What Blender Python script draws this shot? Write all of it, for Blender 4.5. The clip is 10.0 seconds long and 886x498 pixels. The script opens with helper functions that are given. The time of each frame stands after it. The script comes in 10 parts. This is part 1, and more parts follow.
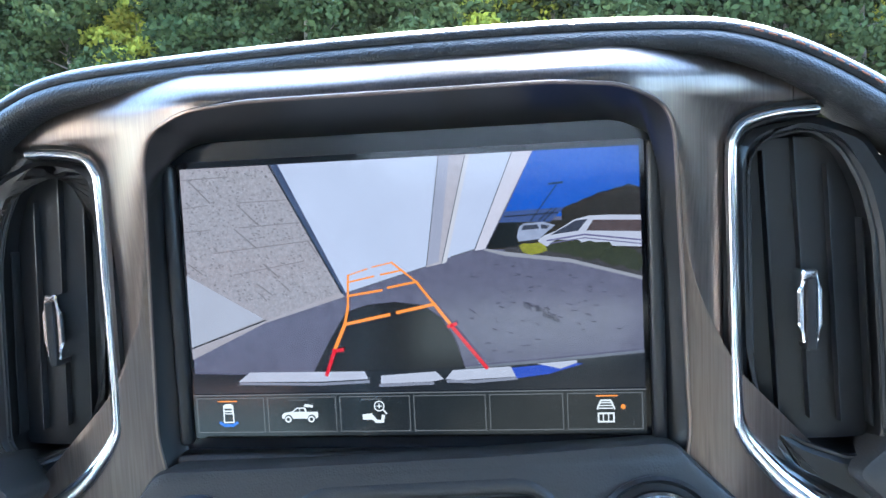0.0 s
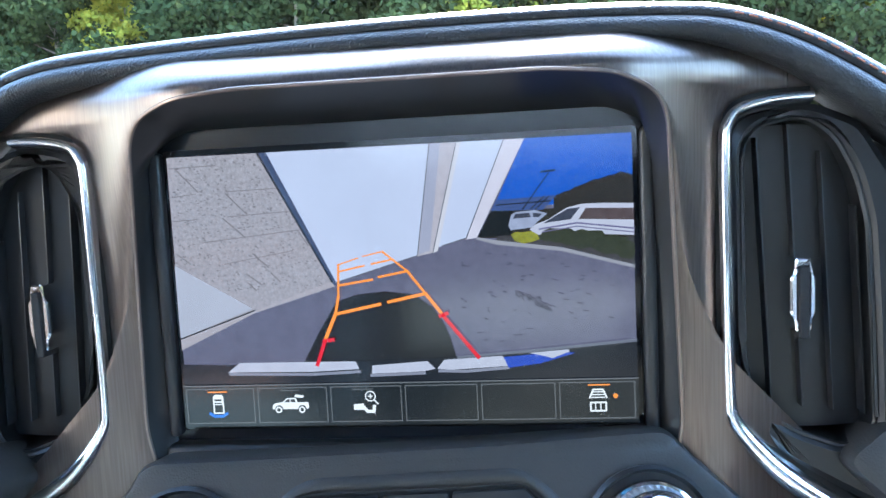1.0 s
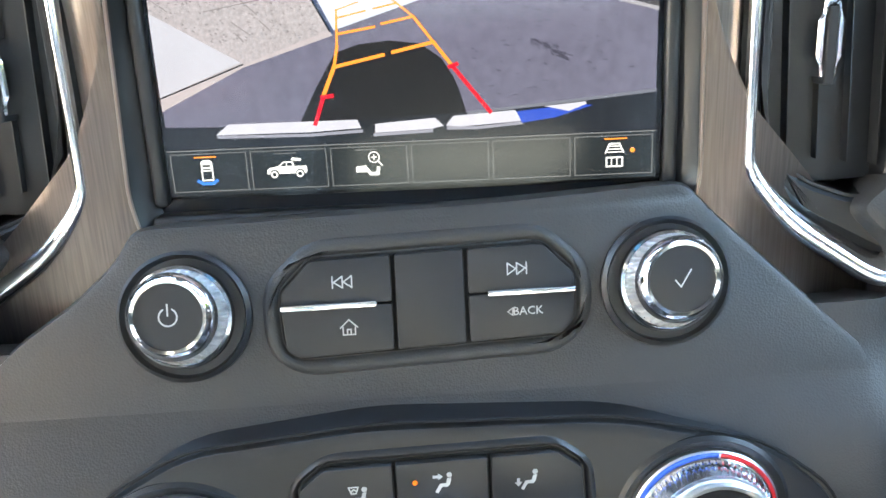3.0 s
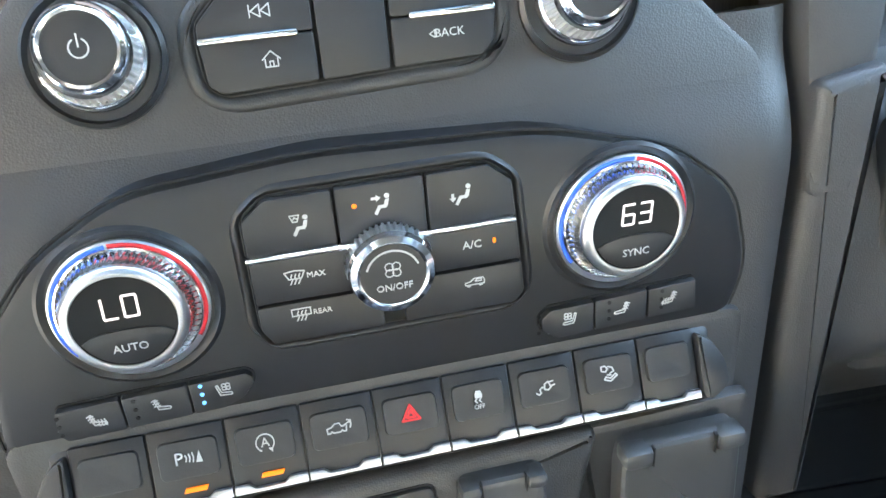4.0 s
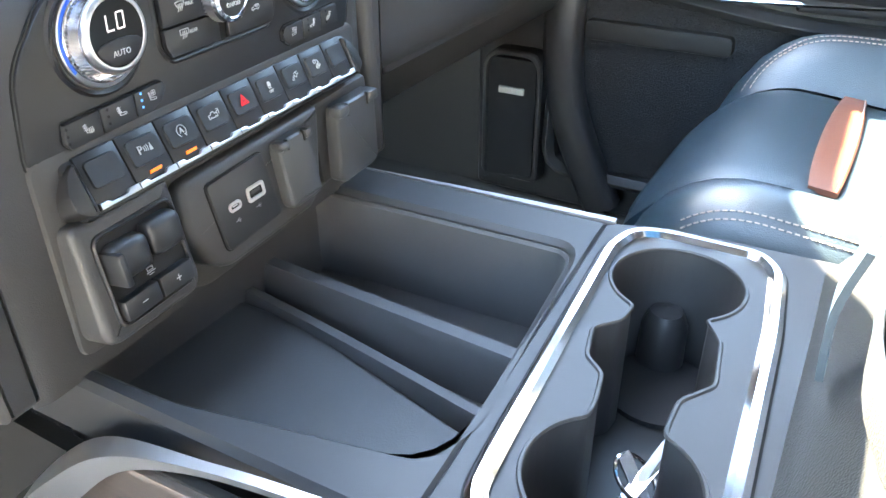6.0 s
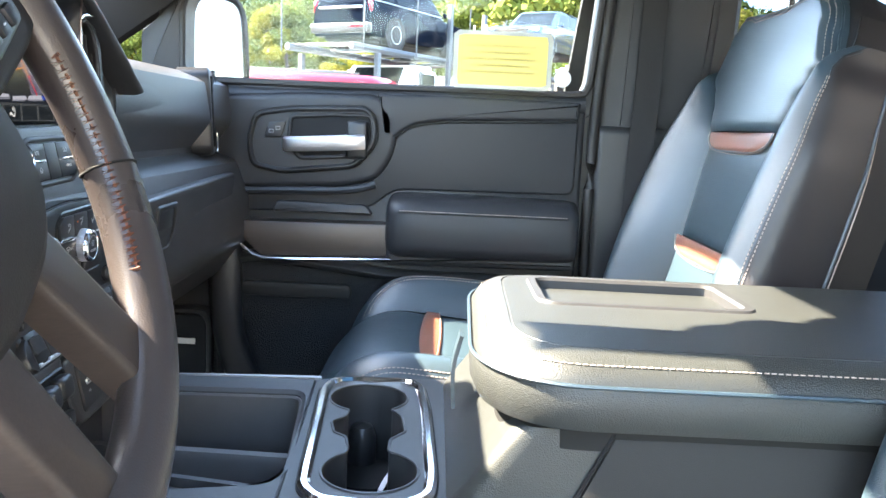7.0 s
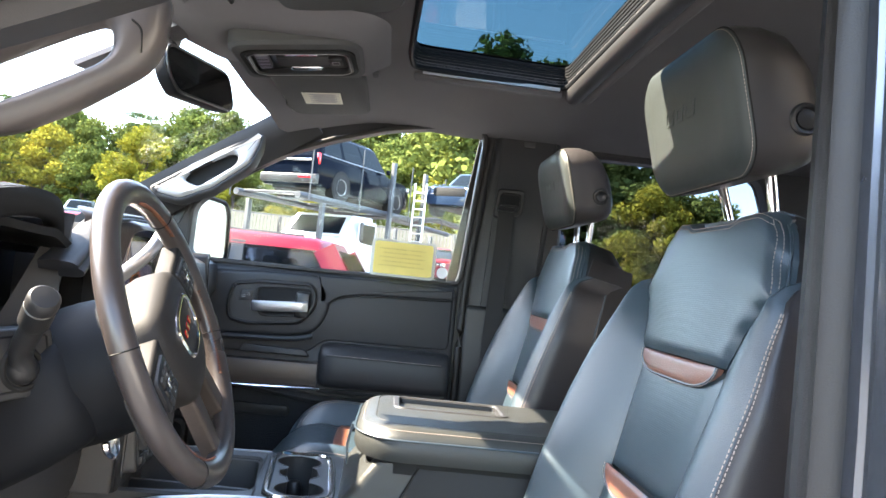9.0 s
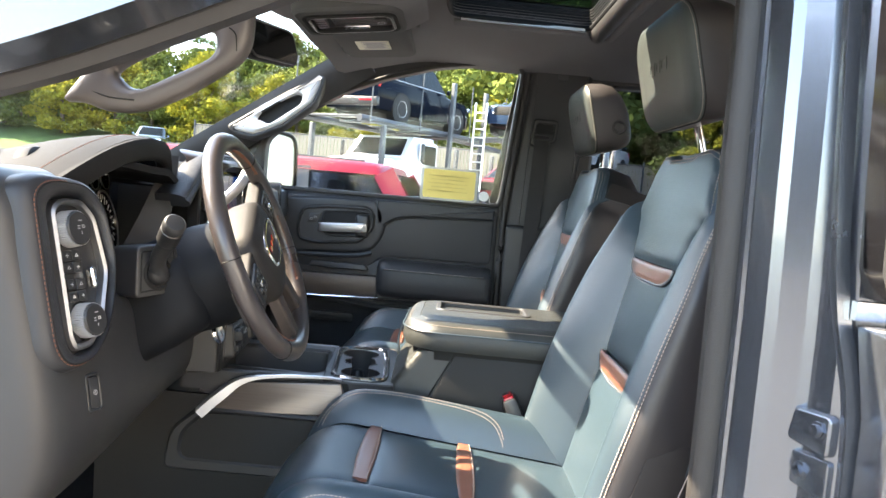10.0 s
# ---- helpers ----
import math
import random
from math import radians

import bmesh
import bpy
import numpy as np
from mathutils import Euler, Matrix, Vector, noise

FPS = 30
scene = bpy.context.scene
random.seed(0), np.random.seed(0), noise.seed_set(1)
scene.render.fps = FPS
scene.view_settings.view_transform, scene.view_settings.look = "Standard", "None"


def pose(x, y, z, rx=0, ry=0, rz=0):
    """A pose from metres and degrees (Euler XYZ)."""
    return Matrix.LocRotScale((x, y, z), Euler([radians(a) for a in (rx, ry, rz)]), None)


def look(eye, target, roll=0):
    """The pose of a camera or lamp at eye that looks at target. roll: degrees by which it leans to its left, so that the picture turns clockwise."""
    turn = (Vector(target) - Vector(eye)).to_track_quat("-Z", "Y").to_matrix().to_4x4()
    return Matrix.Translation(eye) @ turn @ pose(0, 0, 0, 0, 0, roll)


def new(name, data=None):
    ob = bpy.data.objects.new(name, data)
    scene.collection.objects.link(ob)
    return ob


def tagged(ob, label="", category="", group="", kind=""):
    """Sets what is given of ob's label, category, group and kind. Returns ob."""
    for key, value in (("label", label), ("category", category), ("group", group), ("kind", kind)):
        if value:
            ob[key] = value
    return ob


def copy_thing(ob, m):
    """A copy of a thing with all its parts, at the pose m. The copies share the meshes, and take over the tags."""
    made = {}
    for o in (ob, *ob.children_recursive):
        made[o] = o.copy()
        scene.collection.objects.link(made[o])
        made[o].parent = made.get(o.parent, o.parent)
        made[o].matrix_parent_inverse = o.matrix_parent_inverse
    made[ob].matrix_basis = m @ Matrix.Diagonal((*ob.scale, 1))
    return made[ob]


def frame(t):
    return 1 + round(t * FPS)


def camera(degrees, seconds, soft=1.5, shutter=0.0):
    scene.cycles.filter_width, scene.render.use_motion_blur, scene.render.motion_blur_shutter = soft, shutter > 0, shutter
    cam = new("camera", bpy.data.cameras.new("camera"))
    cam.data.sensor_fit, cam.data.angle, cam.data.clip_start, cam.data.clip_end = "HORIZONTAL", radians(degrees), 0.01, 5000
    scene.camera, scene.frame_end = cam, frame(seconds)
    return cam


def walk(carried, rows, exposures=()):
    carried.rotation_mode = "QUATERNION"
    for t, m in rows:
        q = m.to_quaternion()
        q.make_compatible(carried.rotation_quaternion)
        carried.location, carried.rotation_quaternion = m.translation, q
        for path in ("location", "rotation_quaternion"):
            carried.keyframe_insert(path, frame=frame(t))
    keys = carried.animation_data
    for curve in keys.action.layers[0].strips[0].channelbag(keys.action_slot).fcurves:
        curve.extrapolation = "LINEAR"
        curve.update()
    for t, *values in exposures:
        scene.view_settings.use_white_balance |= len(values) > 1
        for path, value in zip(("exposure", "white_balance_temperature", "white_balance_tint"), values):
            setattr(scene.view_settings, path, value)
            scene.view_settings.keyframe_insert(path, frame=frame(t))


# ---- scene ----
cam = camera(59.8, 10.0)
PATH = [
    (0, (0.051, -0.29, 1.396), (-0.2, 1.682, 1.183), -3.0),
    (0.5, (0.049, -0.289, 1.397), (-0.199, 1.682, 1.162), -3.1),
    (1, (0.051, -0.287, 1.397), (-0.181, 1.683, 1.145), -3.1),
    (1.5, (0.051, -0.284, 1.395), (-0.172, 1.684, 1.118), -3.2),
    (2, (0.043, -0.28, 1.393), (-0.141, 1.685, 1.064), -3.1),
    (2.2, (0.043, -0.278, 1.389), (-0.131, 1.685, 1.048), -3.1),
    (3.3, (0.012, -0.283, 1.342), (0.008, 1.585, 0.628), -3.2),
    (3.5, (0.011, -0.287, 1.335), (0.047, 1.554, 0.554), -3.7),
    (3.7, (0.01, -0.293, 1.329), (0.083, 1.518, 0.483), -4.2),
    (4, (0.002, -0.302, 1.312), (0.19, 1.46, 0.384), -4.6),
    (4.2, (-0.01, -0.307, 1.303), (0.265, 1.426, 0.343), -5.0),
    (4.5, (-0.037, -0.312, 1.292), (0.373, 1.344, 0.249), -5.3),
    (5, (-0.09, -0.332, 1.282), (0.605, 1.167, 0.154), -5.2),
    (5.2, (-0.123, -0.344, 1.283), (0.713, 1.056, 0.124), -4.5),
    (6.3, (-0.439, -0.418, 1.283), (1.266, 0.17, 0.419), 1.3),
    (6.5, (-0.517, -0.402, 1.288), (1.311, -0.007, 0.576), 2.0),
    (7, (-0.72, -0.403, 1.308), (1.255, -0.401, 0.995), 2.7),
    (7.5, (-0.953, -0.395, 1.371), (1.029, -0.649, 1.432), 3.9),
    (8, (-1.118, -0.427, 1.426), (0.848, -0.706, 1.665), 4.6),
    (8.5, (-1.251, -0.446, 1.428), (0.724, -0.668, 1.65), 5.4),
    (9, (-1.439, -0.46, 1.391), (0.555, -0.593, 1.469), 6.1),
    (9.5, (-1.628, -0.482, 1.39), (0.371, -0.53, 1.338), 6.0),
    (10, (-1.729, -0.509, 1.408), (0.266, -0.499, 1.263), 5.3),
]
walk(cam, [(t, look(eye, target, roll)) for t, eye, target, roll in PATH],
     [(0.0, 4.68, 5800, 4), (2.2, 4.78, 6000, 5), (3.3, 5.6, 7500, 6), (5.2, 5.84, 7200, 2), (6.3, 5.4, 7300, 10), (7.0, 4.42, 7100, 10), (7.6, 3.75, 7000, 11), (8.6, 3.7, 7000, 12), (10.0, 3.48, 7600, 11)])

# ---- world and sun ----
SUN = Vector((0.14, 1.0, 0.92)).normalized()   # towards the sun
world = bpy.data.worlds.new("world")
scene.world = world
world.use_nodes = True
_wn = world.node_tree.nodes
_sky = _wn.new("ShaderNodeTexSky")
_sky.sky_type, _sky.sun_disc = "NISHITA", False
_sky.sun_elevation = math.asin(SUN.z)
_sky.sun_rotation = math.atan2(SUN.x, SUN.y)
_sky.air_density, _sky.dust_density, _sky.ozone_density = 1.0, 0.75, 1.1
world.node_tree.links.new(_sky.outputs[0], _wn["Background"].inputs[0])
_wn["Background"].inputs[1].default_value = 0.15
_sl = bpy.data.lights.new("sun", "SUN")
_sl.energy, _sl.angle, _sl.color = 4.0, radians(0.6), (1.0, 0.925, 0.80)
_so = new("sun", _sl)
_so.matrix_world = look(SUN * 30, (0, 0, 0))


# ---- materials ----
def mat(name, col, rough=0.5, metal=0.0, grain=0.0, gscale=400.0, vary=0.12, vscale=9.0, rvary=0.08, spec=0.5, coat=0.0,
        emit=0.0, trans=0.0, streak=None, alpha=1.0, cells=False, dist=0.002):
    m = bpy.data.materials.new(name)
    m.use_nodes = True
    t = m.node_tree
    n, L = t.nodes, t.links.new
    b = n["Principled BSDF"]
    b.inputs["Metallic"].default_value = metal
    b.inputs["Specular IOR Level"].default_value = spec
    b.inputs["Coat Weight"].default_value = coat
    b.inputs["Coat Roughness"].default_value = 0.05
    b.inputs["Transmission Weight"].default_value = trans
    b.inputs["Alpha"].default_value = alpha
    b.inputs["Roughness"].default_value = rough
    b.inputs["Base Color"].default_value = (*col, 1)
    tc = n.new("ShaderNodeTexCoord")
    src = tc.outputs["Object"]
    if streak:
        mp = n.new("ShaderNodeMapping")
        mp.inputs["Scale"].default_value = streak
        L(src, mp.inputs["Vector"])
        ssrc = mp.outputs[0]
    else:
        ssrc = src
    if vary or rvary:
        no = n.new("ShaderNodeTexNoise")
        no.inputs["Scale"].default_value, no.inputs["Detail"].default_value = vscale, 6
        L(ssrc, no.inputs["Vector"])
        if vary:
            mx = n.new("ShaderNodeMix")
            mx.data_type = "RGBA"
            mx.inputs["A"].default_value = (*[c * (1 - vary) for c in col], 1)
            mx.inputs["B"].default_value = (*[min(1, c * (1 + vary)) for c in col], 1)
            L(no.outputs["Fac"], mx.inputs["Factor"])
            L(mx.outputs["Result"], b.inputs["Base Color"])
        if rvary:
            mr = n.new("ShaderNodeMapRange")
            mr.inputs["To Min"].default_value, mr.inputs["To Max"].default_value = max(0.02, rough - rvary), min(1, rough + rvary)
            L(no.outputs["Fac"], mr.inputs["Value"])
            L(mr.outputs[0], b.inputs["Roughness"])
    if grain:
        if cells:
            g = n.new("ShaderNodeTexVoronoi")
            g.inputs["Scale"].default_value = gscale
            g.inputs["Randomness"].default_value = cells if cells is not True else 1.0
            out = g.outputs["Distance"]
        else:
            g = n.new("ShaderNodeTexNoise")
            g.inputs["Scale"].default_value, g.inputs["Detail"].default_value = gscale, 4
            out = g.outputs["Fac"]
        L(ssrc if streak else src, g.inputs["Vector"])
        bp = n.new("ShaderNodeBump")
        bp.inputs["Strength"].default_value, bp.inputs["Distance"].default_value = grain, dist
        L(out, bp.inputs["Height"])
        L(bp.outputs[0], b.inputs["Normal"])
    if emit:
        b.inputs["Emission Color"].default_value = (*col, 1)
        b.inputs["Emission Strength"].default_value = emit
    return m


def glass_mat(name, col=(1, 1, 1), dark=0.0, gloss=1.0):
    """Thin pane: clear, with a mirror-like film by Fresnel."""
    m = bpy.data.materials.new(name)
    m.use_nodes = True
    t = m.node_tree
    n, L = t.nodes, t.links.new
    n.remove(n["Principled BSDF"])
    out = n["Material Output"]
    tr, gl, mx, fr = (n.new(k) for k in ("ShaderNodeBsdfTransparent", "ShaderNodeBsdfGlossy", "ShaderNodeMixShader", "ShaderNodeLayerWeight"))
    pw, sc_ = n.new("ShaderNodeMath"), n.new("ShaderNodeMath")
    pw.operation, sc_.operation = "POWER", "MULTIPLY_ADD"
    pw.inputs[1].default_value, sc_.inputs[1].default_value, sc_.inputs[2].default_value = 5.0, 0.30, 0.010
    tr.inputs[0].default_value = (*[c * (1 - dark) for c in col], 1)
    gl.inputs["Roughness"].default_value = 0.0
    gl.inputs["Color"].default_value = (gloss, gloss, gloss, 1)
    L(fr.outputs["Facing"], pw.inputs[0]), L(pw.outputs[0], sc_.inputs[0]), L(sc_.outputs[0], mx.inputs[0]), L(tr.outputs[0], mx.inputs[1]), L(gl.outputs[0], mx.inputs[2]), L(mx.outputs[0], out.inputs[0])
    return m


M = dict(
    plastic=mat("black_grained_plastic", (0.029, 0.029, 0.030), 0.46, grain=0.22, gscale=1300, dist=0.0004, vary=0.15),
    plastic_soft=mat("soft_dash_plastic", (0.045, 0.0435, 0.043), 0.44, grain=0.25, gscale=1200, dist=0.0004, cells=True),
    leather_dash=mat("stitched_dash_leather", (0.032, 0.033, 0.036), 0.42, grain=0.35, gscale=1100, dist=0.0005, cells=True, rvary=0.06, spec=0.4),
    leather_door=mat("padded_door_leather", (0.023, 0.024, 0.027), 0.40, grain=0.35, gscale=1100, dist=0.0005, cells=True, rvary=0.06, spec=0.4),
    door_plastic=mat("soft_door_plastic", (0.026, 0.026, 0.028), 0.44, grain=0.25, gscale=1200, dist=0.0004, cells=True),
    bronze_side=mat("brown_brushed_console_trim", (0.165, 0.135, 0.118), 0.36, 0.75, grain=0.1, gscale=900, dist=0.0003, vary=0.25, vscale=500, streak=(1, 0.015, 1), rvary=0.06),
    dash_top=mat("matt_dash_top", (0.014, 0.014, 0.015), 0.72, grain=0.4, gscale=1000, dist=0.0005, cells=True, rvary=0.06, spec=0.15),
    roll=mat("glossy_rolled_leather", (0.030, 0.031, 0.034), 0.44, grain=0.75, gscale=1150, dist=0.0004, cells=True, rvary=0.06, spec=0.38),
    usb_rim=mat("pale_grey_socket_rim", (0.42, 0.40, 0.38), 0.45, 0.1, vary=0.06),
    lid=mat("satin_grey_lid", (0.050, 0.050, 0.050), 0.42, grain=0.12, gscale=1500, dist=0.0003, vary=0.12),
    bead=mat("bronze_bead", (0.26, 0.20, 0.17), 0.35, 0.8, vary=0.05),
    leather=mat("black_seat_leather", (0.022, 0.040, 0.053), 0.36, grain=0.45, gscale=900, dist=0.0005, cells=True, vary=0.2, vscale=5, spec=1.0),
    leather_arm=mat("warm_black_armrest_leather", (0.030, 0.032, 0.030), 0.40, grain=0.5, gscale=800, dist=0.0006, cells=True, vary=0.2, vscale=6, spec=0.5),
    leather_perf=mat("perforated_seat_leather", (0.022, 0.041, 0.054), 0.38, grain=0.42, gscale=380, dist=0.0005, cells=0.25, vary=0.18, vscale=5, spec=1.0),
    side_cloth=mat("brown_black_seat_side", (0.020, 0.017, 0.017), 0.55, grain=0.3, gscale=900, dist=0.0005, cells=True),
    side_leather=mat("brown_black_side_leather", (0.025, 0.022, 0.023), 0.40, grain=0.25, gscale=900, dist=0.0005, cells=True, vary=0.15, vscale=6, spec=0.55),
    head_side=mat("headrest_side_leather", (0.042, 0.038, 0.039), 0.40, grain=0.25, gscale=900, dist=0.0005, cells=True, vary=0.15, vscale=6, spec=0.55),
    head_face=mat("headrest_face_leather", (0.034, 0.041, 0.040), 0.42, grain=0.25, gscale=900, dist=0.0005, cells=True, vary=0.15, vscale=6, spec=0.5),
    leather_wheel=mat("worn_wheel_leather", (0.044, 0.036, 0.034), 0.30, grain=0.2, gscale=900, dist=0.0004, cells=True, vary=0.25, spec=0.7),
    tan=mat("cognac_leather", (0.21, 0.082, 0.050), 0.34, grain=0.3, gscale=700, dist=0.0005, cells=True, vary=0.2, vscale=20, spec=0.9),
    satin=mat("satin_black_trim", (0.021, 0.021, 0.022), 0.36, vary=0.05),
    gloss=mat("gloss_black", (0.006, 0.006, 0.007), 0.08, vary=0.0, rvary=0.03),
    button=mat("button_black", (0.021, 0.021, 0.022), 0.42, grain=0.15, gscale=1500, dist=0.0003),
    # Near-black for joints; on recess backs and creases it paints shade.
    gap=mat("dark_joint_and_shade", (0.003, 0.003, 0.003), 0.8, vary=0, rvary=0),
    chrome=mat("bright_chrome", (0.88, 0.88, 0.90), 0.13, 1.0, vary=0.03, rvary=0.04),
    satin_chrome=mat("satin_chrome", (0.70, 0.70, 0.71), 0.34, 1.0, vary=0.05, rvary=0.06),
    silver=mat("silver_knob_finish", (0.56, 0.56, 0.565), 0.30, 0.55, vary=0.05, rvary=0.05),
    bronze=mat("brushed_bronze_trim", (0.170, 0.138, 0.122), 0.33, 0.90, grain=0.10, gscale=1100, dist=0.0002, vary=0.45, vscale=1300, streak=(1, 1, 0.010), rvary=0.10),
    bronze_door=mat("brown_brushed_door_trim", (0.070, 0.056, 0.049), 0.40, 0.45, grain=0.1, gscale=900, dist=0.0003, vary=0.2, vscale=700, streak=(1, 0.02, 1), rvary=0.06),
    # Darker copy of the black plastic: the console side's shade as colour.
    lower_trim=mat("matt_shaded_trim", (0.021, 0.0205, 0.020), 0.55, grain=0.35, gscale=1000, dist=0.0005, vary=0.2, vscale=6, spec=0.2),
    column_black=mat("column_cover_plastic", (0.009, 0.010, 0.012), 0.58, grain=0.3, gscale=1000, dist=0.0004, vary=0.15, spec=0.15),
    climate_black=mat("climate_panel_black", (0.013, 0.013, 0.014), 0.40, grain=0.12, gscale=1400, dist=0.0003, vary=0.12),
    tray_mat=mat("worn_tray_lining", (0.058, 0.057, 0.058), 0.50, grain=0.3, gscale=700, dist=0.0005, vary=0.3, vscale=14),
    hub_skin=mat("airbag_cover_skin", (0.024, 0.022, 0.021), 0.60, grain=0.25, gscale=1100, dist=0.0004, cells=True, spec=0.22),
    dull_silver=mat("dull_silver_trim", (0.27, 0.27, 0.275), 0.42, 0.9, vary=0.08, rvary=0.06),
    lace=mat("brown_lacing_thread", (0.15, 0.062, 0.036), 0.7, vary=0.3, vscale=300),
    rubber=mat("black_rubber", (0.020, 0.020, 0.022), 0.7, grain=0.2, gscale=600, dist=0.0006),
    mark=mat("white_print", (0.55, 0.55, 0.54), 0.5, vary=0.03, rvary=0),
    plain_white=mat("white_plastic", (0.75, 0.75, 0.74), 0.5, vary=0.03, rvary=0),
    markdim=mat("grey_print", (0.35, 0.35, 0.36), 0.5, vary=0.03, rvary=0),
    red=mat("red_print", (0.70, 0.02, 0.03), 0.35, vary=0.05),
    blue=mat("blue_print", (0.03, 0.14, 0.72), 0.35, vary=0.05),
    amber=mat("amber_light", (1.0, 0.20, 0.01), 0.4, emit=0.014, vary=0, rvary=0),
    bluelight=mat("blue_light", (0.10, 0.40, 1.0), 0.4, emit=0.03, vary=0, rvary=0),
    digits=mat("lit_digits", (1.0, 0.88, 0.86), 0.4, emit=0.016, vary=0, rvary=0),
    headliner=mat("black_woven_headliner", (0.138, 0.133, 0.140), 0.95, grain=0.5, gscale=1200, dist=0.0006, vary=0.12),
    visor=mat("dark_visor_cloth", (0.072, 0.073, 0.075), 0.9, grain=0.4, gscale=1200, dist=0.0006),
    label=mat("cream_paper_label", (0.78, 0.75, 0.62), 0.6, vary=0.05),
    carpet=mat("black_carpet", (0.018, 0.019, 0.021), 1.0, grain=1.0, gscale=350, dist=0.004),
    pillar=mat("pillar_trim_plastic", (0.034, 0.034, 0.036), 0.55, grain=0.3, gscale=800, dist=0.0006),
    # Far paler than the driver's handle: sun glare put into the colour.
    handle=mat("glare_paled_handle_plastic", (0.55, 0.54, 0.53), 0.24, grain=0.2, gscale=1100, dist=0.0004),
    handle_dark=mat("brown_grey_handle_plastic", (0.072, 0.064, 0.062), 0.40, grain=0.2, gscale=1100, dist=0.0004),
    belt=mat("woven_belt_webbing", (0.022, 0.021, 0.021), 0.85, grain=0.7, gscale=900, dist=0.0008, streak=(1, 1, 0.1)),
    paint=mat("grey_metallic_paint", (0.150, 0.168, 0.196), 0.26, 0.85, coat=0.6, grain=0.02, gscale=2500, dist=0.0002, vary=0.06, rvary=0.03),
    seal=mat("door_seal_rubber", (0.020, 0.018, 0.017), 0.55, grain=0.2, gscale=500),
    thread=mat("stitching_thread", (0.40, 0.32, 0.27), 0.8, vary=0.2, vscale=400),
    threadr=mat("rust_stitching_thread", (0.36, 0.12, 0.06), 0.8, vary=0.2, vscale=400),
    mirror=mat("mirror_glass", (0.85, 0.87, 0.88), 0.02, 1.0, vary=0, rvary=0),
    red_badge=mat("red_badge", (0.36, 0.008, 0.012), 0.25, coat=0.4),
    glass=glass_mat("clear_glass", (0.97, 0.99, 0.98)),
    tint=glass_mat("tinted_glass", (0.80, 0.88, 1.0), 0.52, 0.3),
    roofglass=glass_mat("sunroof_glass", (0.48, 0.68, 0.74), 0.62),
)


# ---- mesh helpers ----
I4 = Matrix.Identity(4)


def thing(name, label, category, group="", at=(0, 0, 0), kind=""):
    ob = new(name)
    ob.empty_display_size = 0.05
    ob.location = at
    return tagged(ob, label, category, group, kind)


def mesh_of(name, bm, material, sharp=38, smooth=True):
    bmesh.ops.recalc_face_normals(bm, faces=bm.faces)
    me = bpy.data.meshes.new(name)
    bm.to_mesh(me)
    bm.free()
    if material:
        me.materials.append(M[material] if isinstance(material, str) else material)
    if smooth:
        me.shade_smooth()
        me.set_sharp_from_angle(angle=radians(sharp))
    return me


def part(name, bm, material, parent, label="", sharp=38):
    """Links a bmesh, given in world places, as one mesh under a thing or a part."""
    ob = new(name, mesh_of(name, bm, material, sharp))
    if parent:
        ob.parent = parent
        base = Vector((0, 0, 0))
        p = parent
        while p:
            base += p.location
            p = p.parent
        ob.location = -base
    return tagged(ob, label) if label else ob


def solo(name, bm, material, label, category, group="", kind="", sharp=38):
    return tagged(part(name, bm, material, None, "", sharp), label, category, group, kind)


def axes(o, u, v):
    """A frame with its x along u, its y along v and its z out of the face."""
    u, v = Vector(u).normalized(), Vector(v).normalized()
    w = u.cross(v)
    return Matrix(((u.x, v.x, w.x, o[0]), (u.y, v.y, w.y, o[1]), (u.z, v.z, w.z, o[2]), (0, 0, 0, 1)))


def rrect(w, h, r, n=5, cx=0.0, cy=0.0):
    pts = []
    for sx, sy, a0 in ((1, 1, 0), (-1, 1, 90), (-1, -1, 180), (1, -1, 270)):
        for i in range(n + 1):
            a = radians(a0 + 90 * i / n)
            pts.append((cx + sx * (w / 2 - r) + r * math.cos(a), cy + sy * (h / 2 - r) + r * math.sin(a)))
    return pts


def rounded(poly, r, n=4):
    """A polygon with each corner rounded by about r."""
    out, k = [], len(poly)
    for i in range(k):
        p, q, s = Vector(poly[i - 1]), Vector(poly[i]), Vector(poly[(i + 1) % k])
        ri = r[i] if isinstance(r, (list, tuple)) else r
        a, b = min(ri, (p - q).length * 0.49), min(ri, (s - q).length * 0.49)
        p0, p1 = q + (p - q).normalized() * a, q + (s - q).normalized() * b
        for j in range(n + 1):
            t = j / n
            out.append(tuple((1 - t) ** 2 * p0 + 2 * t * (1 - t) * q + t * t * p1))
    return out


def grow(poly, d):
    """A closed polygon pushed out by d."""
    k, out = len(poly), []
    area = sum(poly[i - 1][0] * poly[i][1] - poly[i][0] * poly[i - 1][1] for i in range(k))
    s = 1 if area > 0 else -1
    for i in range(k):
        t = Vector(poly[(i + 1) % k]) - Vector(poly[i - 1])
        if t.length < 1e-9:
            out.append(poly[i])
            continue
        t.normalize()
        out.append((poly[i][0] + s * t.y * d, poly[i][1] - s * t.x * d))
    return out


def rings_bm(rings, m=I4, cap0=True, cap1=True, closed=True, bm=None):
    bm = bm or bmesh.new()
    vs = [[bm.verts.new(m @ Vector(p)) for p in r] for r in rings]
    k = len(vs[0])
    for a, b in zip(vs, vs[1:]):
        for i in range(k if closed else k - 1):
            j = (i + 1) % k
            bm.faces.new((a[i], a[j], b[j], b[i]))
    if cap0:
        bm.faces.new(vs[0][::-1])
    if cap1:
        bm.faces.new(vs[-1])
    return bm


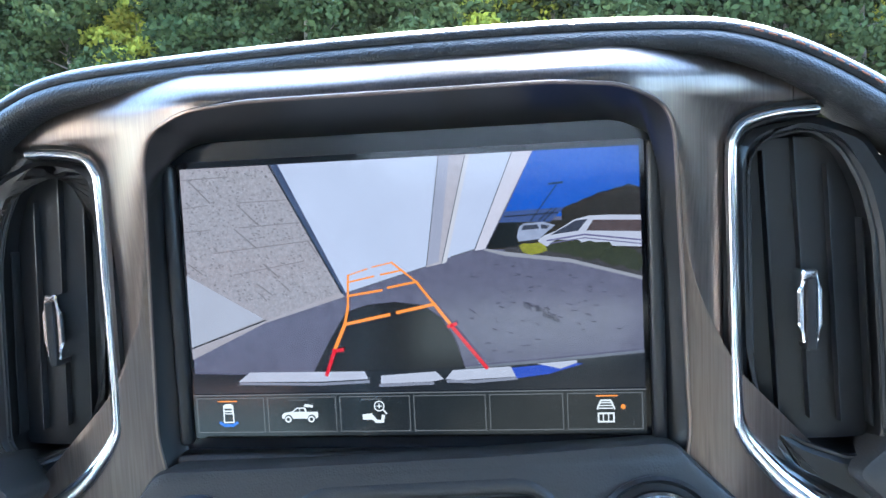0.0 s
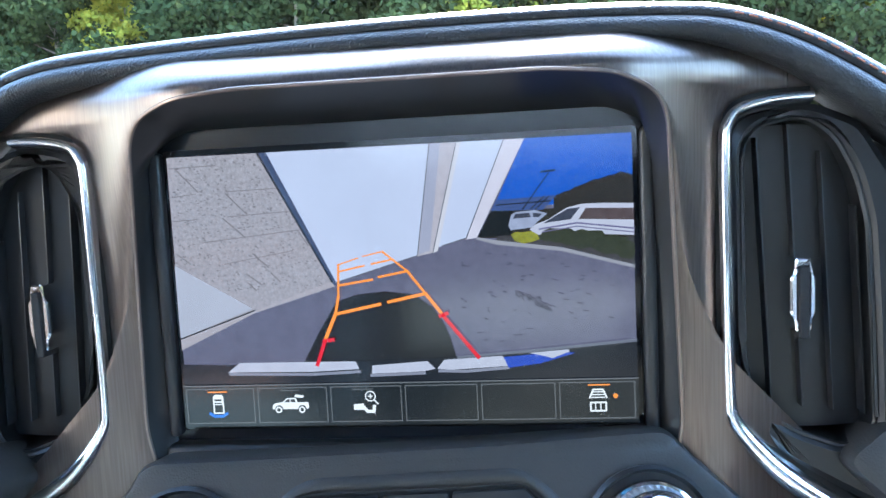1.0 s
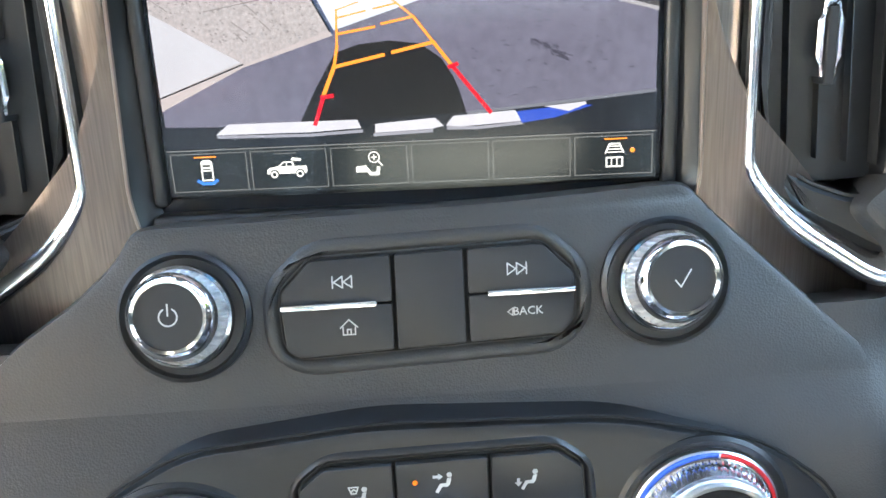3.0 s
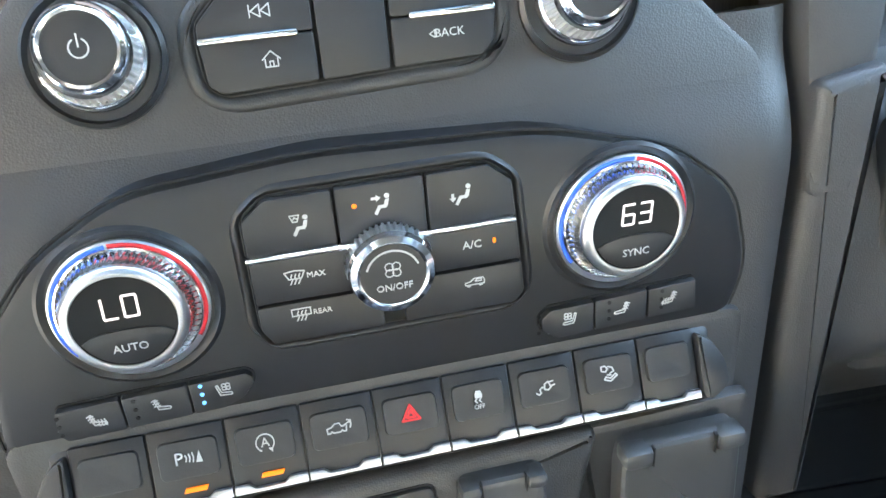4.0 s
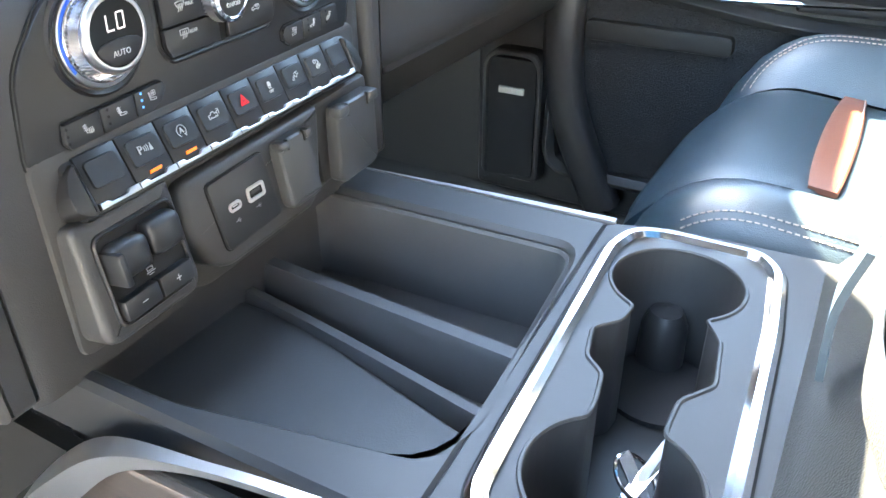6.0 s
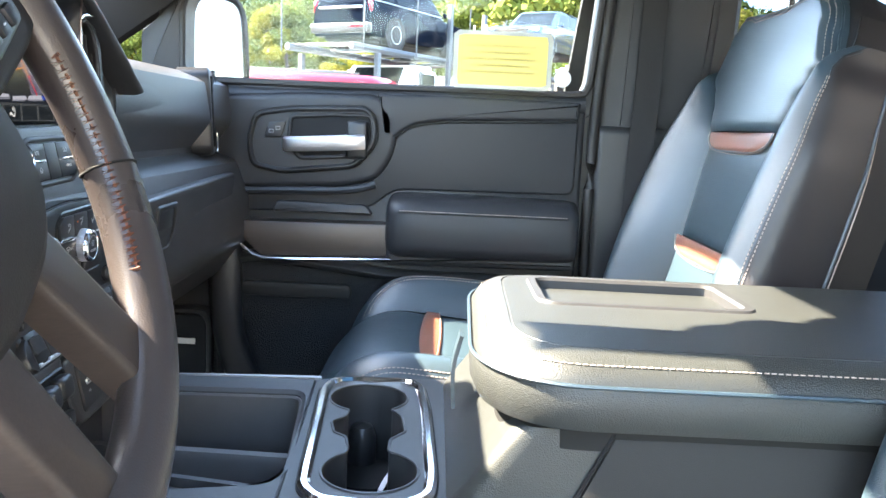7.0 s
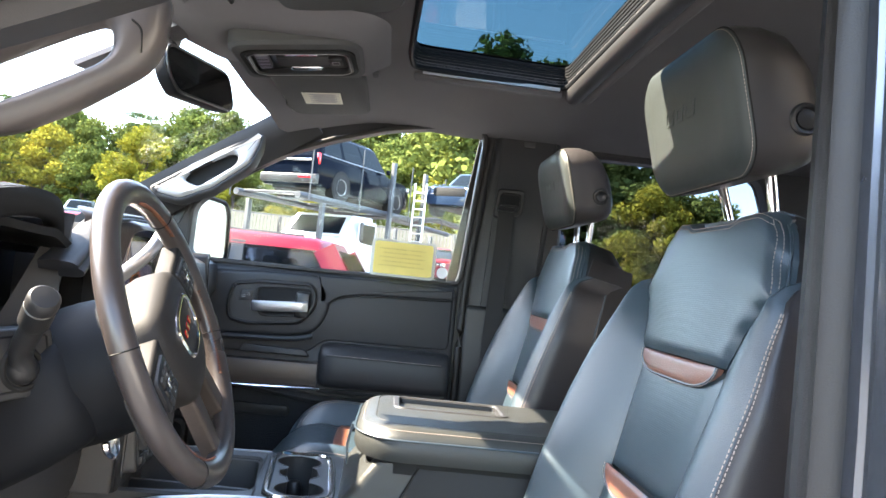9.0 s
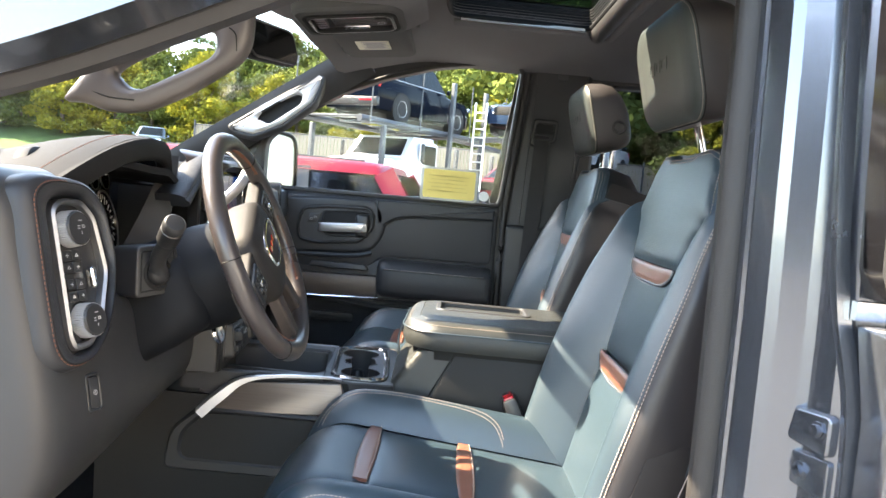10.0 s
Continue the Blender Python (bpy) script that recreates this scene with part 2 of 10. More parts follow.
def plate(poly, z0, z1, m=I4, bev=0.0, seg=2, bm=None, dome=0.0):
    """A slab of the outline poly from z0 to z1 with a rounded upper edge."""
    rs = [[(x, y, z0) for x, y in poly]]
    if bev:
        for i in range(seg + 1):
            a = math.pi / 2 * i / seg
            g = grow(poly, -bev * (1 - math.cos(a)))
            rs.append([(x, y, z1 - bev + bev * math.sin(a)) for x, y in g])
    else:
        rs.append([(x, y, z1) for x, y in poly])
    return rings_bm(rs, m, bm=bm)


def resample(poly, n, closed=True):
    pts = [Vector(p) for p in poly]
    if closed:
        pts.append(pts[0])
    cum = [0]
    for a, b in zip(pts, pts[1:]):
        cum.append(cum[-1] + (b - a).length)
    out, j = [], 0
    for i in range(n):
        s = cum[-1] * i / (n if closed else n - 1)
        while j < len(cum) - 2 and cum[j + 1] < s:
            j += 1
        t = (s - cum[j]) / max(1e-9, cum[j + 1] - cum[j])
        out.append(tuple(pts[j].lerp(pts[j + 1], min(1, t))))
    return out


def spin_start(poly, ang):
    """Starts a polygon at the point nearest to an angle round its middle, going counter-clockwise."""
    k = len(poly)
    if sum(poly[i - 1][0] * poly[i][1] - poly[i][0] * poly[i - 1][1] for i in range(k)) < 0:
        poly = poly[::-1]
    cx, cy = sum(p[0] for p in poly) / k, sum(p[1] for p in poly) / k
    d = Vector((math.cos(ang), math.sin(ang)))
    i = max(range(k), key=lambda i: Vector((poly[i][0] - cx, poly[i][1] - cy)).normalized().dot(d))
    return poly[i:] + poly[:i]


def rim(outer, inner, z0, z1, m=I4, n=72, bev=0.0, bm=None):
    """A slab with a hole: outline outer, hole inner."""
    o = resample(spin_start(outer, 0.7), n)
    i = resample(spin_start(inner, 0.7), n)
    bm = bm or bmesh.new()
    if bev:
        loops = [(o, z0), (o, z1 - bev), (grow(o, -bev), z1), (grow(i, bev), z1), (i, z1 - bev), (i, z0)]
    else:
        loops = [(o, z0), (o, z1), (i, z1), (i, z0)]
    vs = [[bm.verts.new(m @ Vector((x, y, z))) for x, y in p] for p, z in loops]
    for a in range(len(vs)):
        b = (a + 1) % len(vs)
        for j in range(n):
            k = (j + 1) % n
            bm.faces.new((vs[a][j], vs[a][k], vs[b][k], vs[b][j]))
    return bm


def holed(outer, hole, z0, z1, m=I4):
    """A slab with a hole of any shape: filled top, walls down the hole and round the outside."""
    bm = bmesh.new()
    edges = []
    for poly in (outer, hole):
        top = [bm.verts.new(m @ Vector((x, y, z1))) for x, y in poly]
        low = [bm.verts.new(m @ Vector((x, y, z0))) for x, y in poly]
        for j in range(len(poly)):
            k = (j + 1) % len(poly)
            bm.faces.new((top[j], top[k], low[k], low[j]))
            edges.append(bm.edges.get((top[j], top[k])))
    bmesh.ops.triangle_fill(bm, use_beauty=True, edges=edges)
    bmesh.ops.recalc_face_normals(bm, faces=bm.faces)
    return bm


def rbox(w, d, h, r=0.004, seg=2, m=I4, bm=None):
    """A box of that width, depth and height round the frame's origin, with rounded edges."""
    t = bmesh.new()
    bmesh.ops.create_cube(t, size=1, matrix=Matrix.Diagonal((w, d, h, 1)))
    if r:
        bmesh.ops.bevel(t, geom=t.edges, offset=r, segments=seg, profile=0.5, affect="EDGES")
    bmesh.ops.transform(t, matrix=m, verts=t.verts)
    if bm is None:
        return t
    me = bpy.data.meshes.new("tmp")
    t.to_mesh(me)
    t.free()
    bm.from_mesh(me)
    bpy.data.meshes.remove(me)
    return bm


def lathe(profile, seg=40, m=I4, bm=None, cap=True):
    """Profile of (radius, height) turned round the frame's z."""
    rs = [[(r * math.cos(2 * math.pi * i / seg), r * math.sin(2 * math.pi * i / seg), z) for i in range(seg)] for r, z in profile]
    return rings_bm(rs, m, cap, cap, bm=bm)


def smooth_path(pts, n=8, closed=False):
    """Catmull-Rom through the points."""
    p = [Vector(q) for q in pts]
    k, out = len(p), []
    for i in range(k if closed else k - 1):
        a, b, c, d = (p[(i + o) % k] if closed else p[min(k - 1, max(0, i + o))] for o in (-1, 0, 1, 2))
        for j in range(n):
            t = j / n
            out.append(0.5 * (2 * b + (c - a) * t + (2 * a - 5 * b + 4 * c - d) * t * t + (3 * b - a - 3 * c + d) * t ** 3))
    if not closed:
        out.append(p[-1])
    return out


def sweep(path, section, closed=False, up=(0, 0, 1), bm=None, scales=None):
    """A section of (side, up) points carried along a path."""
    p = [Vector(q) for q in path]
    k, rs = len(p), []
    upv = Vector(up)
    for i in range(k):
        t = (p[(i + 1) % k] - p[i - 1]) if closed else (p[min(k - 1, i + 1)] - p[max(0, i - 1)])
        t.normalize()
        s = t.cross(upv)
        if s.length < 1e-5:
            s = t.cross(Vector((0, 1, 0.1)))
        s.normalize()
        w = s.cross(t)
        f = scales[i] if scales else 1
        rs.append([p[i] + s * a * f + w * b * f for a, b in section])
    if closed:
        rs.append(rs[0])
    bm = rings_bm(rs, I4, not closed, not closed, bm=bm)
    if closed:
        bmesh.ops.remove_doubles(bm, verts=bm.verts, dist=1e-6)
    return bm


def circle(r, n=8, squash=1.0):
    return [(r * math.cos(2 * math.pi * i / n), r * squash * math.sin(2 * math.pi * i / n)) for i in range(n)]


def tube(path, r, n=8, closed=False, bm=None, up=(0, 0, 1)):
    return sweep(path, circle(r, n), closed, up, bm)


def sheet(f, nu, nv, thick=0.0, bm=None):
    """A surface f(u, v) with u, v in 0..1, thickened behind its normal."""
    bm = bm or bmesh.new()
    g = [[Vector(f(i / nu, j / nv)) for j in range(nv + 1)] for i in range(nu + 1)]
    vs = [[bm.verts.new(q) for q in r] for r in g]
    for i in range(nu):
        for j in range(nv):
            bm.faces.new((vs[i][j], vs[i + 1][j], vs[i + 1][j + 1], vs[i][j + 1]))
    if thick:
        bw = []
        for i in range(nu + 1):
            row = []
            for j in range(nv + 1):
                a = g[min(nu, i + 1)][j] - g[max(0, i - 1)][j]
                b = g[i][min(nv, j + 1)] - g[i][max(0, j - 1)]
                nn = a.cross(b)
                if nn.length > 1e-12:
                    nn.normalize()
                row.append(bm.verts.new(g[i][j] - nn * thick))
            bw.append(row)
        for i in range(nu):
            for j in range(nv):
                bm.faces.new((bw[i][j], bw[i][j + 1], bw[i + 1][j + 1], bw[i + 1][j]))
        edge = [(i, 0) for i in range(nu)] + [(nu, j) for j in range(nv)] + [(i, nv) for i in range(nu, 0, -1)] + [(0, j) for j in range(nv, 0, -1)]
        for e in range(len(edge)):
            (i, j), (k, l) = edge[e], edge[(e + 1) % len(edge)]
            bm.faces.new((vs[i][j], bw[i][j], bw[k][l], vs[k][l]))
    return bm


def lettering(text, size, m, thick=0.0003):
    """Raised letters of the built-in font, centred on the frame's origin."""
    c = bpy.data.curves.new("text", "FONT")
    c.body, c.size, c.extrude, c.align_x, c.align_y, c.resolution_u = text, size, thick, "CENTER", "CENTER", 2
    o = bpy.data.objects.new("text", c)
    scene.collection.objects.link(o)
    bpy.context.view_layer.update()
    me = bpy.data.meshes.new_from_object(o.evaluated_get(bpy.context.evaluated_depsgraph_get()))
    bm = bmesh.new()
    bm.from_mesh(me)
    bpy.data.objects.remove(o)
    bpy.data.curves.remove(c)
    bpy.data.meshes.remove(me)
    bmesh.ops.transform(bm, matrix=m, verts=bm.verts)
    return bm


def flat_line(pts, w, m, z=0.0, h=0.0002, bm=None, closed=False):
    """A printed line of width w along points of a face."""
    bm = bm or bmesh.new()
    k = len(pts)
    for i in range(k if closed else k - 1):
        a, b = Vector(pts[i]), Vector(pts[(i + 1) % k])
        d = b - a
        if d.length < 1e-7:
            continue
        d.normalize()
        s = Vector((-d.y, d.x)) * w / 2
        e = d * w * 0.35
        q = [a - e - s, b + e - s, b + e + s, a - e + s]
        plate([tuple(v) for v in q], z, z + h, m, bm=bm)
    return bm


def off(m, x=0.0, y=0.0, z=0.0, turn=0.0):
    return m @ Matrix.Translation((x, y, z)) @ Matrix.Rotation(radians(turn), 4, "Z")


def arc(r, a0, a1, n=12, cx=0.0, cy=0.0):
    return [(cx + r * math.cos(radians(a0 + (a1 - a0) * i / n)), cy + r * math.sin(radians(a0 + (a1 - a0) * i / n))) for i in range(n + 1)]


def stitches(path, parent, material="thread", gap=0.0055, length=0.0036, r=0.0006, name="stitching"):
    """A row of short raised stitches along a path."""
    p = resample([tuple(q) for q in path], max(2, int(sum((Vector(b) - Vector(a)).length for a, b in zip(path, path[1:])) / gap)), closed=False)
    bm = bmesh.new()
    for a, b in zip(p, p[1:]):
        a, b = Vector(a), Vector(b)
        c, d = (a + b) / 2, (b - a).normalized() * length / 2
        tube([c - d, c, c + d], r, 4, bm=bm)
    return part(name, bm, material, parent)


# ---- centre stack ----
HV = axes((0.008, -0.052, 1.15), (math.cos(radians(4.5)), math.sin(radians(4.5)), 0), (0, 0, 1))   # climate panel
RA = axes((0.005, -0.033, 1.2605), (math.cos(radians(4)), math.sin(radians(4)), 0), (0, 0.20, 1))     # radio panel
SC = axes((0.0, -0.003, 1.35), (1, 0, 0), (0, 0.03, 1))                                               # display

stack = thing("centre_stack", "black centre stack with brushed bronze surround and chrome-edged air vents", "dashboard", at=(0, -0.03, 1.25), kind="structure")


def mirrored(pts):
    return pts + [(-x, y) for x, y in reversed(pts)]


# bronze surround with the display's opening
out_s = mirrored([(0.0, 0.0905), (0.112, 0.0905), (0.138, 0.0850), (0.152, 0.0735), (0.158, 0.060), (0.128, 0.058), (0.1185, 0.050), (0.1170, 0.0), (0.1178, -0.045), (0.1195, -0.0575), (0.128, -0.0695), (0.150, -0.0885), (0.168, -0.1000), (0.186, -0.1000), (0.194, -0.140), (0.196, -0.185), (0.176, -0.185), (0.1690, -0.1230), (0.128, -0.085), (0.108, -0.072), (0.100, -0.080)])
in_s = rounded(mirrored([(0.058, 0.0728), (0.082, 0.0705), (0.0955, 0.0640), (0.0992, 0.055), (0.1020, -0.056), (0.098, -0.076)]), 0.006)
so_, si_ = resample(spin_start(rounded(out_s, 0.006, 3), 0.7), 220), resample(spin_start(in_s, 0.7), 220)


def ease(a, b, x):
    """A soft step from 0 at a to 1 at b."""
    t = max(0.0, min(1.0, (x - a) / (b - a)))
    return t * t * (3 - 2 * t)


def forward(x, y, z):
    """The surround stands out towards the seats over the display, and its top rolls back under the brow."""
    z += 0.022 * ease(-0.02, 0.070, y) * (1 - ease(0.074, 0.130, abs(x)))
    z -= 0.0150 * max(0.0, (y - 0.0725) / 0.0130) ** 2
    z -= 0.42 * max(0.0, x - 0.118) * ease(0.0, -0.085, y) if x > 0 else 0.0      # the passenger-side leg turns away
    f = (0.287 - z) / 0.281
    return 0.05 + (x - 0.05) * f, 0.046 + (y - 0.046) * f, z


part("surround", rings_bm([[forward(a[0] + (b[0] - a[0]) * k, a[1] + (b[1] - a[1]) * k, z) for a, b in zip(so_, si_)] for k, z in ((0.0, -0.03), (0.0, -0.0030), (0.10, 0.0006), (0.2, 0.0026), (0.30, 0.0038), (0.40, 0.0048), (0.50, 0.0054), (0.60, 0.0059), (0.70, 0.0062), (0.80, 0.0063), (0.92, 0.0060), (1.0, 0.0046), (1.0, -0.012), (1.0, -0.045))], SC, False, False), "bronze", stack, "brushed bronze surround", sharp=50)
# thin satin bead round the opening
part("bead", tube([SC @ Vector(forward(x, y, 0.0062)) for x, y in grow(in_s, 0.0004)], 0.0008, 6, True, up=(0, 1, 0)), "bead", stack, "thin bronze bead")
well_ = resample(spin_start(rounded(mirrored([(0.080, 0.0600), (0.0930, 0.0540), (0.0945, -0.0600), (0.092, -0.068)]), 0.004), 0.7), 220)
part("bezel_wall", rings_bm([[tuple(Vector(forward(*a, z)).lerp(Vector((*b, -0.0020)), k)) for a, b in zip(si_, well_)] for k, z in ((0.0, 0.0046), (0.06, 0.0040), (0.5, 0.004), (1.0, 0.0))], SC, False, False), "satin", stack, "black recess round the display", sharp=60)
# recessed black frame of the display
part("display_surround", plate(grow(in_s, -0.0015), -0.03, -0.0030, SC), mat("dark_smoked_bezel", (0.012, 0.014, 0.018), 0.22, vary=0.05, rvary=0.05), stack, "smoked black bezel")
for sx in (-1, 1):
    part("bezel_cheek", rbox(0.0052, 0.112, 0.006, 0.0020, 3, off(SC, sx * 0.0925, -0.004, 0.0)), "satin", stack)
part("bezel_sill", rbox(0.192, 0.006, 0.010, 0.003, 3, off(SC, 0, -0.0655, 0.0005)), "satin", stack)

display = thing("display_screen", "lit touch screen showing the rear camera view with guide lines", "screen", at=(0, 0, 1.35))


def printed(name, poly, material, z, label=""):
    return part(name, plate(poly, z, z + 0.0003, SC), material, display, label)


def lit(name, col, e=1, vary=0.0, vs=300, streak=None):
    """A colour of the lit display."""
    m = bpy.data.materials.new(name)
    m.use_nodes = True
    n, L = m.node_tree.nodes, m.node_tree.links.new
    b = n["Principled BSDF"]
    b.inputs["Base Color"].default_value = (0.004, 0.004, 0.004, 1)
    b.inputs["Roughness"].default_value = 0.12
    b.inputs["Emission Strength"].default_value = e * 0.050
    b.inputs["Emission Color"].default_value = (*col, 1)
    if vary:
        tc, no, mx = n.new("ShaderNodeTexCoord"), n.new("ShaderNodeTexNoise"), n.new("ShaderNodeMix")
        mp = n.new("ShaderNodeMapping")
        mp.inputs["Scale"].default_value = streak or (1, 1, 1)
        mx.data_type = "RGBA"
        no.inputs["Scale"].default_value, no.inputs["Detail"].default_value = vs, 8
        mx.inputs["A"].default_value = (*[c * (1 - vary) for c in col], 1)
        mx.inputs["B"].default_value = (*[c * (1 + vary) for c in col], 1)
        L(tc.outputs["Object"], mp.inputs[0]), L(mp.outputs[0], no.inputs["Vector"])
        L(no.outputs["Fac"], mx.inputs["Factor"]), L(mx.outputs["Result"], b.inputs["Emission Color"])
    return m


part("screen_glass", plate(rounded(mirrored([(0.0895, 0.0525), (0.0895, -0.0575)]), 0.002), -0.004, 0.0, SC), "gloss", display)
D_WALL = lit("shown_block_wall", (0.30, 0.28, 0.31), 1, 0.55, 900)
D_WHITE = lit("shown_white_door", (0.44, 0.48, 0.62), 1, 0.08, 40)
D_TRIM = lit("shown_white_trim", (0.50, 0.48, 0.56), 1, 0.1, 200)
D_SKY = lit("shown_sky", (0.016, 0.085, 0.42), 1, 0.35, 20)
D_ASPH = lit("shown_asphalt", (0.105, 0.105, 0.16), 1, 0.35, 350)
D_SHADE = lit("shown_shadow", (0.012, 0.012, 0.014), 1, 0.2, 100)
D_DARK = lit("shown_dark_edge", (0.010, 0.012, 0.018), 1)
D_HILL = lit("shown_trees", (0.022, 0.020, 0.018), 1, 0.6, 500)
D_BUSH = lit("shown_bushes", (0.030, 0.036, 0.022), 1, 0.6, 700)
D_YEL = lit("shown_yellow_bush", (0.22, 0.22, 0.03), 1, 0.5, 900)
D_VAN = lit("shown_white_van", (0.42, 0.43, 0.52), 1, 0.1, 200)
D_GLASS = lit("shown_van_glass", (0.04, 0.045, 0.07), 1, 0.3, 300)
D_BLUE = lit("shown_blue_reflection", (0.02, 0.06, 0.40), 1, 0.2)
D_ORANGE = lit("shown_orange_line", (0.85, 0.26, 0.04), 1)
D_RED = lit("shown_red_line", (0.62, 0.012, 0.03), 1)
D_LINE = lit("shown_grey_line", (0.13, 0.14, 0.15), 1)
D_ICON = lit("shown_icon", (0.72, 0.74, 0.76), 1)
D_BLU2 = lit("shown_blue_arc", (0.03, 0.17, 0.65), 1)
D_BAR = lit("shown_menu_bar", (0.010, 0.013, 0.016), 1)


def px(*pts):
    """Places on the display: thousandths of its width from the left and of its width from the top."""
    return [(-0.0875 + 0.175 * x / 1000, 0.0500 - 0.175 * y / 1000) for x, y in pts]


# the view that the display shows, layer over layer
rng_d = random.Random(11)
printed("shown_asphalt", px((0, 0), (1000, 0), (1000, 512), (0, 512)), D_ASPH, 0.0003)
printed("shown_wall", px((0, 0), (206, 0), (360, 288), (176, 345), (0, 430)), D_WALL, 0.0008)
bmw = bmesh.new()
for a, b in (((0, 24), (110, 22)), ((18, 26), (66, 78)), ((0, 88), (60, 82)), ((128, 80), (248, 78)), ((128, 84), (170, 128)), ((0, 140), (60, 138)), ((130, 135), (292, 128)), ((66, 190), (292, 170)), ((118, 138), (166, 182)), ((286, 172), (306, 205)), ((4, 212), (36, 236)), ((110, 240), (270, 215)), ((180, 218), (214, 250)), ((162, 262), (196, 288)), ((218, 262), (238, 282)), ((168, 285), (182, 300))):
    flat_line(px(a, b), 0.00032, SC, 0.0011, bm=bmw)
part("shown_joints", bmw, lit("shown_joint", (0.15, 0.135, 0.15), 1), display)
bmw = bmesh.new()
for i in range(520):                      # pits of the rough blocks
    y = rng_d.uniform(4, 300)
    x = rng_d.uniform(2, 204 + 0.52 * y)
    if y > 232 + 0.62 * x and x < 180:
        continue
    w = rng_d.uniform(1.2, 3.4)
    flat_line(px((x, y), (x + w, y + rng_d.uniform(-1, 2.5))), 0.00012 * rng_d.uniform(1.2, 3.4), SC, 0.00112, bm=bmw)
part("shown_grain", bmw, lit("shown_pit", (0.135, 0.125, 0.145), 1), display)
printed("shown_panel", px((0, 238), (172, 340), (0, 402)), lit("shown_pale_panel", (0.36, 0.37, 0.44), 1, 0.08, 60), 0.0014)
printed("shown_kerb", px((0, 404), (360, 284), (362, 296), (176, 350), (0, 430)), lit("shown_kerb_band", (0.34, 0.31, 0.34), 1, 0.15, 300), 0.0012)
part("shown_panel_edge", flat_line(px((0, 404), (176, 344)), 0.0005, SC, 0.0016), D_DARK, display)
printed("shown_door", px((226, 0), (581, 0), (545, 235), (362, 288)), D_WHITE, 0.0012)
printed("shown_jamb", px((211, 0), (227, 0), (364, 288), (361, 297), (354, 285)), lit("shown_blue_jamb", (0.045, 0.065, 0.13), 1, 0.3, 200), 0.0014)
part("shown_jamb_edge", flat_line(px((207, 0), (356, 288)), 0.0006, SC, 0.0016), D_DARK, display)
printed("shown_post", px((581, 0), (639, 0), (580, 231), (545, 238)), lit("shown_stucco_post", (0.38, 0.355, 0.40), 1, 0.2, 500), 0.0013)
printed("shown_reveal", px((583, 0), (606, 0), (573, 226), (548, 234)), lit("shown_shaded_reveal", (0.30, 0.31, 0.40), 1, 0.1, 100), 0.0015)
printed("shown_pale_door", px((648, 0), (738, 0), (650, 204), (584, 222)), D_WHITE, 0.0013)
printed("shown_pipe", px((641, 0), (650, 0), (590, 228), (578, 232)), lit("shown_pale_pipe", (0.5, 0.49, 0.54), 1), 0.0015)
bmw = bmesh.new()
for a, b in (((583, 0), (546, 234)), ((640, 0), (579, 232)), ((739, 0), (652, 203)), ((545, 236), (364, 288)), ((650, 203), (600, 217))):
    flat_line(px(a, b), 0.00034, SC, 0.0017, bm=bmw)
part("shown_edges", bmw, lit("shown_edge", (0.10, 0.105, 0.13), 1), display)
printed("shown_corner", px((738, 0), (782, 0), (674, 203), (652, 206)), D_TRIM, 0.0014)
printed("shown_sky", px((782, 0), (1000, 0), (1000, 140), (712, 140)), D_SKY, 0.0011)
ridge = [(838, 123), (849, 119), (861, 114), (870, 113), (880, 107), (895, 102), (903, 100), (912, 95), (923, 92), (934, 91), (951, 85), (962, 84), (977, 78), (988, 82), (1000, 86)]
printed("shown_hill", px(*ridge, (1000, 215), (680, 204), (706, 148), (838, 148)), D_HILL, 0.0013)
printed("shown_shed", px((718, 125), (844, 121), (815, 150), (706, 148)), lit("shown_shed_roof", (0.045, 0.075, 0.20), 1, 0.3, 300, (1, 1, 12)), 0.0014)
bmw = bmesh.new()
for a, b in (((790, 147), (818, 122)), ((800, 148), (828, 122)), ((718, 136), (830, 132))):
    flat_line(px(a, b), 0.0004, SC, 0.0016, bm=bmw)
part("shown_shed_lines", bmw, D_DARK, display)
printed("shown_wood_edge", px((706, 148), (752, 149), (748, 200), (676, 202)), lit("shown_deep_shade", (0.008, 0.010, 0.012), 1, 0.8, 700), 0.0015)
printed("shown_kerb", px((674, 202), (715, 210), (852, 230), (1000, 272), (1000, 279), (852, 238), (715, 219), (672, 206)), lit("shown_kerb_line", (0.26, 0.26, 0.30), 1), 0.0017)
printed("shown_verge", px((720, 200), (1000, 215), (1000, 272), (852, 230), (715, 210)), lit("shown_verge_shade", (0.045, 0.043, 0.05), 1, 0.5, 400), 0.0014)
for cx_, cy_, wx, wy in ((845, 204, 40, 15), (900, 214, 48, 19), (955, 228, 40, 20), (985, 240, 24, 18)):
    pts_ = [(cx_ + wx * math.cos(a) * (1 + 0.10 * math.sin(5 * a)), cy_ + wy * math.sin(a) * (1 + 0.12 * math.sin(7 * a + cx_))) for a in [2 * math.pi * i / 22 for i in range(22)]]
    printed("shown_hedge", px(*[(min(1000, x), y) for x, y in pts_]), D_BUSH, 0.0018 + 0.00001 * (cx_ - 840))
printed("shown_shrub", px((746, 199), (756, 194), (772, 195), (790, 193), (802, 201), (806, 211), (790, 216), (772, 219), (754, 213)), D_YEL, 0.0020)
printed("shown_car", px((742, 180), (748, 158), (758, 152), (800, 150), (824, 158), (806, 172), (790, 186), (746, 190)), lit("shown_grey_car", (0.26, 0.29, 0.40), 1, 0.3, 300), 0.0016)
printed("shown_car_glass", px((752, 166), (758, 156), (786, 155), (790, 164)), D_GLASS, 0.0018)
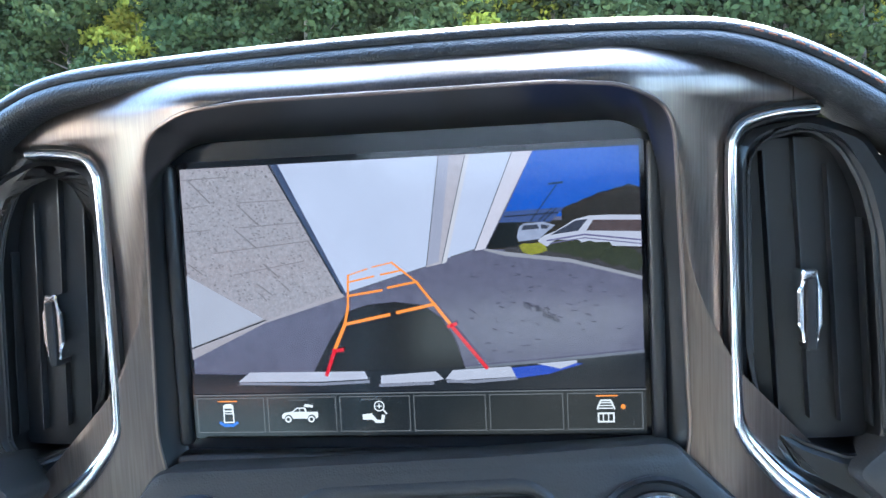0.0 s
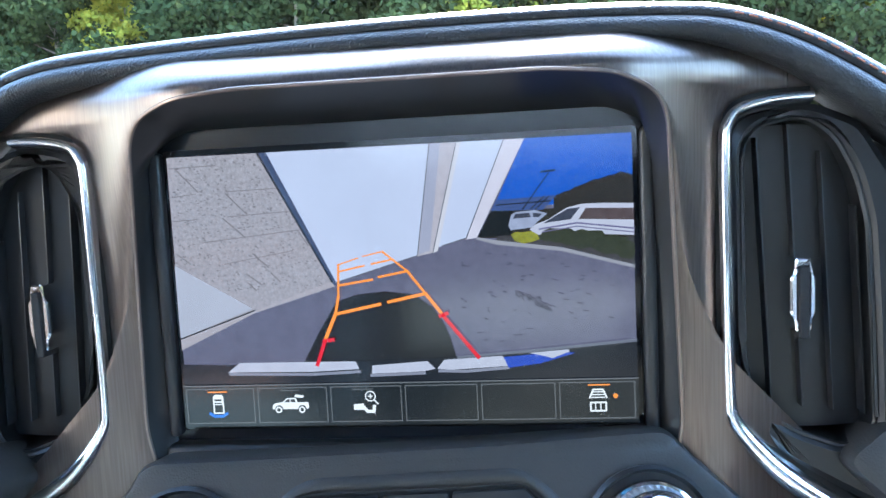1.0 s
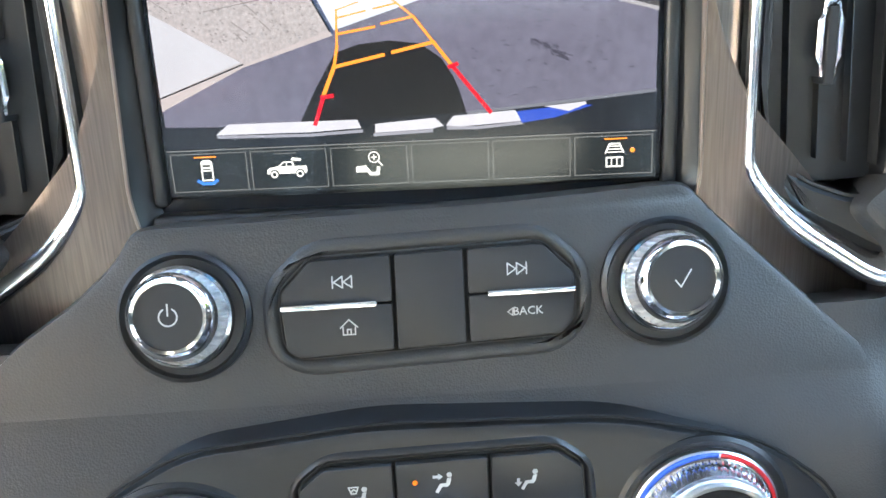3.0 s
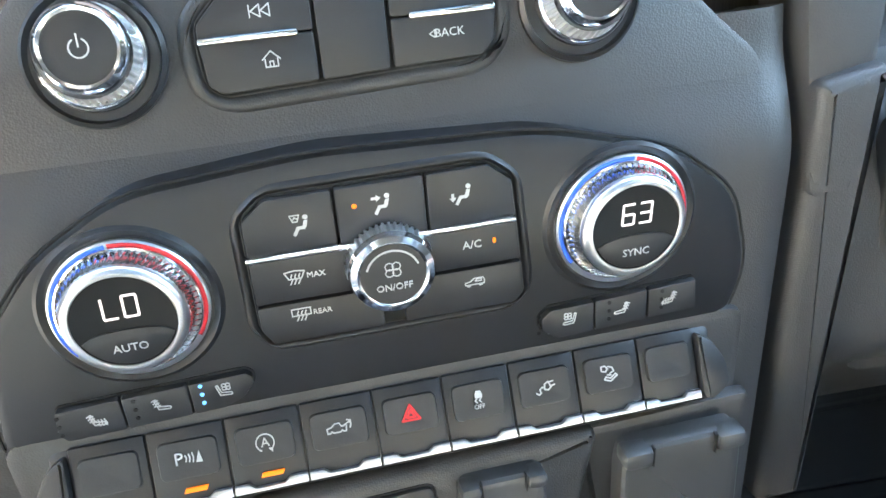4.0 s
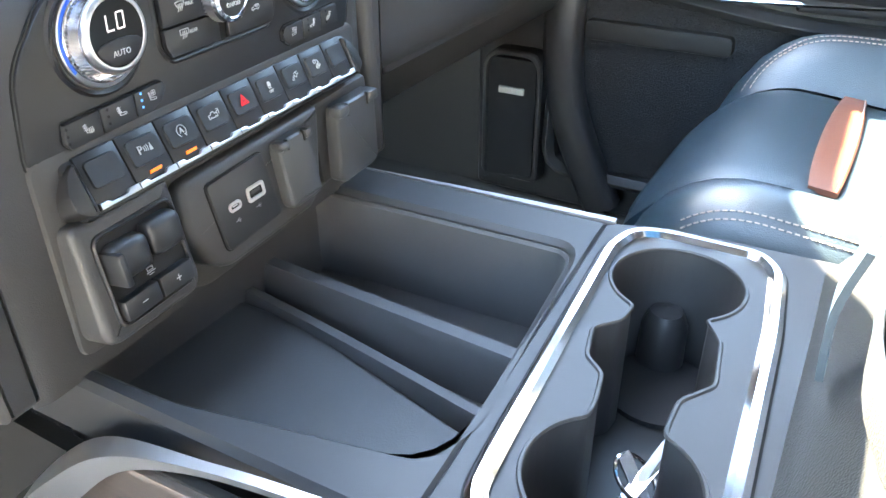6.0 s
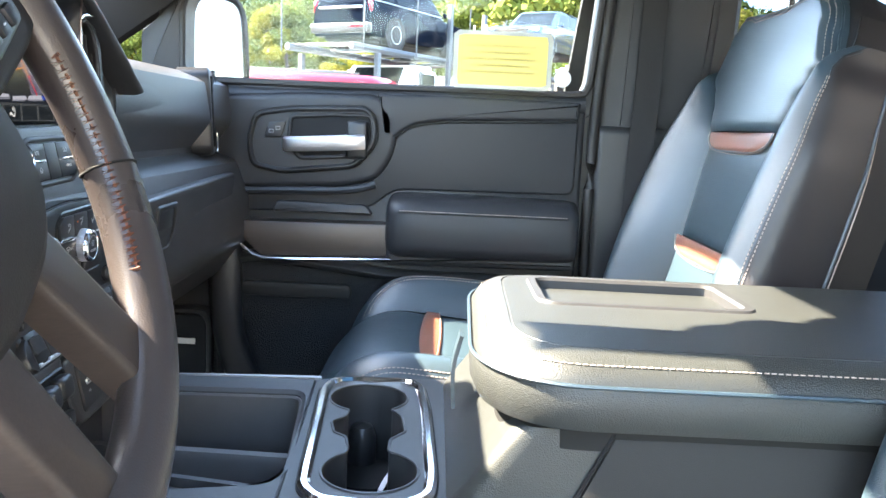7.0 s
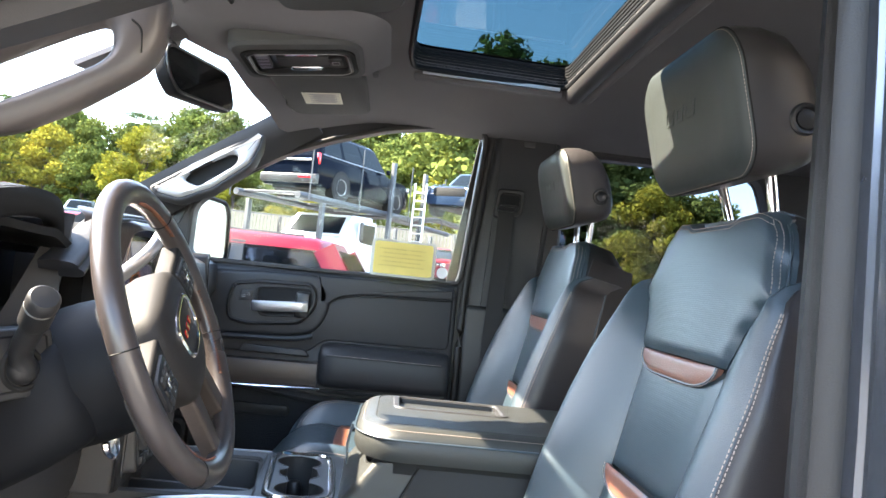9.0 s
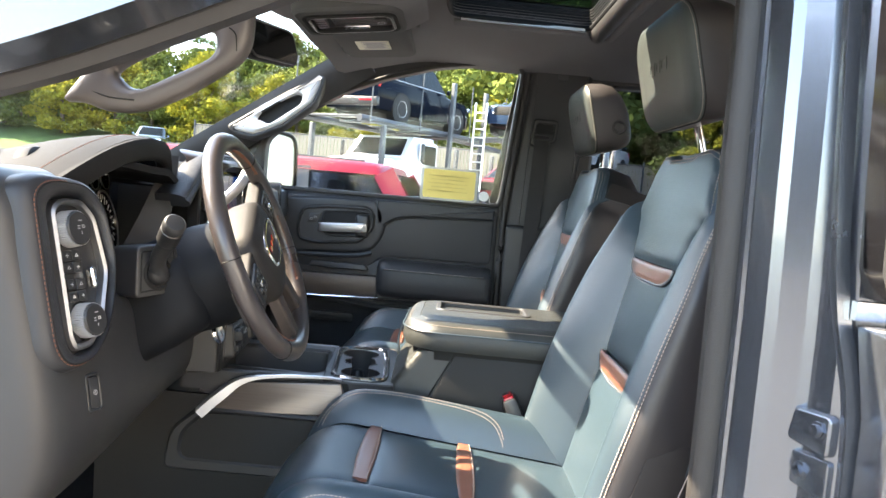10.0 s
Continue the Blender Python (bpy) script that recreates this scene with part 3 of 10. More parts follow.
printed("shown_car_glass", px((794, 164), (794, 155), (812, 158), (806, 165)), D_GLASS, 0.0018)
printed("shown_van", px((786, 190), (798, 180), (826, 170), (863, 148), (894, 141), (940, 141), (1000, 144), (1000, 210), (940, 206), (887, 206), (802, 202)), D_VAN, 0.0018)
printed("shown_van_glass", px((814, 178), (866, 150), (891, 148), (871, 172)), D_GLASS, 0.0020)
printed("shown_van_glass", px((903, 150), (1000, 154), (1000, 178), (888, 172)), lit("shown_warm_glass", (0.075, 0.055, 0.06), 1, 0.4, 250), 0.0020)
bmw = bmesh.new()
flat_line(px((806, 190), (884, 180), (1000, 196)), 0.0006, SC, 0.0022, bm=bmw)
flat_line(px((812, 196), (884, 187), (1000, 204)), 0.0004, SC, 0.0022, bm=bmw)
part("shown_stripe", bmw, lit("shown_dark_stripe", (0.13, 0.12, 0.22), 1), display)
bmw = bmesh.new()
flat_line(px((773, 147), (829, 74)), 0.0004, SC, 0.0017, bm=bmw)
flat_line(px((814, 71), (842, 69)), 0.0007, SC, 0.0017, bm=bmw)
part("shown_lamp_post", bmw, D_DARK, display)
printed("shown_shadow", px((277, 470), (318, 398), (362, 330), (410, 316), (470, 311), (533, 320), (573, 350), (594, 384), (606, 412), (622, 470)), D_SHADE, 0.0013)
bmw = bmesh.new()
for i in range(70):                       # cracked patch and stains in the asphalt
    f = rng_d.uniform(0, 1)
    x, y = 752 + 66 * f + rng_d.uniform(-8, 8), 322 + 36 * f + rng_d.uniform(-7, 7)
    flat_line(px((x, y), (x + rng_d.uniform(2, 9), y + rng_d.uniform(-1, 5))), 0.00018 * rng_d.uniform(1, 3), SC, 0.0012, bm=bmw)
for i in range(60):
    x, y = rng_d.uniform(620, 960), rng_d.uniform(235, 430)
    flat_line(px((x, y), (x + rng_d.uniform(2, 12), y + rng_d.uniform(-1, 4))), 0.00015 * rng_d.uniform(1, 2.5), SC, 0.0012, bm=bmw)
part("shown_cracks", bmw, lit("shown_dark_crack", (0.045, 0.045, 0.07), 1), display)
printed("shown_bumper_shade", px((0, 462), (110, 466), (317, 464), (609, 459), (787, 447), (1000, 430), (1000, 512), (0, 512)), D_DARK, 0.0016)
printed("shown_far_edge", px((620, 457), (790, 445), (1000, 428), (1000, 434), (790, 451), (620, 462)), lit("shown_pale_edge", (0.12, 0.13, 0.17), 1), 0.0018)
for pts_ in (((105, 482), (133, 461), (397, 463), (404, 480), (300, 484), (140, 482)), ((433, 473), (555, 466), (572, 483), (547, 488), (432, 491)), ((576, 483), (592, 464), (717, 458), (733, 480), (607, 486))):
    printed("shown_bumper", px(*pts_), D_VAN, 0.0018)
bmw = bmesh.new()
flat_line(px((110, 486), (300, 490), (405, 486)), 0.0011, SC, 0.0019, bm=bmw)
flat_line(px((430, 495), (548, 492)), 0.0011, SC, 0.0019, bm=bmw)
flat_line(px((580, 488), (640, 490), (730, 484)), 0.0011, SC, 0.0019, bm=bmw)
part("shown_bumper_step", bmw, lit("shown_grey_step", (0.20, 0.21, 0.27), 1), display)
printed("shown_blue_sheen", px((720, 461), (811, 454), (850, 452), (872, 455), (798, 476), (730, 484)), D_BLUE, 0.0019)
printed("shown_glint", px((775, 453), (858, 447), (860, 452), (824, 465), (806, 460)), D_VAN, 0.0020)
for a, b, w in (((333, 412), (359, 357), 8), ((359, 357), (368, 318), 6), ((368, 318), (372, 249), 4.5), ((359, 357), (459, 338), 7), ((477, 334), (559, 318), 7), ((372, 294), (445, 284), 5), ((459, 279), (522, 268), 5), ((372, 264), (429, 253), 3.6), ((445, 250), (490, 242), 3.6), ((372, 249), (416, 236), 2.6), ((426, 233), (470, 224), 2.6), ((470, 224), (522, 268), 4), ((522, 268), (559, 318), 5.5), ((559, 318), (594, 365), 7)):
    part("guide_mark", flat_line(px(a, b), 0.000175 * w, SC, 0.0022), D_ORANGE, display, "orange guide line")
for a, b in (((312, 468), (333, 414)), ((330, 415), (351, 413)), ((594, 365), (667, 459)), ((588, 367), (604, 362))):
    part("guide_mark", flat_line(px(a, b), 0.0014, SC, 0.0026), D_RED, display, "red guide line")
printed("menu_bar", px((0, 510), (1000, 510), (1000, 605), (0, 605)), D_BAR, 0.0024)
part("menu_rule", flat_line(px((0, 511), (1000, 511)), 0.0004, SC, 0.0027), D_LINE, display)
for k in range(6):
    x0 = 6 + 166 * k
    b = flat_line(px((x0, 518), (x0 + 156, 518), (x0 + 156, 596), (x0, 596)), 0.0003, SC, 0.0027, closed=True)
    part("menu_button", b, D_LINE, display)
ic = bmesh.new()
plate(px((67, 535), (72, 531), (86, 531), (91, 535), (91, 553), (67, 553)), 0.0027, 0.003, SC, bm=ic)
flat_line(px((68, 553), (90, 553), (90, 573), (68, 573)), 0.0005, SC, 0.0027, bm=ic, closed=True)
part("menu_icon", ic, D_ICON, display)
ic = plate(px((70, 541), (88, 541), (86, 545), (72, 545)), 0.0030, 0.0032, SC)
plate(px((71, 549), (87, 549), (87, 551.5), (71, 551.5)), 0.0030, 0.0032, SC, bm=ic)
part("menu_icon_window", ic, D_BAR, display)
part("menu_icon", flat_line(px((58, 574), (68, 580), (88, 580), (98, 574)), 0.0011, SC, 0.0027), D_BLU2, display)
part("menu_mark", flat_line(px((56, 525), (100, 525)), 0.0005, SC, 0.0027), D_ORANGE, display)
ic = bmesh.new()
plate(px((204, 566), (204, 557), (209, 553), (227, 550), (238, 541), (258, 541), (261, 551), (286, 551), (287, 563), (284, 566)), 0.0027, 0.003, SC, bm=ic)
plate(px((254, 538), (258, 533), (276, 536), (275, 541), (262, 540)), 0.0027, 0.003, SC, bm=ic)
part("menu_icon", ic, D_ICON, display)
ic = plate(px((231, 550), (239, 543.5), (244, 543.5), (244, 550)), 0.0030, 0.0032, SC)
plate(px((246.5, 550), (246.5, 543.5), (255, 543.5), (257, 550)), 0.0030, 0.0032, SC, bm=ic)
for cx in (219, 272):
    lathe([(0.0016, 0), (0.0016, 0.0002), (0.0001, 0.0002)], 16, off(SC, *px((cx, 566))[0], 0.0030), bm=ic)
part("menu_icon_window", ic, D_BAR, display)
for cx in (219, 272):
    part("menu_icon", flat_line(arc(0.0010, 0, 360, 14, *px((cx, 566.5))[0]), 0.00055, SC, 0.0034), D_ICON, display)
part("menu_mark", flat_line(px((222, 524), (266, 524)), 0.0003, SC, 0.0027), D_LINE, display)
ic = flat_line(arc(0.0019, 0, 360, 14, *px((426, 540))[0]), 0.0004, SC, 0.0027)
flat_line(px((434, 548), (442, 557)), 0.0005, SC, 0.0027, bm=ic)
flat_line(px((421, 540), (431, 540)), 0.0004, SC, 0.0027, bm=ic)
flat_line(px((426, 535), (426, 545)), 0.0004, SC, 0.0027, bm=ic)
plate(px((388, 558), (410, 556), (410, 570), (388, 570)), 0.0027, 0.003, SC, bm=ic)
flat_line(px((410, 564), (418, 574), (432, 574), (434, 562)), 0.0012, SC, 0.0027, bm=ic)
part("menu_icon", ic, D_ICON, display)
part("menu_mark", flat_line(px((388, 524), (432, 524)), 0.0003, SC, 0.0027), D_LINE, display)
ic = flat_line(px((898, 552), (906, 534), (926, 534), (934, 552)), 0.0006, SC, 0.0027)
for yy in (539, 545, 551):
    flat_line(px((902, yy), (930, yy)), 0.0004, SC, 0.0027, bm=ic)
flat_line(px((900, 562), (932, 562), (932, 580), (900, 580)), 0.0006, SC, 0.0027, bm=ic, closed=True)
for xx in (910, 921):
    flat_line(px((xx, 563), (xx, 579)), 0.0004, SC, 0.0027, bm=ic)
part("menu_icon", ic, D_ICON, display)
part("menu_mark", flat_line(px((896, 524), (940, 524)), 0.0005, SC, 0.0027), D_ORANGE, display)
part("menu_lamp", lathe([(0.0009, 0), (0.0009, 0.0003)], 12, off(SC, *px((952, 548))[0], 0.0027)), D_ORANGE, display)

# lower fascia: one black plastic shell behind radio, climate and switch rows
RO = rounded([(-0.142, -0.0075), (-0.122, 0.0055), (-0.1075, 0.018), (-0.100, 0.0300), (-0.060, 0.0305), (0.030, 0.0325), (0.092, 0.0355), (0.099, 0.0270), (0.1085, 0.0180), (0.1255, 0.0020), (0.140, -0.0120), (0.157, -0.0275), (0.162, -0.0420), (0.164, -0.078), (-0.166, -0.078), (-0.164, -0.040), (-0.158, -0.022)], 0.006)
part("radio_fascia", plate(RO, -0.05, -0.004, RA, 0.004), "plastic_soft", stack)
HO = rounded([(-0.150, -0.030), (-0.1425, 0.022), (-0.118, 0.050), (-0.086, 0.068), (-0.022, 0.0735), (0.060, 0.070), (0.112, 0.056), (0.140, 0.034), (0.149, -0.002), (0.140, -0.030)], 0.012)
part("climate_fascia", plate(HO, -0.06, 0.001, HV, 0.005), "climate_black", stack, "black climate panel")
part("climate_edge", tube([HV @ Vector((x, y, -0.0018)) for x, y in grow(HO, 0.0006)], 0.0007, 6, True, up=(0, 1, 0)), "gap", stack)
part("lower_fascia", plate(rounded([(-0.150, -0.140), (-0.150, -0.02), (0.150, -0.02), (0.150, -0.135), (0.060, -0.140), (0.04, -0.15), (-0.05, -0.15), (-0.07, -0.14)], 0.01), -0.06, 0.002, HV, 0.004), "plastic_soft", stack)
for sx in (-1, 1):
    pts = [(sx * 0.152, 0.022), (sx * 0.174, 0.0), (sx * 0.178, -0.09), (sx * 0.20, -0.09), (sx * 0.215, 0.02), (sx * 0.170, 0.036)]
    part("side_cheek", plate(rounded(pts if sx > 0 else pts[::-1], 0.006), -0.09, -0.002, RA, 0.004), "plastic_soft", stack)
    def side_skin(u, v, sx=sx):
        """Runs from the radio panel's plane down into the climate panel's."""
        x, z = sx * 0.1735 * u, 1.248 - 0.25 * v
        y_r = -0.033 + 0.070 * (x - 0.005) + 0.20 * (z - 1.2605) + 0.0062
        y_h = -0.052 + 0.0787 * (x - 0.008) + 0.0016
        k = max(0.0, min(1.0, (1.236 - z) / 0.050))
        k = k * k * (3 - 2 * k)
        edge = max(0.0, (u - 0.93) / 0.07)
        return x, y_r + (y_h - y_r) * k + 0.004 * edge ** 2, z
    part("fascia_side", sheet(side_skin, 24, 40, -0.02 * sx), "plastic_soft", stack, sharp=60)
    pts = [(sx * 0.1748, 0.070), (sx * 0.1748, -0.150), (sx * 0.200, -0.150), (sx * 0.205, 0.075)]
    part("side_cheek", plate(rounded(pts if sx > 0 else pts[::-1], 0.004), -0.12, -0.003, HV, 0.006, 3), "plastic_soft", stack, sharp=60)


def fluted(r0, r1, z0, z1, teeth, m, deep=0.0006, lean=0.0):
    """A knob's skirt with fine teeth."""
    k = teeth * 4
    rs = []
    for s in range(5):
        f = s / 4
        z, r = z0 + (z1 - z0) * f, r0 + (r1 - r0) * f
        ring = []
        for i in range(k):
            a = 2 * math.pi * (i / k) + lean * f
            ring.append(((r + (deep if i % 4 in (1, 2) else -deep)) * math.cos(a), (r + (deep if i % 4 in (1, 2) else -deep)) * math.sin(a), z))
        rs.append(ring)
    return rings_bm(rs, m)


LEAN = Matrix(((1, 0, 0, 0), (0, 1, 0.19, 0), (0, 0, 1, 0), (0, 0, 0, 1)))     # the knobs lean up a little


def turn_knob(m, r, label, tall=0.0155, kind=""):
    """A small chrome knob with a black cap."""
    k = thing("control_knob", label, "knob", "centre stack knobs", at=m.translation)
    m = m @ LEAN
    part("collar", lathe([(r * 1.24, -0.006), (r * 1.24, -0.002), (r * 1.16, -0.0005), (r * 1.10, -0.003)], 48, m), "satin", k)
    part("skirt", lathe([(r * 0.97, -0.003), (r * 0.97, 0.0015), (r * 0.94, 0.003), (r * 0.88, 0.0036), (r * 0.84, 0.0030)], 48, m), "chrome", k)
    part("grip", fluted(r * 0.84, r * 0.78, 0.0028, tall - 0.005, 40, m), "silver", k, "fluted silver grip")
    part("rim", lathe([(r * 0.72, tall - 0.007), (r * 0.80, tall - 0.0050), (r * 0.795, tall - 0.0034), (r * 0.74, tall - 0.0012), (r * 0.66, tall), (r * 0.60, tall - 0.0003), (r * 0.58, tall - 0.0014)], 48, m), "chrome", k, "polished chrome rim")
    part("cap", lathe([(r * 0.585, tall - 0.004), (r * 0.585, tall - 0.0012), (r * 0.4, tall - 0.0007), (0.0002, tall - 0.0006)], 40, m), "button", k, "matt black cap")
    return k


mk = off(RA, -0.0835, -0.001, 0.0)
kn = turn_knob(mk, 0.0185, "chrome rotary power knob with black cap on the radio panel")
b = flat_line(arc(0.0029, 120, 420, 16), 0.0005, mk @ LEAN, 0.0152)
flat_line([(0, 0.0004), (0, 0.0042)], 0.0005, mk @ LEAN, 0.0152, bm=b)
part("power_mark", b, "mark", kn)
mk = off(RA, 0.0835, 0.001, 0.0)
kn = turn_knob(mk, 0.0185, "chrome rotary tuning knob with a tick on its black cap")
part("tick_mark", flat_line([(-0.0026, -0.0003), (-0.0008, -0.0026), (0.0026, 0.0030)], 0.0004, mk @ LEAN, 0.0152), "mark", kn)

# radio buttons
rad = thing("radio_button_panel", "black radio buttons with two thin chrome bars", "buttons", at=RA.translation)
RB = [(-0.0505, -0.004), (-0.0505, 0.005), (-0.040, 0.0155), (0.040, 0.0170), (0.051, 0.006), (0.051, -0.010), (0.046, -0.0155), (-0.045, -0.0185), (-0.0495, -0.015)]
part("panel_gap", plate(rounded(grow(RB, 0.0006), 0.003), -0.004, -0.0032, RA), "gap", rad)
part("panel_lip", rim(rounded(grow(RB, 0.0075), 0.008), rounded(grow(RB, 0.0006), 0.003), -0.008, -0.0024, RA, 80, 0.0022), "plastic_soft", rad, sharp=60)


def cut(poly, x0, x1, y0=-1.0, y1=1.0):
    """The part of a convex outline between two lines each way."""
    def clip(p, ax, lim, keep_less):
        res = []
        for i in range(len(p)):
            a, c = p[i - 1], p[i]
            ia, ic_ = (a[ax] <= lim) == keep_less, (c[ax] <= lim) == keep_less
            if ia != ic_:
                t = (lim - a[ax]) / (c[ax] - a[ax])
                res.append((a[0] + (c[0] - a[0]) * t, a[1] + (c[1] - a[1]) * t))
            if ic_:
                res.append(c)
        return res
    for ax, lim, less in ((0, x0, False), (0, x1, True), (1, y0, False), (1, y1, True)):
        poly = clip(poly, ax, lim, less)
    return poly


for x0, x1, y0, y1 in ((-0.06, -0.0122, -0.0006, 0.05), (-0.06, -0.0122, -0.05, -0.0006), (-0.0112, 0.0130, -0.05, 0.05), (0.0140, 0.06, 0.0004, 0.05), (0.0140, 0.06, -0.05, 0.0004)):
    c = cut(RB, x0, x1, y0, y1)
    part("button", plate(rounded(grow(c, -0.0003), 0.0012, 3), -0.004, -0.001, RA, 0.0006), "button", rad)
for x0, x1 in ((-0.0505, -0.0175), (0.0205, 0.051)):
    part("chrome_bar", rbox(x1 - x0, 0.0022, 0.003, 0.0006, 2, off(RA, (x0 + x1) / 2, -0.0004 if x0 < 0 else 0.0006, -0.0002)), "chrome", rad, "thin chrome bar")


def ico(poly_lines, m, w=0.00045, z=0.0, mat_="mark", parent=None, fills=(), name="symbol"):
    b = bmesh.new()
    for pl in poly_lines:
        flat_line([(x / 1000, y / 1000) for x, y in pl], w, m, z, bm=b)
    for f in fills:
        plate([(x / 1000, y / 1000) for x, y in f], z, z + 0.0002, m, bm=b)
    return part(name, b, mat_, parent)


m = off(RA, -0.029, 0.0075, -0.001)
ico([[(-3.4, -2), (-3.4, 2)], [(0, -2), (-3, 0), (0, 2), (0, -2)], [(3.2, -2), (0.3, 0), (3.2, 2), (3.2, -2)]], m, parent=rad)
m = off(RA, -0.0275, -0.0085, -0.001)
ico([[(-3, 0), (0, 2.8), (3, 0)], [(-2.1, 0.2), (-2.1, -2.4), (2.1, -2.4), (2.1, 0.2)], [(-0.6, -2.2), (-0.6, -0.6), (0.6, -0.6), (0.6, -2.2)]], m, parent=rad)
m = off(RA, 0.031, 0.0085, -0.001)
ico([[(3.4, -2), (3.4, 2)], [(0, -2), (3, 0), (0, 2), (0, -2)], [(-3.2, -2), (-0.3, 0), (-3.2, 2), (-3.2, -2)]], m, parent=rad)
m = off(RA, 0.033, -0.0065, -0.001)
part("lettering", lettering("BACK", 0.00413, off(m, 0.0015)), "mark", rad)
ico([[(-5.6, 0), (-3.8, 1.3), (-3.8, -1.3), (-5.6, 0)]], m, 0.0003, parent=rad)


# climate knobs
SEG_LINE = dict(a=[(-0.0024, 0.0046), (0.0024, 0.0046)], g=[(-0.0022, 0.0), (0.0022, 0.0)], d=[(-0.0024, -0.0046), (0.0024, -0.0046)],
                f=[(-0.0027, 0.0042), (-0.0027, 0.0004)], b=[(0.0027, 0.0042), (0.0027, 0.0004)], e=[(-0.0027, -0.0004), (-0.0027, -0.0042)], c=[(0.0027, -0.0004), (0.0027, -0.0042)])
SEGS = {"L": "fed", "O": "abcdef", "6": "afgedc", "3": "abgcd"}


def climate_knob(x, y, rot, top, bottom, blue_to, label):
    m = off(HV, x, y, 0.0)
    k = thing("temperature_knob", label, "knob", "climate knobs", at=m.translation)
    m = m @ LEAN
    r = 0.0262
    part("collar", lathe([(r * 1.20, -0.004), (r * 1.20, 0.0010), (r * 1.14, 0.0022), (r * 1.06, 0.0012), (r * 1.03, -0.002)], 64, m), "climate_black", k)
    part("ring_bed", lathe([(r * 1.015, -0.002), (r * 1.015, 0.0034), (r * 0.985, 0.0040)], 64, m), "satin_chrome", k)
    for a0, a1, mt, nm in ((blue_to, 215, "blue", "blue_arc"), (-35, blue_to - 2, "red", "red_arc")):
        o = arc(r * 0.985, a0, a1, 24) + arc(r * 0.925, a1, a0, 24)
        part(nm, plate(o, 0.0, 0.0045, m, 0.0005), mt, k, mt + " ring segment")
    part("ring_edge", lathe([(r * 0.925, 0.0), (r * 0.925, 0.0048), (r * 0.90, 0.0052), (r * 0.885, 0.0040)], 56, m), "chrome", k)
    part("grip", fluted(r * 0.885, r * 0.775, 0.0035, 0.0118, 62, m, 0.0005, 0.10), "chrome", k, "fluted chrome grip")
    part("rim", lathe([(r * 0.72, 0.010), (r * 0.775, 0.0112), (r * 0.785, 0.0124), (r * 0.78, 0.0136), (r * 0.745, 0.0150), (r * 0.70, 0.0157), (r * 0.655, 0.0156), (r * 0.64, 0.0150)], 64, m), "satin_chrome", k, "satin chrome rim")
    part("rim_groove", lathe([(r * 0.645, 0.0140), (r * 0.645, 0.01535), (r * 0.628, 0.0152)], 56, m), "gap", k)
    part("cap", lathe([(r * 0.63, 0.011), (r * 0.63, 0.0148), (0.0002, 0.0150)], 48, m), "gloss", k, "gloss black display cap")
    seg = arc(r * 0.615, 202, 338, 20) + [(0.0118, -0.0040), (0.0070, -0.0030), (0.0, -0.0026), (-0.0070, -0.0030), (-0.0118, -0.0040)]
    part("cap_button", plate(seg, 0.0148, 0.0158, m, 0.0004), "button", k)
    for j, ch in enumerate(top):
        dm = off(m, -0.0032 + 0.0066 * j, 0.0058, 0.0152) @ Matrix.Diagonal((0.82, 0.86, 1, 1)) @ Matrix(((1, 0.06, 0, 0), (0, 1, 0, 0), (0, 0, 1, 0), (0, 0, 0, 1)))
        segs = SEGS[ch]
        ico([[(1e3 * x, 1e3 * y) for x, y in SEG_LINE[c]] for c in segs], dm, 0.00095, 0.0, "digits", k, name="digit")
    part("lettering", lettering(bottom, 0.0042, off(m, 0, -0.0098, 0.0158)), "mark", k)
    return k


climate_knob(-0.0905, 0.0275, 0, "LO", "AUTO", 95, "driver temperature knob with chrome rim and blue and red ring")
climate_knob(0.0905, 0.0300, 0, "63", "SYNC", 82, "passenger temperature knob with chrome rim and blue and red ring")

# climate buttons
cl = thing("climate_button_panel", "black climate buttons with a chrome strip across", "buttons", at=HV.translation)
CB = [(-0.0490, 0.010), (-0.0485, 0.054), (-0.0400, 0.0610), (0.0385, 0.0618), (0.0470, 0.055), (0.0508, 0.008), (0.0470, 0.0035), (-0.0450, 0.0035)]
part("panel_gap", plate(rounded(grow(CB, 0.0005), 0.002), 0.001, 0.0014, HV), "gap", cl)
part("panel_lip", rim(rounded(grow(CB, 0.0050), 0.006), rounded(grow(CB, 0.0005), 0.002), -0.001, 0.0024, HV, 80, 0.0018), "climate_black", cl, sharp=60)
for x0, x1, y0, y1 in ((-0.06, -0.0170, 0.0405, 0.08), (-0.0162, 0.0152, 0.0405, 0.08), (0.0160, 0.06, 0.0405, 0.08), (-0.06, -0.0085, 0.0208, 0.0390), (-0.06, -0.0040, 0.0, 0.0200), (0.0060, 0.06, 0.0222, 0.0390), (0.0040, 0.06, 0.0, 0.0214)):
    c = cut(CB, x0, x1, y0, y1)
    part("button", plate(rounded(grow(c, -0.0002), 0.0010, 3), 0.001, 0.0042, HV, 0.0006), "button", cl)
for x0, x1 in ((-0.0495, -0.004), (0.004, 0.0480)):
    part("chrome_strip", rbox(x1 - x0, 0.0024, 0.0045, 0.0007, 2, off(HV, (x0 + x1) / 2, 0.0397, 0.0038)), "chrome", cl, "thin chrome strip")
fan = off(HV, 0.0, 0.0300, 0.002)
fk = thing("fan_knob", "round chrome fan knob with a black cap marked ON/OFF", "knob", at=fan.translation)
part("grip", fluted(0.0158, 0.0150, 0.0, 0.0085, 44, fan, 0.0005), "satin_chrome", fk, "fluted chrome grip")
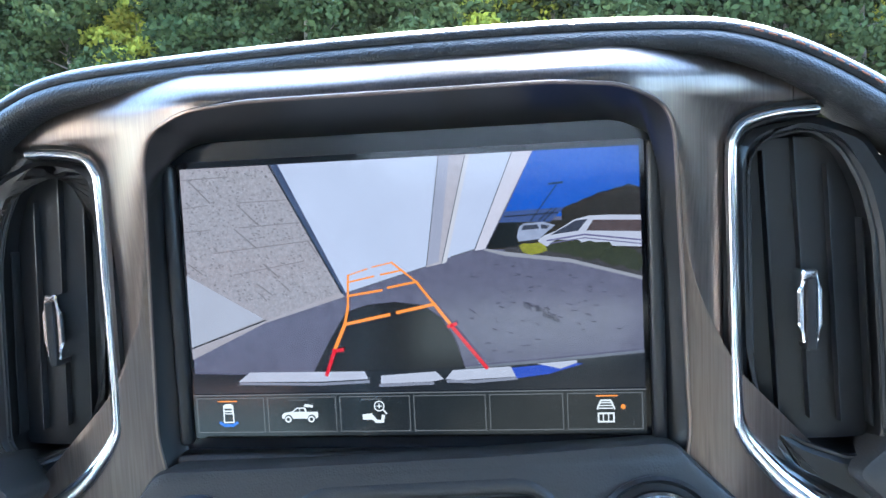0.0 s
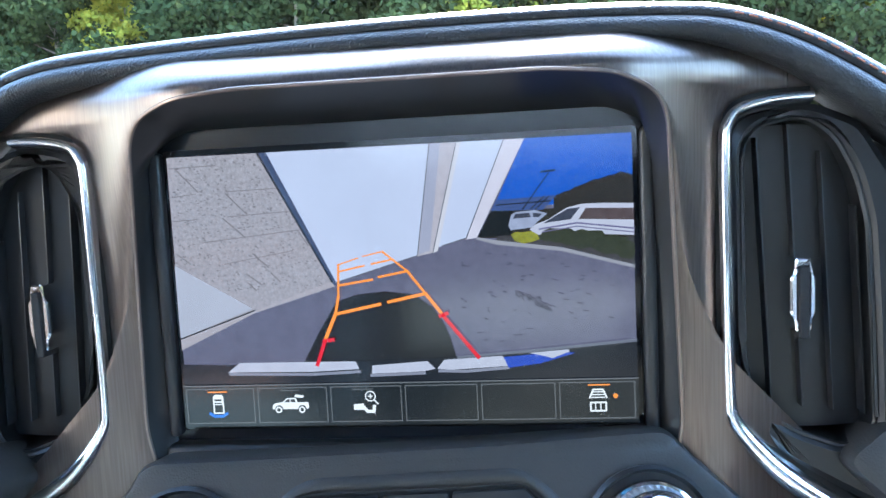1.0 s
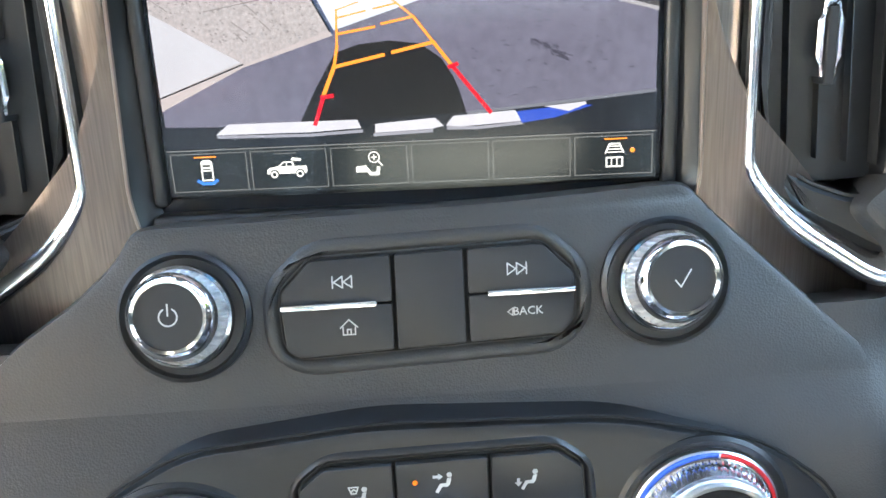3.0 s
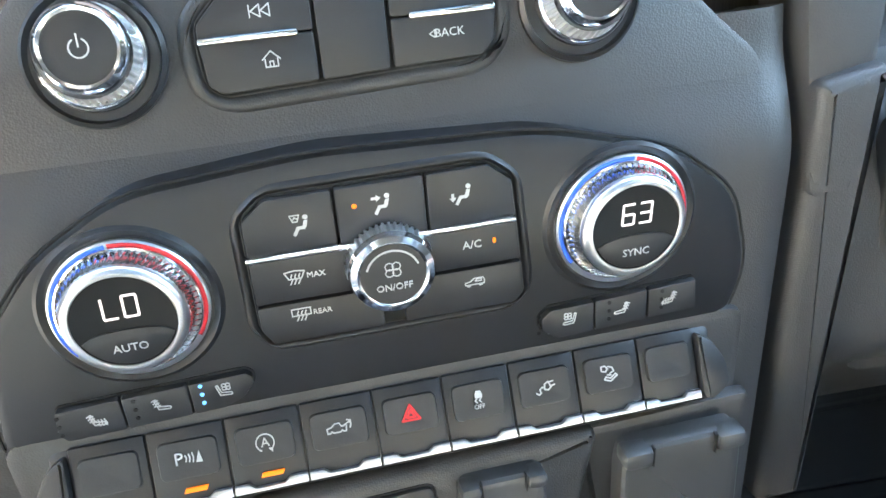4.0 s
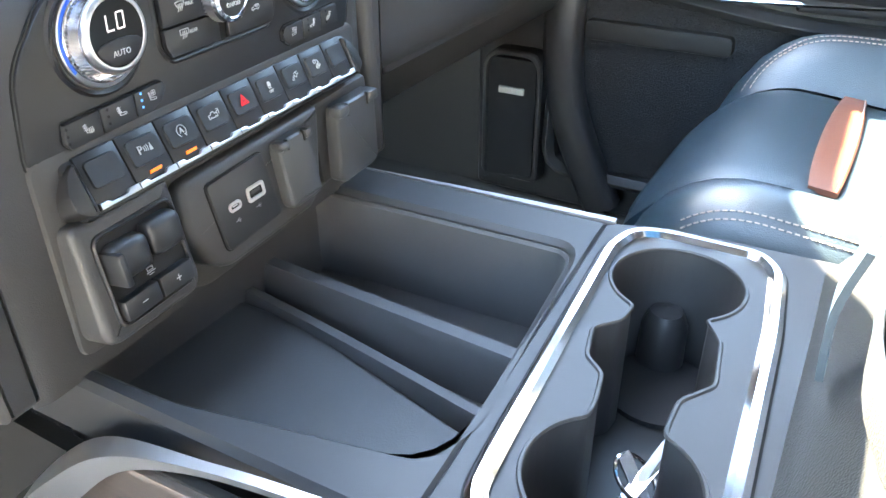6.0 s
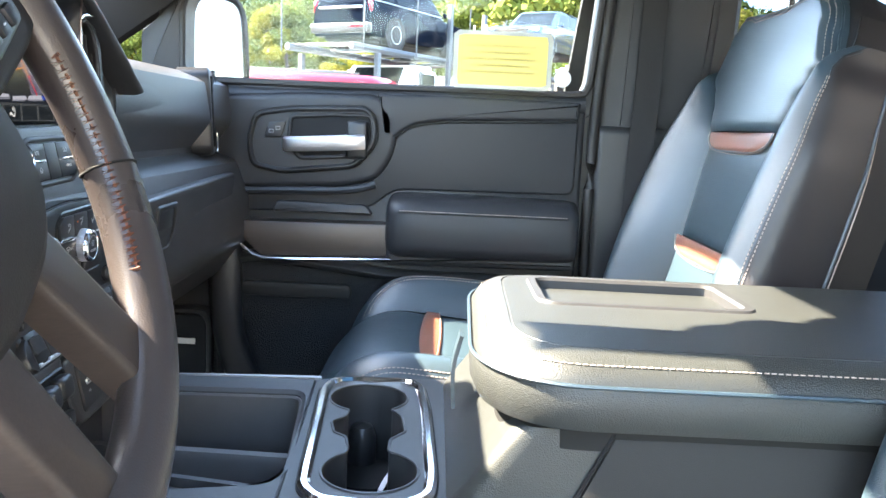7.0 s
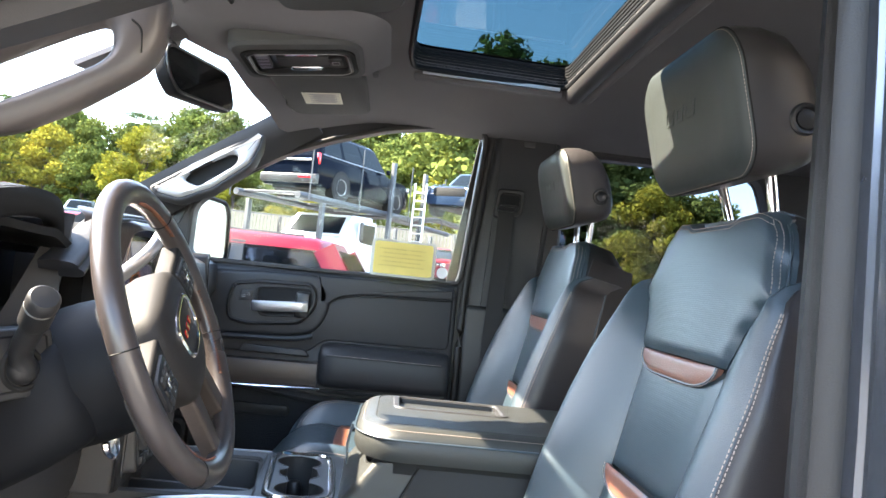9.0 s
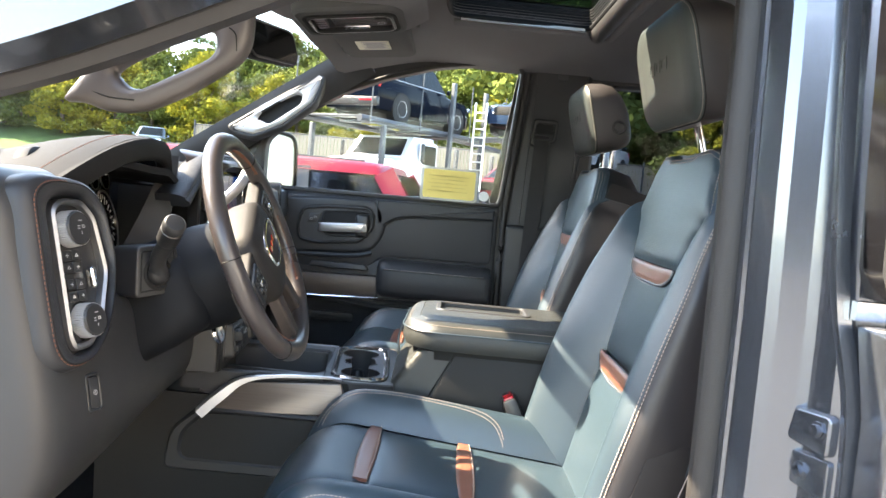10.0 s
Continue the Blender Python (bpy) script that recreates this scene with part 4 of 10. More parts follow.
part("rim", lathe([(0.0148, 0.0075), (0.0158, 0.009), (0.0150, 0.0115), (0.0128, 0.0125), (0.0118, 0.0118)], 48, fan), "chrome", fk, "polished chrome rim")
part("cap", lathe([(0.0120, 0.009), (0.0120, 0.0118), (0.0002, 0.0120)], 40, fan), "button", fk)
part("lettering", lettering("ON/OFF", 0.00361, off(fan, 0, -0.0048, 0.0122)), "mark", fk)
b = flat_line(arc(0.0096, 20, 160, 18), 0.0007, fan, 0.0121)
for a in (0, 90, 180, 270):
    flat_line([(0.0018 * math.cos(radians(a + 45)) + x, 0.0018 * math.sin(radians(a + 45)) + 0.0022 + y) for x, y in arc(0.0015, 0, 360, 8)], 0.00035, fan, 0.0121, bm=b)
part("fan_mark", b, "mark", fk)

# climate symbols
def seated(m, parent, extra=(), fills=()):
    """A seated figure sign: round top, back and bent lower part, with arrows."""
    ico(extra, m, 0.00045, 0.0043, parent=parent, fills=[[(1.6 + 0.95 * math.cos(a), 3.0 + 0.95 * math.sin(a)) for a in [2 * math.pi * i / 12 for i in range(12)]],
                                                       [(0.9, 1.7), (2.3, 1.9), (1.7, -0.6), (1.0, -1.5), (-0.9, -1.4), (-2.4, -3.9), (-3.3, -3.3), (-1.7, -0.3), (0.4, -0.2)], *fills])


SCREEN_SIGN = [(-3.0, 4.0), (0.2, 4.0), (-0.6, 1.6), (-2.2, 1.6), (-3.0, 4.0)]
seated(off(HV, -0.0285, 0.0500), cl, ([(x - 0.6, y) for x, y in SCREEN_SIGN], [(-2.6, 2.4), (-2.0, 3.2), (-1.2, 2.6)]))
seated(off(HV, 0.0002, 0.0532), cl, (), ([(-4.0, 2.0), (-2.2, 2.0), (-2.2, 1.2), (-0.6, 2.5), (-2.2, 3.8), (-2.2, 3.0), (-4.0, 3.0)],))
seated(off(HV, 0.0292, 0.0520), cl, (), ([(-4.6, 0.8), (-3.6, 0.8), (-3.6, -0.8), (-2.8, -0.8), (-4.1, -2.4), (-5.4, -0.8), (-4.6, -0.8)],))
part("lamp", lathe([(0.0009, 0), (0.0009, 0.0003)], 10, off(HV, -0.0098, 0.0540, 0.0043)), "amber", cl)
part("lamp", plate(rrect(0.0012, 0.0022, 0.0005, 3), 0.0, 0.0003, off(HV, 0.0395, 0.0320, 0.0043)), "amber", cl)
DEF = [[(-3.6, 2.2), (0, 2.7), (3.6, 2.2), (2.2, -0.6), (-2.2, -0.6), (-3.6, 2.2)]]
WAVES = [[(x + 0.3, 1.2), (x - 0.2, 0.2), (x + 0.3, -0.9), (x - 0.2, -2.0), (x - 0.6, -2.7)] for x in (-1.3, 0.1, 1.5)]
ico(DEF + WAVES, off(HV, -0.0338, 0.0304), 0.00045, 0.0043, parent=cl)
part("lettering", lettering("MAX", 0.0031, off(HV, -0.0264, 0.0304, 0.0043)), "mark", cl)
ico([[(-3.4, 2.2), (3.4, 2.2), (3.4, -0.6), (-3.4, -0.6), (-3.4, 2.2)]] + WAVES, off(HV, -0.0338, 0.0152), 0.00045, 0.0043, parent=cl)
part("lettering", lettering("REAR", 0.0029, off(HV, -0.0262, 0.0150, 0.0043)), "mark", cl)
part("lettering", lettering("A/C", 0.0044, off(HV, 0.0311, 0.0315, 0.0043)), "mark", cl)
ico([[(-3.6, -1.0), (-3.6, 0.0), (-1.6, 0.4), (-0.2, 1.6), (3.4, 1.6), (3.8, 0.2), (3.6, -1.0), (-3.6, -1.0)], [(0.2, 0.3), (2.6, 0.3), (2.6, 1.2), (0.8, 1.2), (0.2, 0.3)], [(-2.9, -1.6), (-1.8, -1.6)], [(1.8, -1.6), (2.9, -1.6)]], off(HV, 0.0312, 0.0157), 0.0004, 0.0043, parent=cl)

# heated seat buttons
def seat_sign(m, parent, heat_back, heat_base, fan, flip):
    """A seat sign, with warm wavy lines on its back or cushion, or a fan over it."""
    m = m @ Matrix.Diagonal((flip, 1, 1, 1))
    lines = [[(-2.6, 2.4), (-1.9, 2.7), (-0.9, -0.7), (2.6, -1.1), (2.9, -1.9), (2.3, -2.2), (-1.5, -1.9), (-2.6, 2.4)]]
    if heat_back:
        lines += [[(-3.4 + 0.3 * k, 2.0 - 1.2 * k), (-2.7 + 0.3 * k, 2.4 - 1.2 * k), (-2.0 + 0.3 * k, 1.9 - 1.2 * k), (-1.2 + 0.3 * k, 2.3 - 1.2 * k)] for k in range(3)]
    if heat_base:
        lines += [[(x, 0.2), (x + 0.4, -0.7), (x, -1.6), (x + 0.4, -2.6)] for x in (0.0, 1.1, 2.2)]
    if fan:
        lines += [[(1.0 + 1.0 * math.cos(a0) + 0.75 * math.cos(a), 1.6 + 1.0 * math.sin(a0) + 0.75 * math.sin(a)) for a in [2 * math.pi * i / 8 for i in range(9)]] for a0 in (0.8, 2.4, 3.9, 5.5)]
    ico(lines, m, 0.00042, 0.0046, parent=parent)


for side, outl, cuts in ((-1, [(-0.1258, -0.0080), (-0.0580, -0.0058), (-0.0556, -0.0080), (-0.0558, -0.0110), (-0.0600, -0.0165), (-0.0680, -0.0196), (-0.1245, -0.0215), (-0.1270, -0.018)], (-0.13, -0.1032, -0.0792, -0.05)),
                         (1, [(0.0610, -0.0036), (0.1235, -0.0014), (0.1243, -0.0150), (0.0640, -0.0172), (0.0575, -0.0125), (0.0572, -0.0070)], (0.05, 0.0797, 0.1025, 0.13))):
    hs = thing("seat_heater_buttons", "row of three black seat heating buttons", "buttons", "seat heater rows", at=HV.translation)
    part("panel_gap", plate(rounded(grow(outl, 0.001), 0.002), 0.001, 0.0014, HV), "gap", hs)
    for a, c in zip(cuts, cuts[1:]):
        q = cut(outl, a + 0.0003, c - 0.0003)
        part("button", plate(rounded(q, 0.001, 3), 0.001, 0.0045, HV, 0.0007), "button", hs)
        cx = sum(p[0] for p in q) / len(q)
        cy = sum(p[1] for p in q) / len(q)
        which = cuts.index(a) if side < 0 else 2 - cuts.index(a)
        seat_sign(off(HV, (-0.1123, -0.0893, -0.0668)[which] if side < 0 else (0.1116, 0.0910, 0.0692)[which], cy + 0.0010), hs, which < 2, which == 0, which == 2, 1 if side < 0 else -1)
        lb = bmesh.new()
        for j in (-1, 0, 1):
            lathe([(0.0008, 0), (0.0008, 0.0003)], 8, off(HV, a + (0.0045 if side < 0 else 0.006), cy + j * 0.0038 + 0.001, 0.0046), bm=lb)
        part("lamp_dots", lb, "bluelight" if (side < 0 and a > -0.08) else "gap", hs)

# switch row
row = thing("switch_row", "row of black rocker switches with a silver edge", "switches", at=HV.translation)
XS = [-0.1270, -0.0990, -0.0702, -0.0417, -0.0132, 0.0148, 0.0425, 0.0705, 0.0980, 0.1235]
LIN = Matrix.Rotation(radians(-24), 4, "X")
RW = HV @ Matrix.Translation((0, -0.0400, 0.010)) @ LIN
part("row_body", rbox(0.268, 0.034, 0.016, 0.004, 2, off(RW, -0.001, 0.0, -0.009)), "climate_black", row)
for sx in (-1, 1):
    cp = [(0.0, -0.014), (0.0, 0.0145), (0.007, 0.010), (0.0125, 0.0), (0.013, -0.010), (0.004, -0.016)]
    cp = [(sx * x, y) for x, y in cp]
    part("end_cap", plate(rounded(cp if sx > 0 else cp[::-1], 0.003), -0.016, 0.003, off(RW, XS[0] - 0.0005 if sx < 0 else XS[-1] + 0.0005), 0.002), "satin", row)
for i, (a, c) in enumerate(zip(XS, XS[1:])):
    w = c - a - 0.0008
    mm = off(RW, (a + c) / 2)
    sw = part("switch", rbox(w, 0.030, 0.006, 0.0008, 2, off(mm, 0, 0.001, -0.0025)), "climate_black", row)
    o = rrect(w * 0.80, 0.0150, 0.0026, 4)
    bb = rings_bm([[(x, y, 0.0004) for x, y in o], [(x * 0.96, y * 0.94, 0.0018) for x, y in o], [(x * 0.90, y * 0.86, 0.0019) for x, y in o], [(x * 0.5, y * 0.5, 0.0014) for x, y in o]], off(mm, 0, 0.0040, 0))
    part("pad", bb, "button", sw, sharp=60)
    e = [(-w / 2, 0.0004), (-w * 0.30, 0.0004), (-w * 0.22, -0.0014), (w * 0.18, -0.0014), (w * 0.26, 0.0006), (w / 2, 0.0006), (w / 2, -0.0030), (-w / 2, -0.0030)]
    part("silver_edge", plate(e, -0.003, 0.0026, off(mm, 0, -0.0108), 0.0004), "satin_chrome", sw, "satin silver edge")
    if i in (1, 2):
        part("lamp", plate([(-w * 0.16, -0.0010), (w * 0.14, -0.0010), (w * 0.17, 0.0008), (-w * 0.13, 0.0008)], 0.0, 0.0016, off(mm, 0.0008, -0.0080), 0.0002), "amber", sw)
    sm = off(mm, 0, 0.0045, 0.0021)
    if i == 1:
        part("lettering", lettering("P", 0.0068, off(sm, -0.0034)), "mark", sw)
        ico([[(x, -1.2 - 0.25 * j), (x + 0.35, 0.1), (x, 1.2 + 0.35 * j)] for j, x in enumerate((-0.9, 0.4, 1.7))], sm, parent=sw, fills=([(2.7, -2.0), (5.2, -2.2), (4.2, 2.4)],))
    elif i == 2:
        part("lettering", lettering("A", 0.0050, sm), "mark", sw)
        part("symbol", flat_line(arc(0.0034, -60, 240, 18), 0.0005, sm), "mark", sw)
        ico([], sm, parent=sw, fills=([(0.9, -2.2), (2.7, -2.2), (2.4, -4.0)],))
    elif i == 3:
        ico([[(-4.6, -1.6), (-4.8, 0.2), (-3.0, 0.6), (-1.6, 1.8), (0.2, 1.8), (0.8, 0.5), (1.6, 0.5)], [(-4.6, -1.7), (-3.6, -1.7), (-3.0, -1.1), (-2.3, -1.7), (0.4, -1.7), (1.0, -1.1), (1.7, -1.7), (2.6, -1.6), (2.8, 0.4)], [(1.6, 0.5), (4.2, 1.8), (4.6, 0.6), (4.2, -0.6)], [(3.2, 2.6), (4.6, 2.2), (4.6, 0.8)]], sm, 0.00055, parent=sw)
    elif i == 4:
        ico([[(-3.5, -2.7), (0, 3.4), (3.5, -2.7), (-3.5, -2.7)], [(-1.6, -1.6), (0, 1.2), (1.6, -1.6), (-1.6, -1.6)]], sm, 0.0009, mat_="red", parent=sw, name="warning_triangle")
    elif i == 5:
        part("lettering", lettering("OFF", 0.0026, off(sm, 0, -0.0030)), "mark", sw)
        ico([[(-0.8, -1.2), (-1.6, -0.4), (-0.8, 0.4)], [(0.9, -1.2), (0.2, -0.4), (0.9, 0.4)]], sm, 0.0005, parent=sw, fills=([(-1.5, 0.6), (1.5, 0.6), (1.6, 2.0), (1.0, 3.6), (-1.0, 3.6), (-1.6, 2.0)],))
    elif i == 6:
        ico([[(-4.0, -2.4), (-3.0, -3.2), (-2.0, -2.6), (-2.4, -1.2), (-1.4, -0.4), (-0.4, -0.4)], [(-0.4, -1.4), (-0.2, 0.9), (1.4, 1.6), (2.4, -0.8), (1.2, -1.8), (-0.4, -1.4)], [(1.5, 1.3), (3.4, 1.6)], [(2.1, -0.4), (4.0, 0.0)]], sm, 0.0006, parent=sw)
    elif i == 7:
        ico([[(-3.4, 3.0), (-1.6, 3.2), (-0.6, 1.8), (-1.6, 0.8), (-3.2, 1.2), (-3.4, 3.0)], [(-0.4, 2.8), (1.4, 2.2), (2.0, 0.6), (0.2, -0.2)], [(-2.4, -2.4), (0.2, -3.4), (3.2, -1.4), (2.6, -0.6), (0.2, -2.2), (-1.6, -1.4), (-2.4, -2.4)], [(-1.0, -0.6), (0.6, -1.0)]], sm, 0.0006, parent=sw)

# usb panel with its housing
usb = thing("usb_panel", "black panel with one small and one large USB socket", "socket", at=HV.translation)
UM = HV @ Matrix.Translation((0, 0, 0.006)) @ Matrix.Translation((0, -0.098, 0)) @ Matrix.Rotation(radians(-9), 4, "X")
part("housing", plate(rounded([(-0.068, 0.032), (-0.073, 0.0), (-0.060, -0.026), (-0.046, -0.036), (0.052, -0.036), (0.066, -0.020), (0.082, 0.034)], 0.008), -0.03, 0.010, UM, 0.006, 3), "plastic_soft", usb)
UP = rounded([(-0.0490, 0.023), (0.0060, 0.0245), (0.0120, -0.022), (-0.0455, -0.024)], 0.004)
part("panel_gap", plate(grow(UP, 0.001), 0.008, 0.0104, UM), "gap", usb)
part("faceplate", plate(UP, 0.008, 0.0125, UM, 0.0010), "button", usb)
part("usb_socket", rim(rrect(0.0118, 0.0062, 0.0030, 6, -0.0310, 0.0018), rrect(0.0082, 0.0026, 0.0012, 5, -0.0310, 0.0018), 0.0125, 0.0138, UM, 48, 0.0004), "usb_rim", usb, "small pale-rimmed socket")
part("usb_socket", rim(rrect(0.0178, 0.0104, 0.0024, 5, -0.0095, 0.0026), rrect(0.0130, 0.0056, 0.0006, 4, -0.0095, 0.0026), 0.0125, 0.0138, UM, 48, 0.0004), "usb_rim", usb, "large pale-rimmed socket")
for cx, w, h, cy in ((-0.031, 0.0074, 0.0024, 0.0018), (-0.0095, 0.0127, 0.0054, 0.0026)):
    part("socket_opening", plate(rrect(w, h, 0.0008, 3, cx, cy), 0.0126, 0.0128, UM), "gap", usb)
    part("tongue", plate(rrect(w * 0.72, h * 0.35, 0.0003, 2, cx, cy + h * 0.12), 0.0128, 0.0133, UM), "button" if w > 0.01 else "markdim", usb)
    ico([[(-2.6, 0), (2.2, 0)], [(-1, 0), (0.4, 1.2), (1.4, 1.2)], [(-0.4, 0), (0.8, -1.2), (1.6, -1.2)]], off(UM, cx, cy - 0.010, 0.0126), 0.0003, mat_="markdim", parent=usb)


def flap(cx, cy, w, h, m, label):
    f = thing("socket_cover", label, "socket cover", "power socket covers", at=(m @ Vector((cx, cy, 0))))
    o = [(-w / 2, -h * 0.5 + 0.003), (-w / 2, h * 0.33), (-w * 0.47, h * 0.5), (w * 0.47, h * 0.5), (w / 2, h * 0.33), (w * 0.53, -h * 0.47), (w * 0.42, -h * 0.54), (-w * 0.38, -h * 0.54)]
    mm = off(m, cx, cy)
    part("lid", plate(rounded(o, 0.004), 0.0, 0.0110, mm, 0.0035, 3), "lid", f, sharp=20)
    for s in (-1, 1):
        part("hinge", rbox(w * 0.24, h * 0.15, 0.012, 0.0028, 2, off(mm, s * w * 0.38, h * 0.43, 0.0082)), "lid", f)
        part("hinge_gap", rbox(0.0006, h * 0.16, 0.003, 0, 0, off(mm, s * w * 0.255, h * 0.42, 0.0108)), "gap", f)
    return f


flap(0.0345, 0.0020, 0.037, 0.048, off(UM, 0, 0, 0.008), "small grey hinged socket cover beside the USB panel")
big = off(HV, 0.114, -0.0985, 0.002)
part("housing_step", plate(rounded([(-0.040, 0.034), (0.040, 0.036), (0.042, -0.03), (-0.030, -0.035)], 0.006), 0.0, 0.006, big, 0.004), "plastic_soft", stack)
flap(0.0, 0.0, 0.056, 0.061, off(big, 0, 0, 0.010), "large grey hinged outlet cover beside the switch row")

# trailer brake module
tow = thing("brake_controller", "black trailer brake controller with slider and plus and minus keys", "controls", at=HV.translation)
TM = HV @ Matrix.Translation((-0.1085, -0.0930, 0.012)) @ Matrix.Rotation(radians(-8), 4, "X")
part("housing", plate(rounded([(-0.037, 0.036), (0.033, 0.038), (0.036, -0.030), (0.030, -0.037), (-0.034, -0.036), (-0.039, -0.03)], 0.006), -0.04, 0.006, TM, 0.005, 3), "plastic_soft", tow)
part("recess", rim(rrect(0.0585, 0.056, 0.006), rrect(0.0545, 0.052, 0.005), 0.004, 0.0085, TM, 60, 0.001), "satin", tow)
part("recess_floor", plate(rrect(0.0550, 0.0525, 0.005), 0.004, 0.0064, TM), "gap", tow)
for sx in (-1, 1):
    part("paddle", rbox(0.0245, 0.021, 0.014, 0.005, 3, off(TM, sx * 0.0128, 0.0115 + sx * 0.001, 0.0105)), "button", tow)
    kx = part("key", rbox(0.0255, 0.0125, 0.007, 0.0015, 2, off(TM, sx * 0.0133, -0.0175, 0.0090)), "button", tow)
    ico([[(-1.8, 0), (1.8, 0)]] + ([[(0, -1.8), (0, 1.8)]] if sx > 0 else []), off(TM, sx * 0.0133, -0.0172, 0.0127), 0.0006, parent=kx)
part("slider", rbox(0.005, 0.020, 0.018, 0.002, 2, off(TM, -0.0240, 0.0085, 0.0125)), "button", tow)
ico([[(-2.4, 0.4), (-2.4, 2.4), (1.6, 2.4), (1.6, 0.4), (-2.4, 0.4)], [(-3.2, -0.6), (3.2, -0.6)], [(-1.6, -2), (1.6, -2)]], off(TM, 0.001, -0.0065, 0.0068), 0.0005, mat_="markdim", parent=tow)


# ---- side air vents of the stack ----
def stack_vent(sx):
    v = thing("air_vent", "tall black air vent with chrome surround and slider", "air vent", "stack air vents", at=(sx * 0.165, 0, 1.34))
    def P(pts):
        return [(sx * x, y) for x, y in pts] if sx > 0 else [(sx * x, y) for x, y in reversed(pts)]
    trimp = smooth_path([(0.1480, 0.0590, 0), (0.1350, 0.0585, 0), (0.1246, 0.0560, 0), (0.1204, 0.0515, 0), (0.1189, 0.0435, 0), (0.1188, 0.0097, 0), (0.1192, -0.0413, 0), (0.1208, -0.0550, 0), (0.1300, -0.0680, 0), (0.1400, -0.0775, 0), (0.1535, -0.0868, 0), (0.1640, -0.0935, 0), (0.1725, -0.0958, 0), (0.1800, -0.0915, 0)], 6)
    if sx < 0:
        trimp = [Vector((-p.x, p.y, 0)) for p in trimp]
    n_ = len(trimp)
    sec = [(sx * a, b) for a, b in ((0.0019, -0.0090), (0.0020, -0.0004), (0.0015, 0.0008), (0.0006, 0.0013), (-0.0006, 0.0012), (-0.0015, 0.0004), (-0.0024, -0.0016), (-0.0032, -0.0046), (-0.0036, -0.0090))]
    part("chrome_surround", sweep([SC @ (p + Vector((0, 0, 0.0062))) for p in trimp], sec, up=(0, -1, 0), scales=[0.85 + 0.25 * min(1, i / 20) + 1.0 * max(0, min(1, (i - 38) / 16)) for i in range(n_)]), "chrome", v, "polished chrome edge", sharp=50)
    part("trim_gap", sweep([SC @ (p + Vector((0, 0, 0.0030))) for p in trimp[:48]], [(sx * a, b) for a, b in ((0.0019, -0.004), (0.0034, -0.004), (0.0034, 0.0002), (0.0019, 0.0002))], up=(0, -1, 0)), "gap", v)
    inn = [(0.1264, 0.0418), (0.1300, 0.0490), (0.1468, 0.0525), (0.1570, 0.0450), (0.1640, 0.0310), (0.1680, 0.0140), (0.1697, -0.0211), (0.1710, -0.0610), (0.1610, -0.0670), (0.1420, -0.0600), (0.1290, -0.0480), (0.1266, -0.0319)]
    box = [(0.1215, 0.044), (0.126, 0.0535), (0.150, 0.0572), (0.166, 0.050), (0.178, 0.030), (0.182, -0.02), (0.184, -0.088), (0.170, -0.089), (0.1400, -0.0725), (0.1240, -0.0550), (0.1215, 0.0)]
    part("frame", rim(rounded(P(box), 0.004), rounded(P(inn), 0.005), -0.022, 0.0012, SC, 110, 0.0030), "climate_black", v)
    part("frame_lip", tube([SC @ Vector((x, y, -0.0005)) for x, y in grow(rounded(P(inn), 0.005), 0.0006)], 0.0008, 5, True), "plastic", v)
    # near-black sheet: the vent's inner shade put into the colour
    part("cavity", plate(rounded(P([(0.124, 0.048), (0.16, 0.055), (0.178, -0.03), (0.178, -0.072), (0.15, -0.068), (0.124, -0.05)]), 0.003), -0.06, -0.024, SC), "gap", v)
    for i in range(1, 5):
        xx, y0_, y1_ = 0.1225 + 0.0109 * i, -0.050 - 0.0016 * i, (0.042, 0.046, 0.050, 0.040, 0.020)[i]
        vb = rings_bm([[(sx * (xx + 0.0007 - 0.045 * y + dx + sx * 0.0), y, z) for dx, z in ((-0.0003, -0.012), (-0.0005, -0.0052), (-0.0002, -0.0045), (0.0003, -0.0046), (0.0005, -0.0052), (0.0006, -0.012))] for y in (y0_, (y0_ + y1_) / 2, y1_)], SC)
        part("vane", vb, "satin", v)
    part("vent_back", sheet(lambda u, w: SC @ Vector((sx * (0.128 + 0.042 * u), -0.062 + 0.112 * w, -0.0115 + 0.003 * math.sin(math.pi * u))), 8, 8, 0.001), "climate_black", v)
    m = off(SC, sx * 0.1457, -0.0110, 0.0)
    o = rounded([(-0.0026, 0.0138), (0.0026, 0.0138), (0.0030, 0.0085), (0.0044, 0.0065), (0.0044, -0.0065), (0.0030, -0.0085), (0.0026, -0.0130), (-0.0026, -0.0130), (-0.0030, -0.0085), (-0.0044, -0.0065), (-0.0044, 0.0065), (-0.0030, 0.0085)], 0.0008, 3)
    part("slider_rim", rim(o, rrect(0.0036, 0.0235, 0.0004), -0.010, 0.0026, m, 64, 0.0007), "chrome", v, "chrome slider")
    part("slider_core", rbox(0.0036, 0.0262, 0.010, 0.0005, 1, off(m, 0, -0.0022, -0.0012)), "rubber", v)
    return v


stack_vent(1)
stack_vent(-1)


# ---- dashboard body ----
dash = thing("dashboard", "black leather-wrapped dashboard with stitched seams", "dashboard", at=(0, 0.1, 1.3), kind="structure")


def lerp_table(tab, x):
    for (a, fa), (b_, fb) in zip(tab, tab[1:]):
        if x <= b_:
            t = max(0, min(1, (x - a) / (b_ - a)))
            t = t * t * (3 - 2 * t)
            return fa + (fb - fa) * t
    return tab[-1][1]


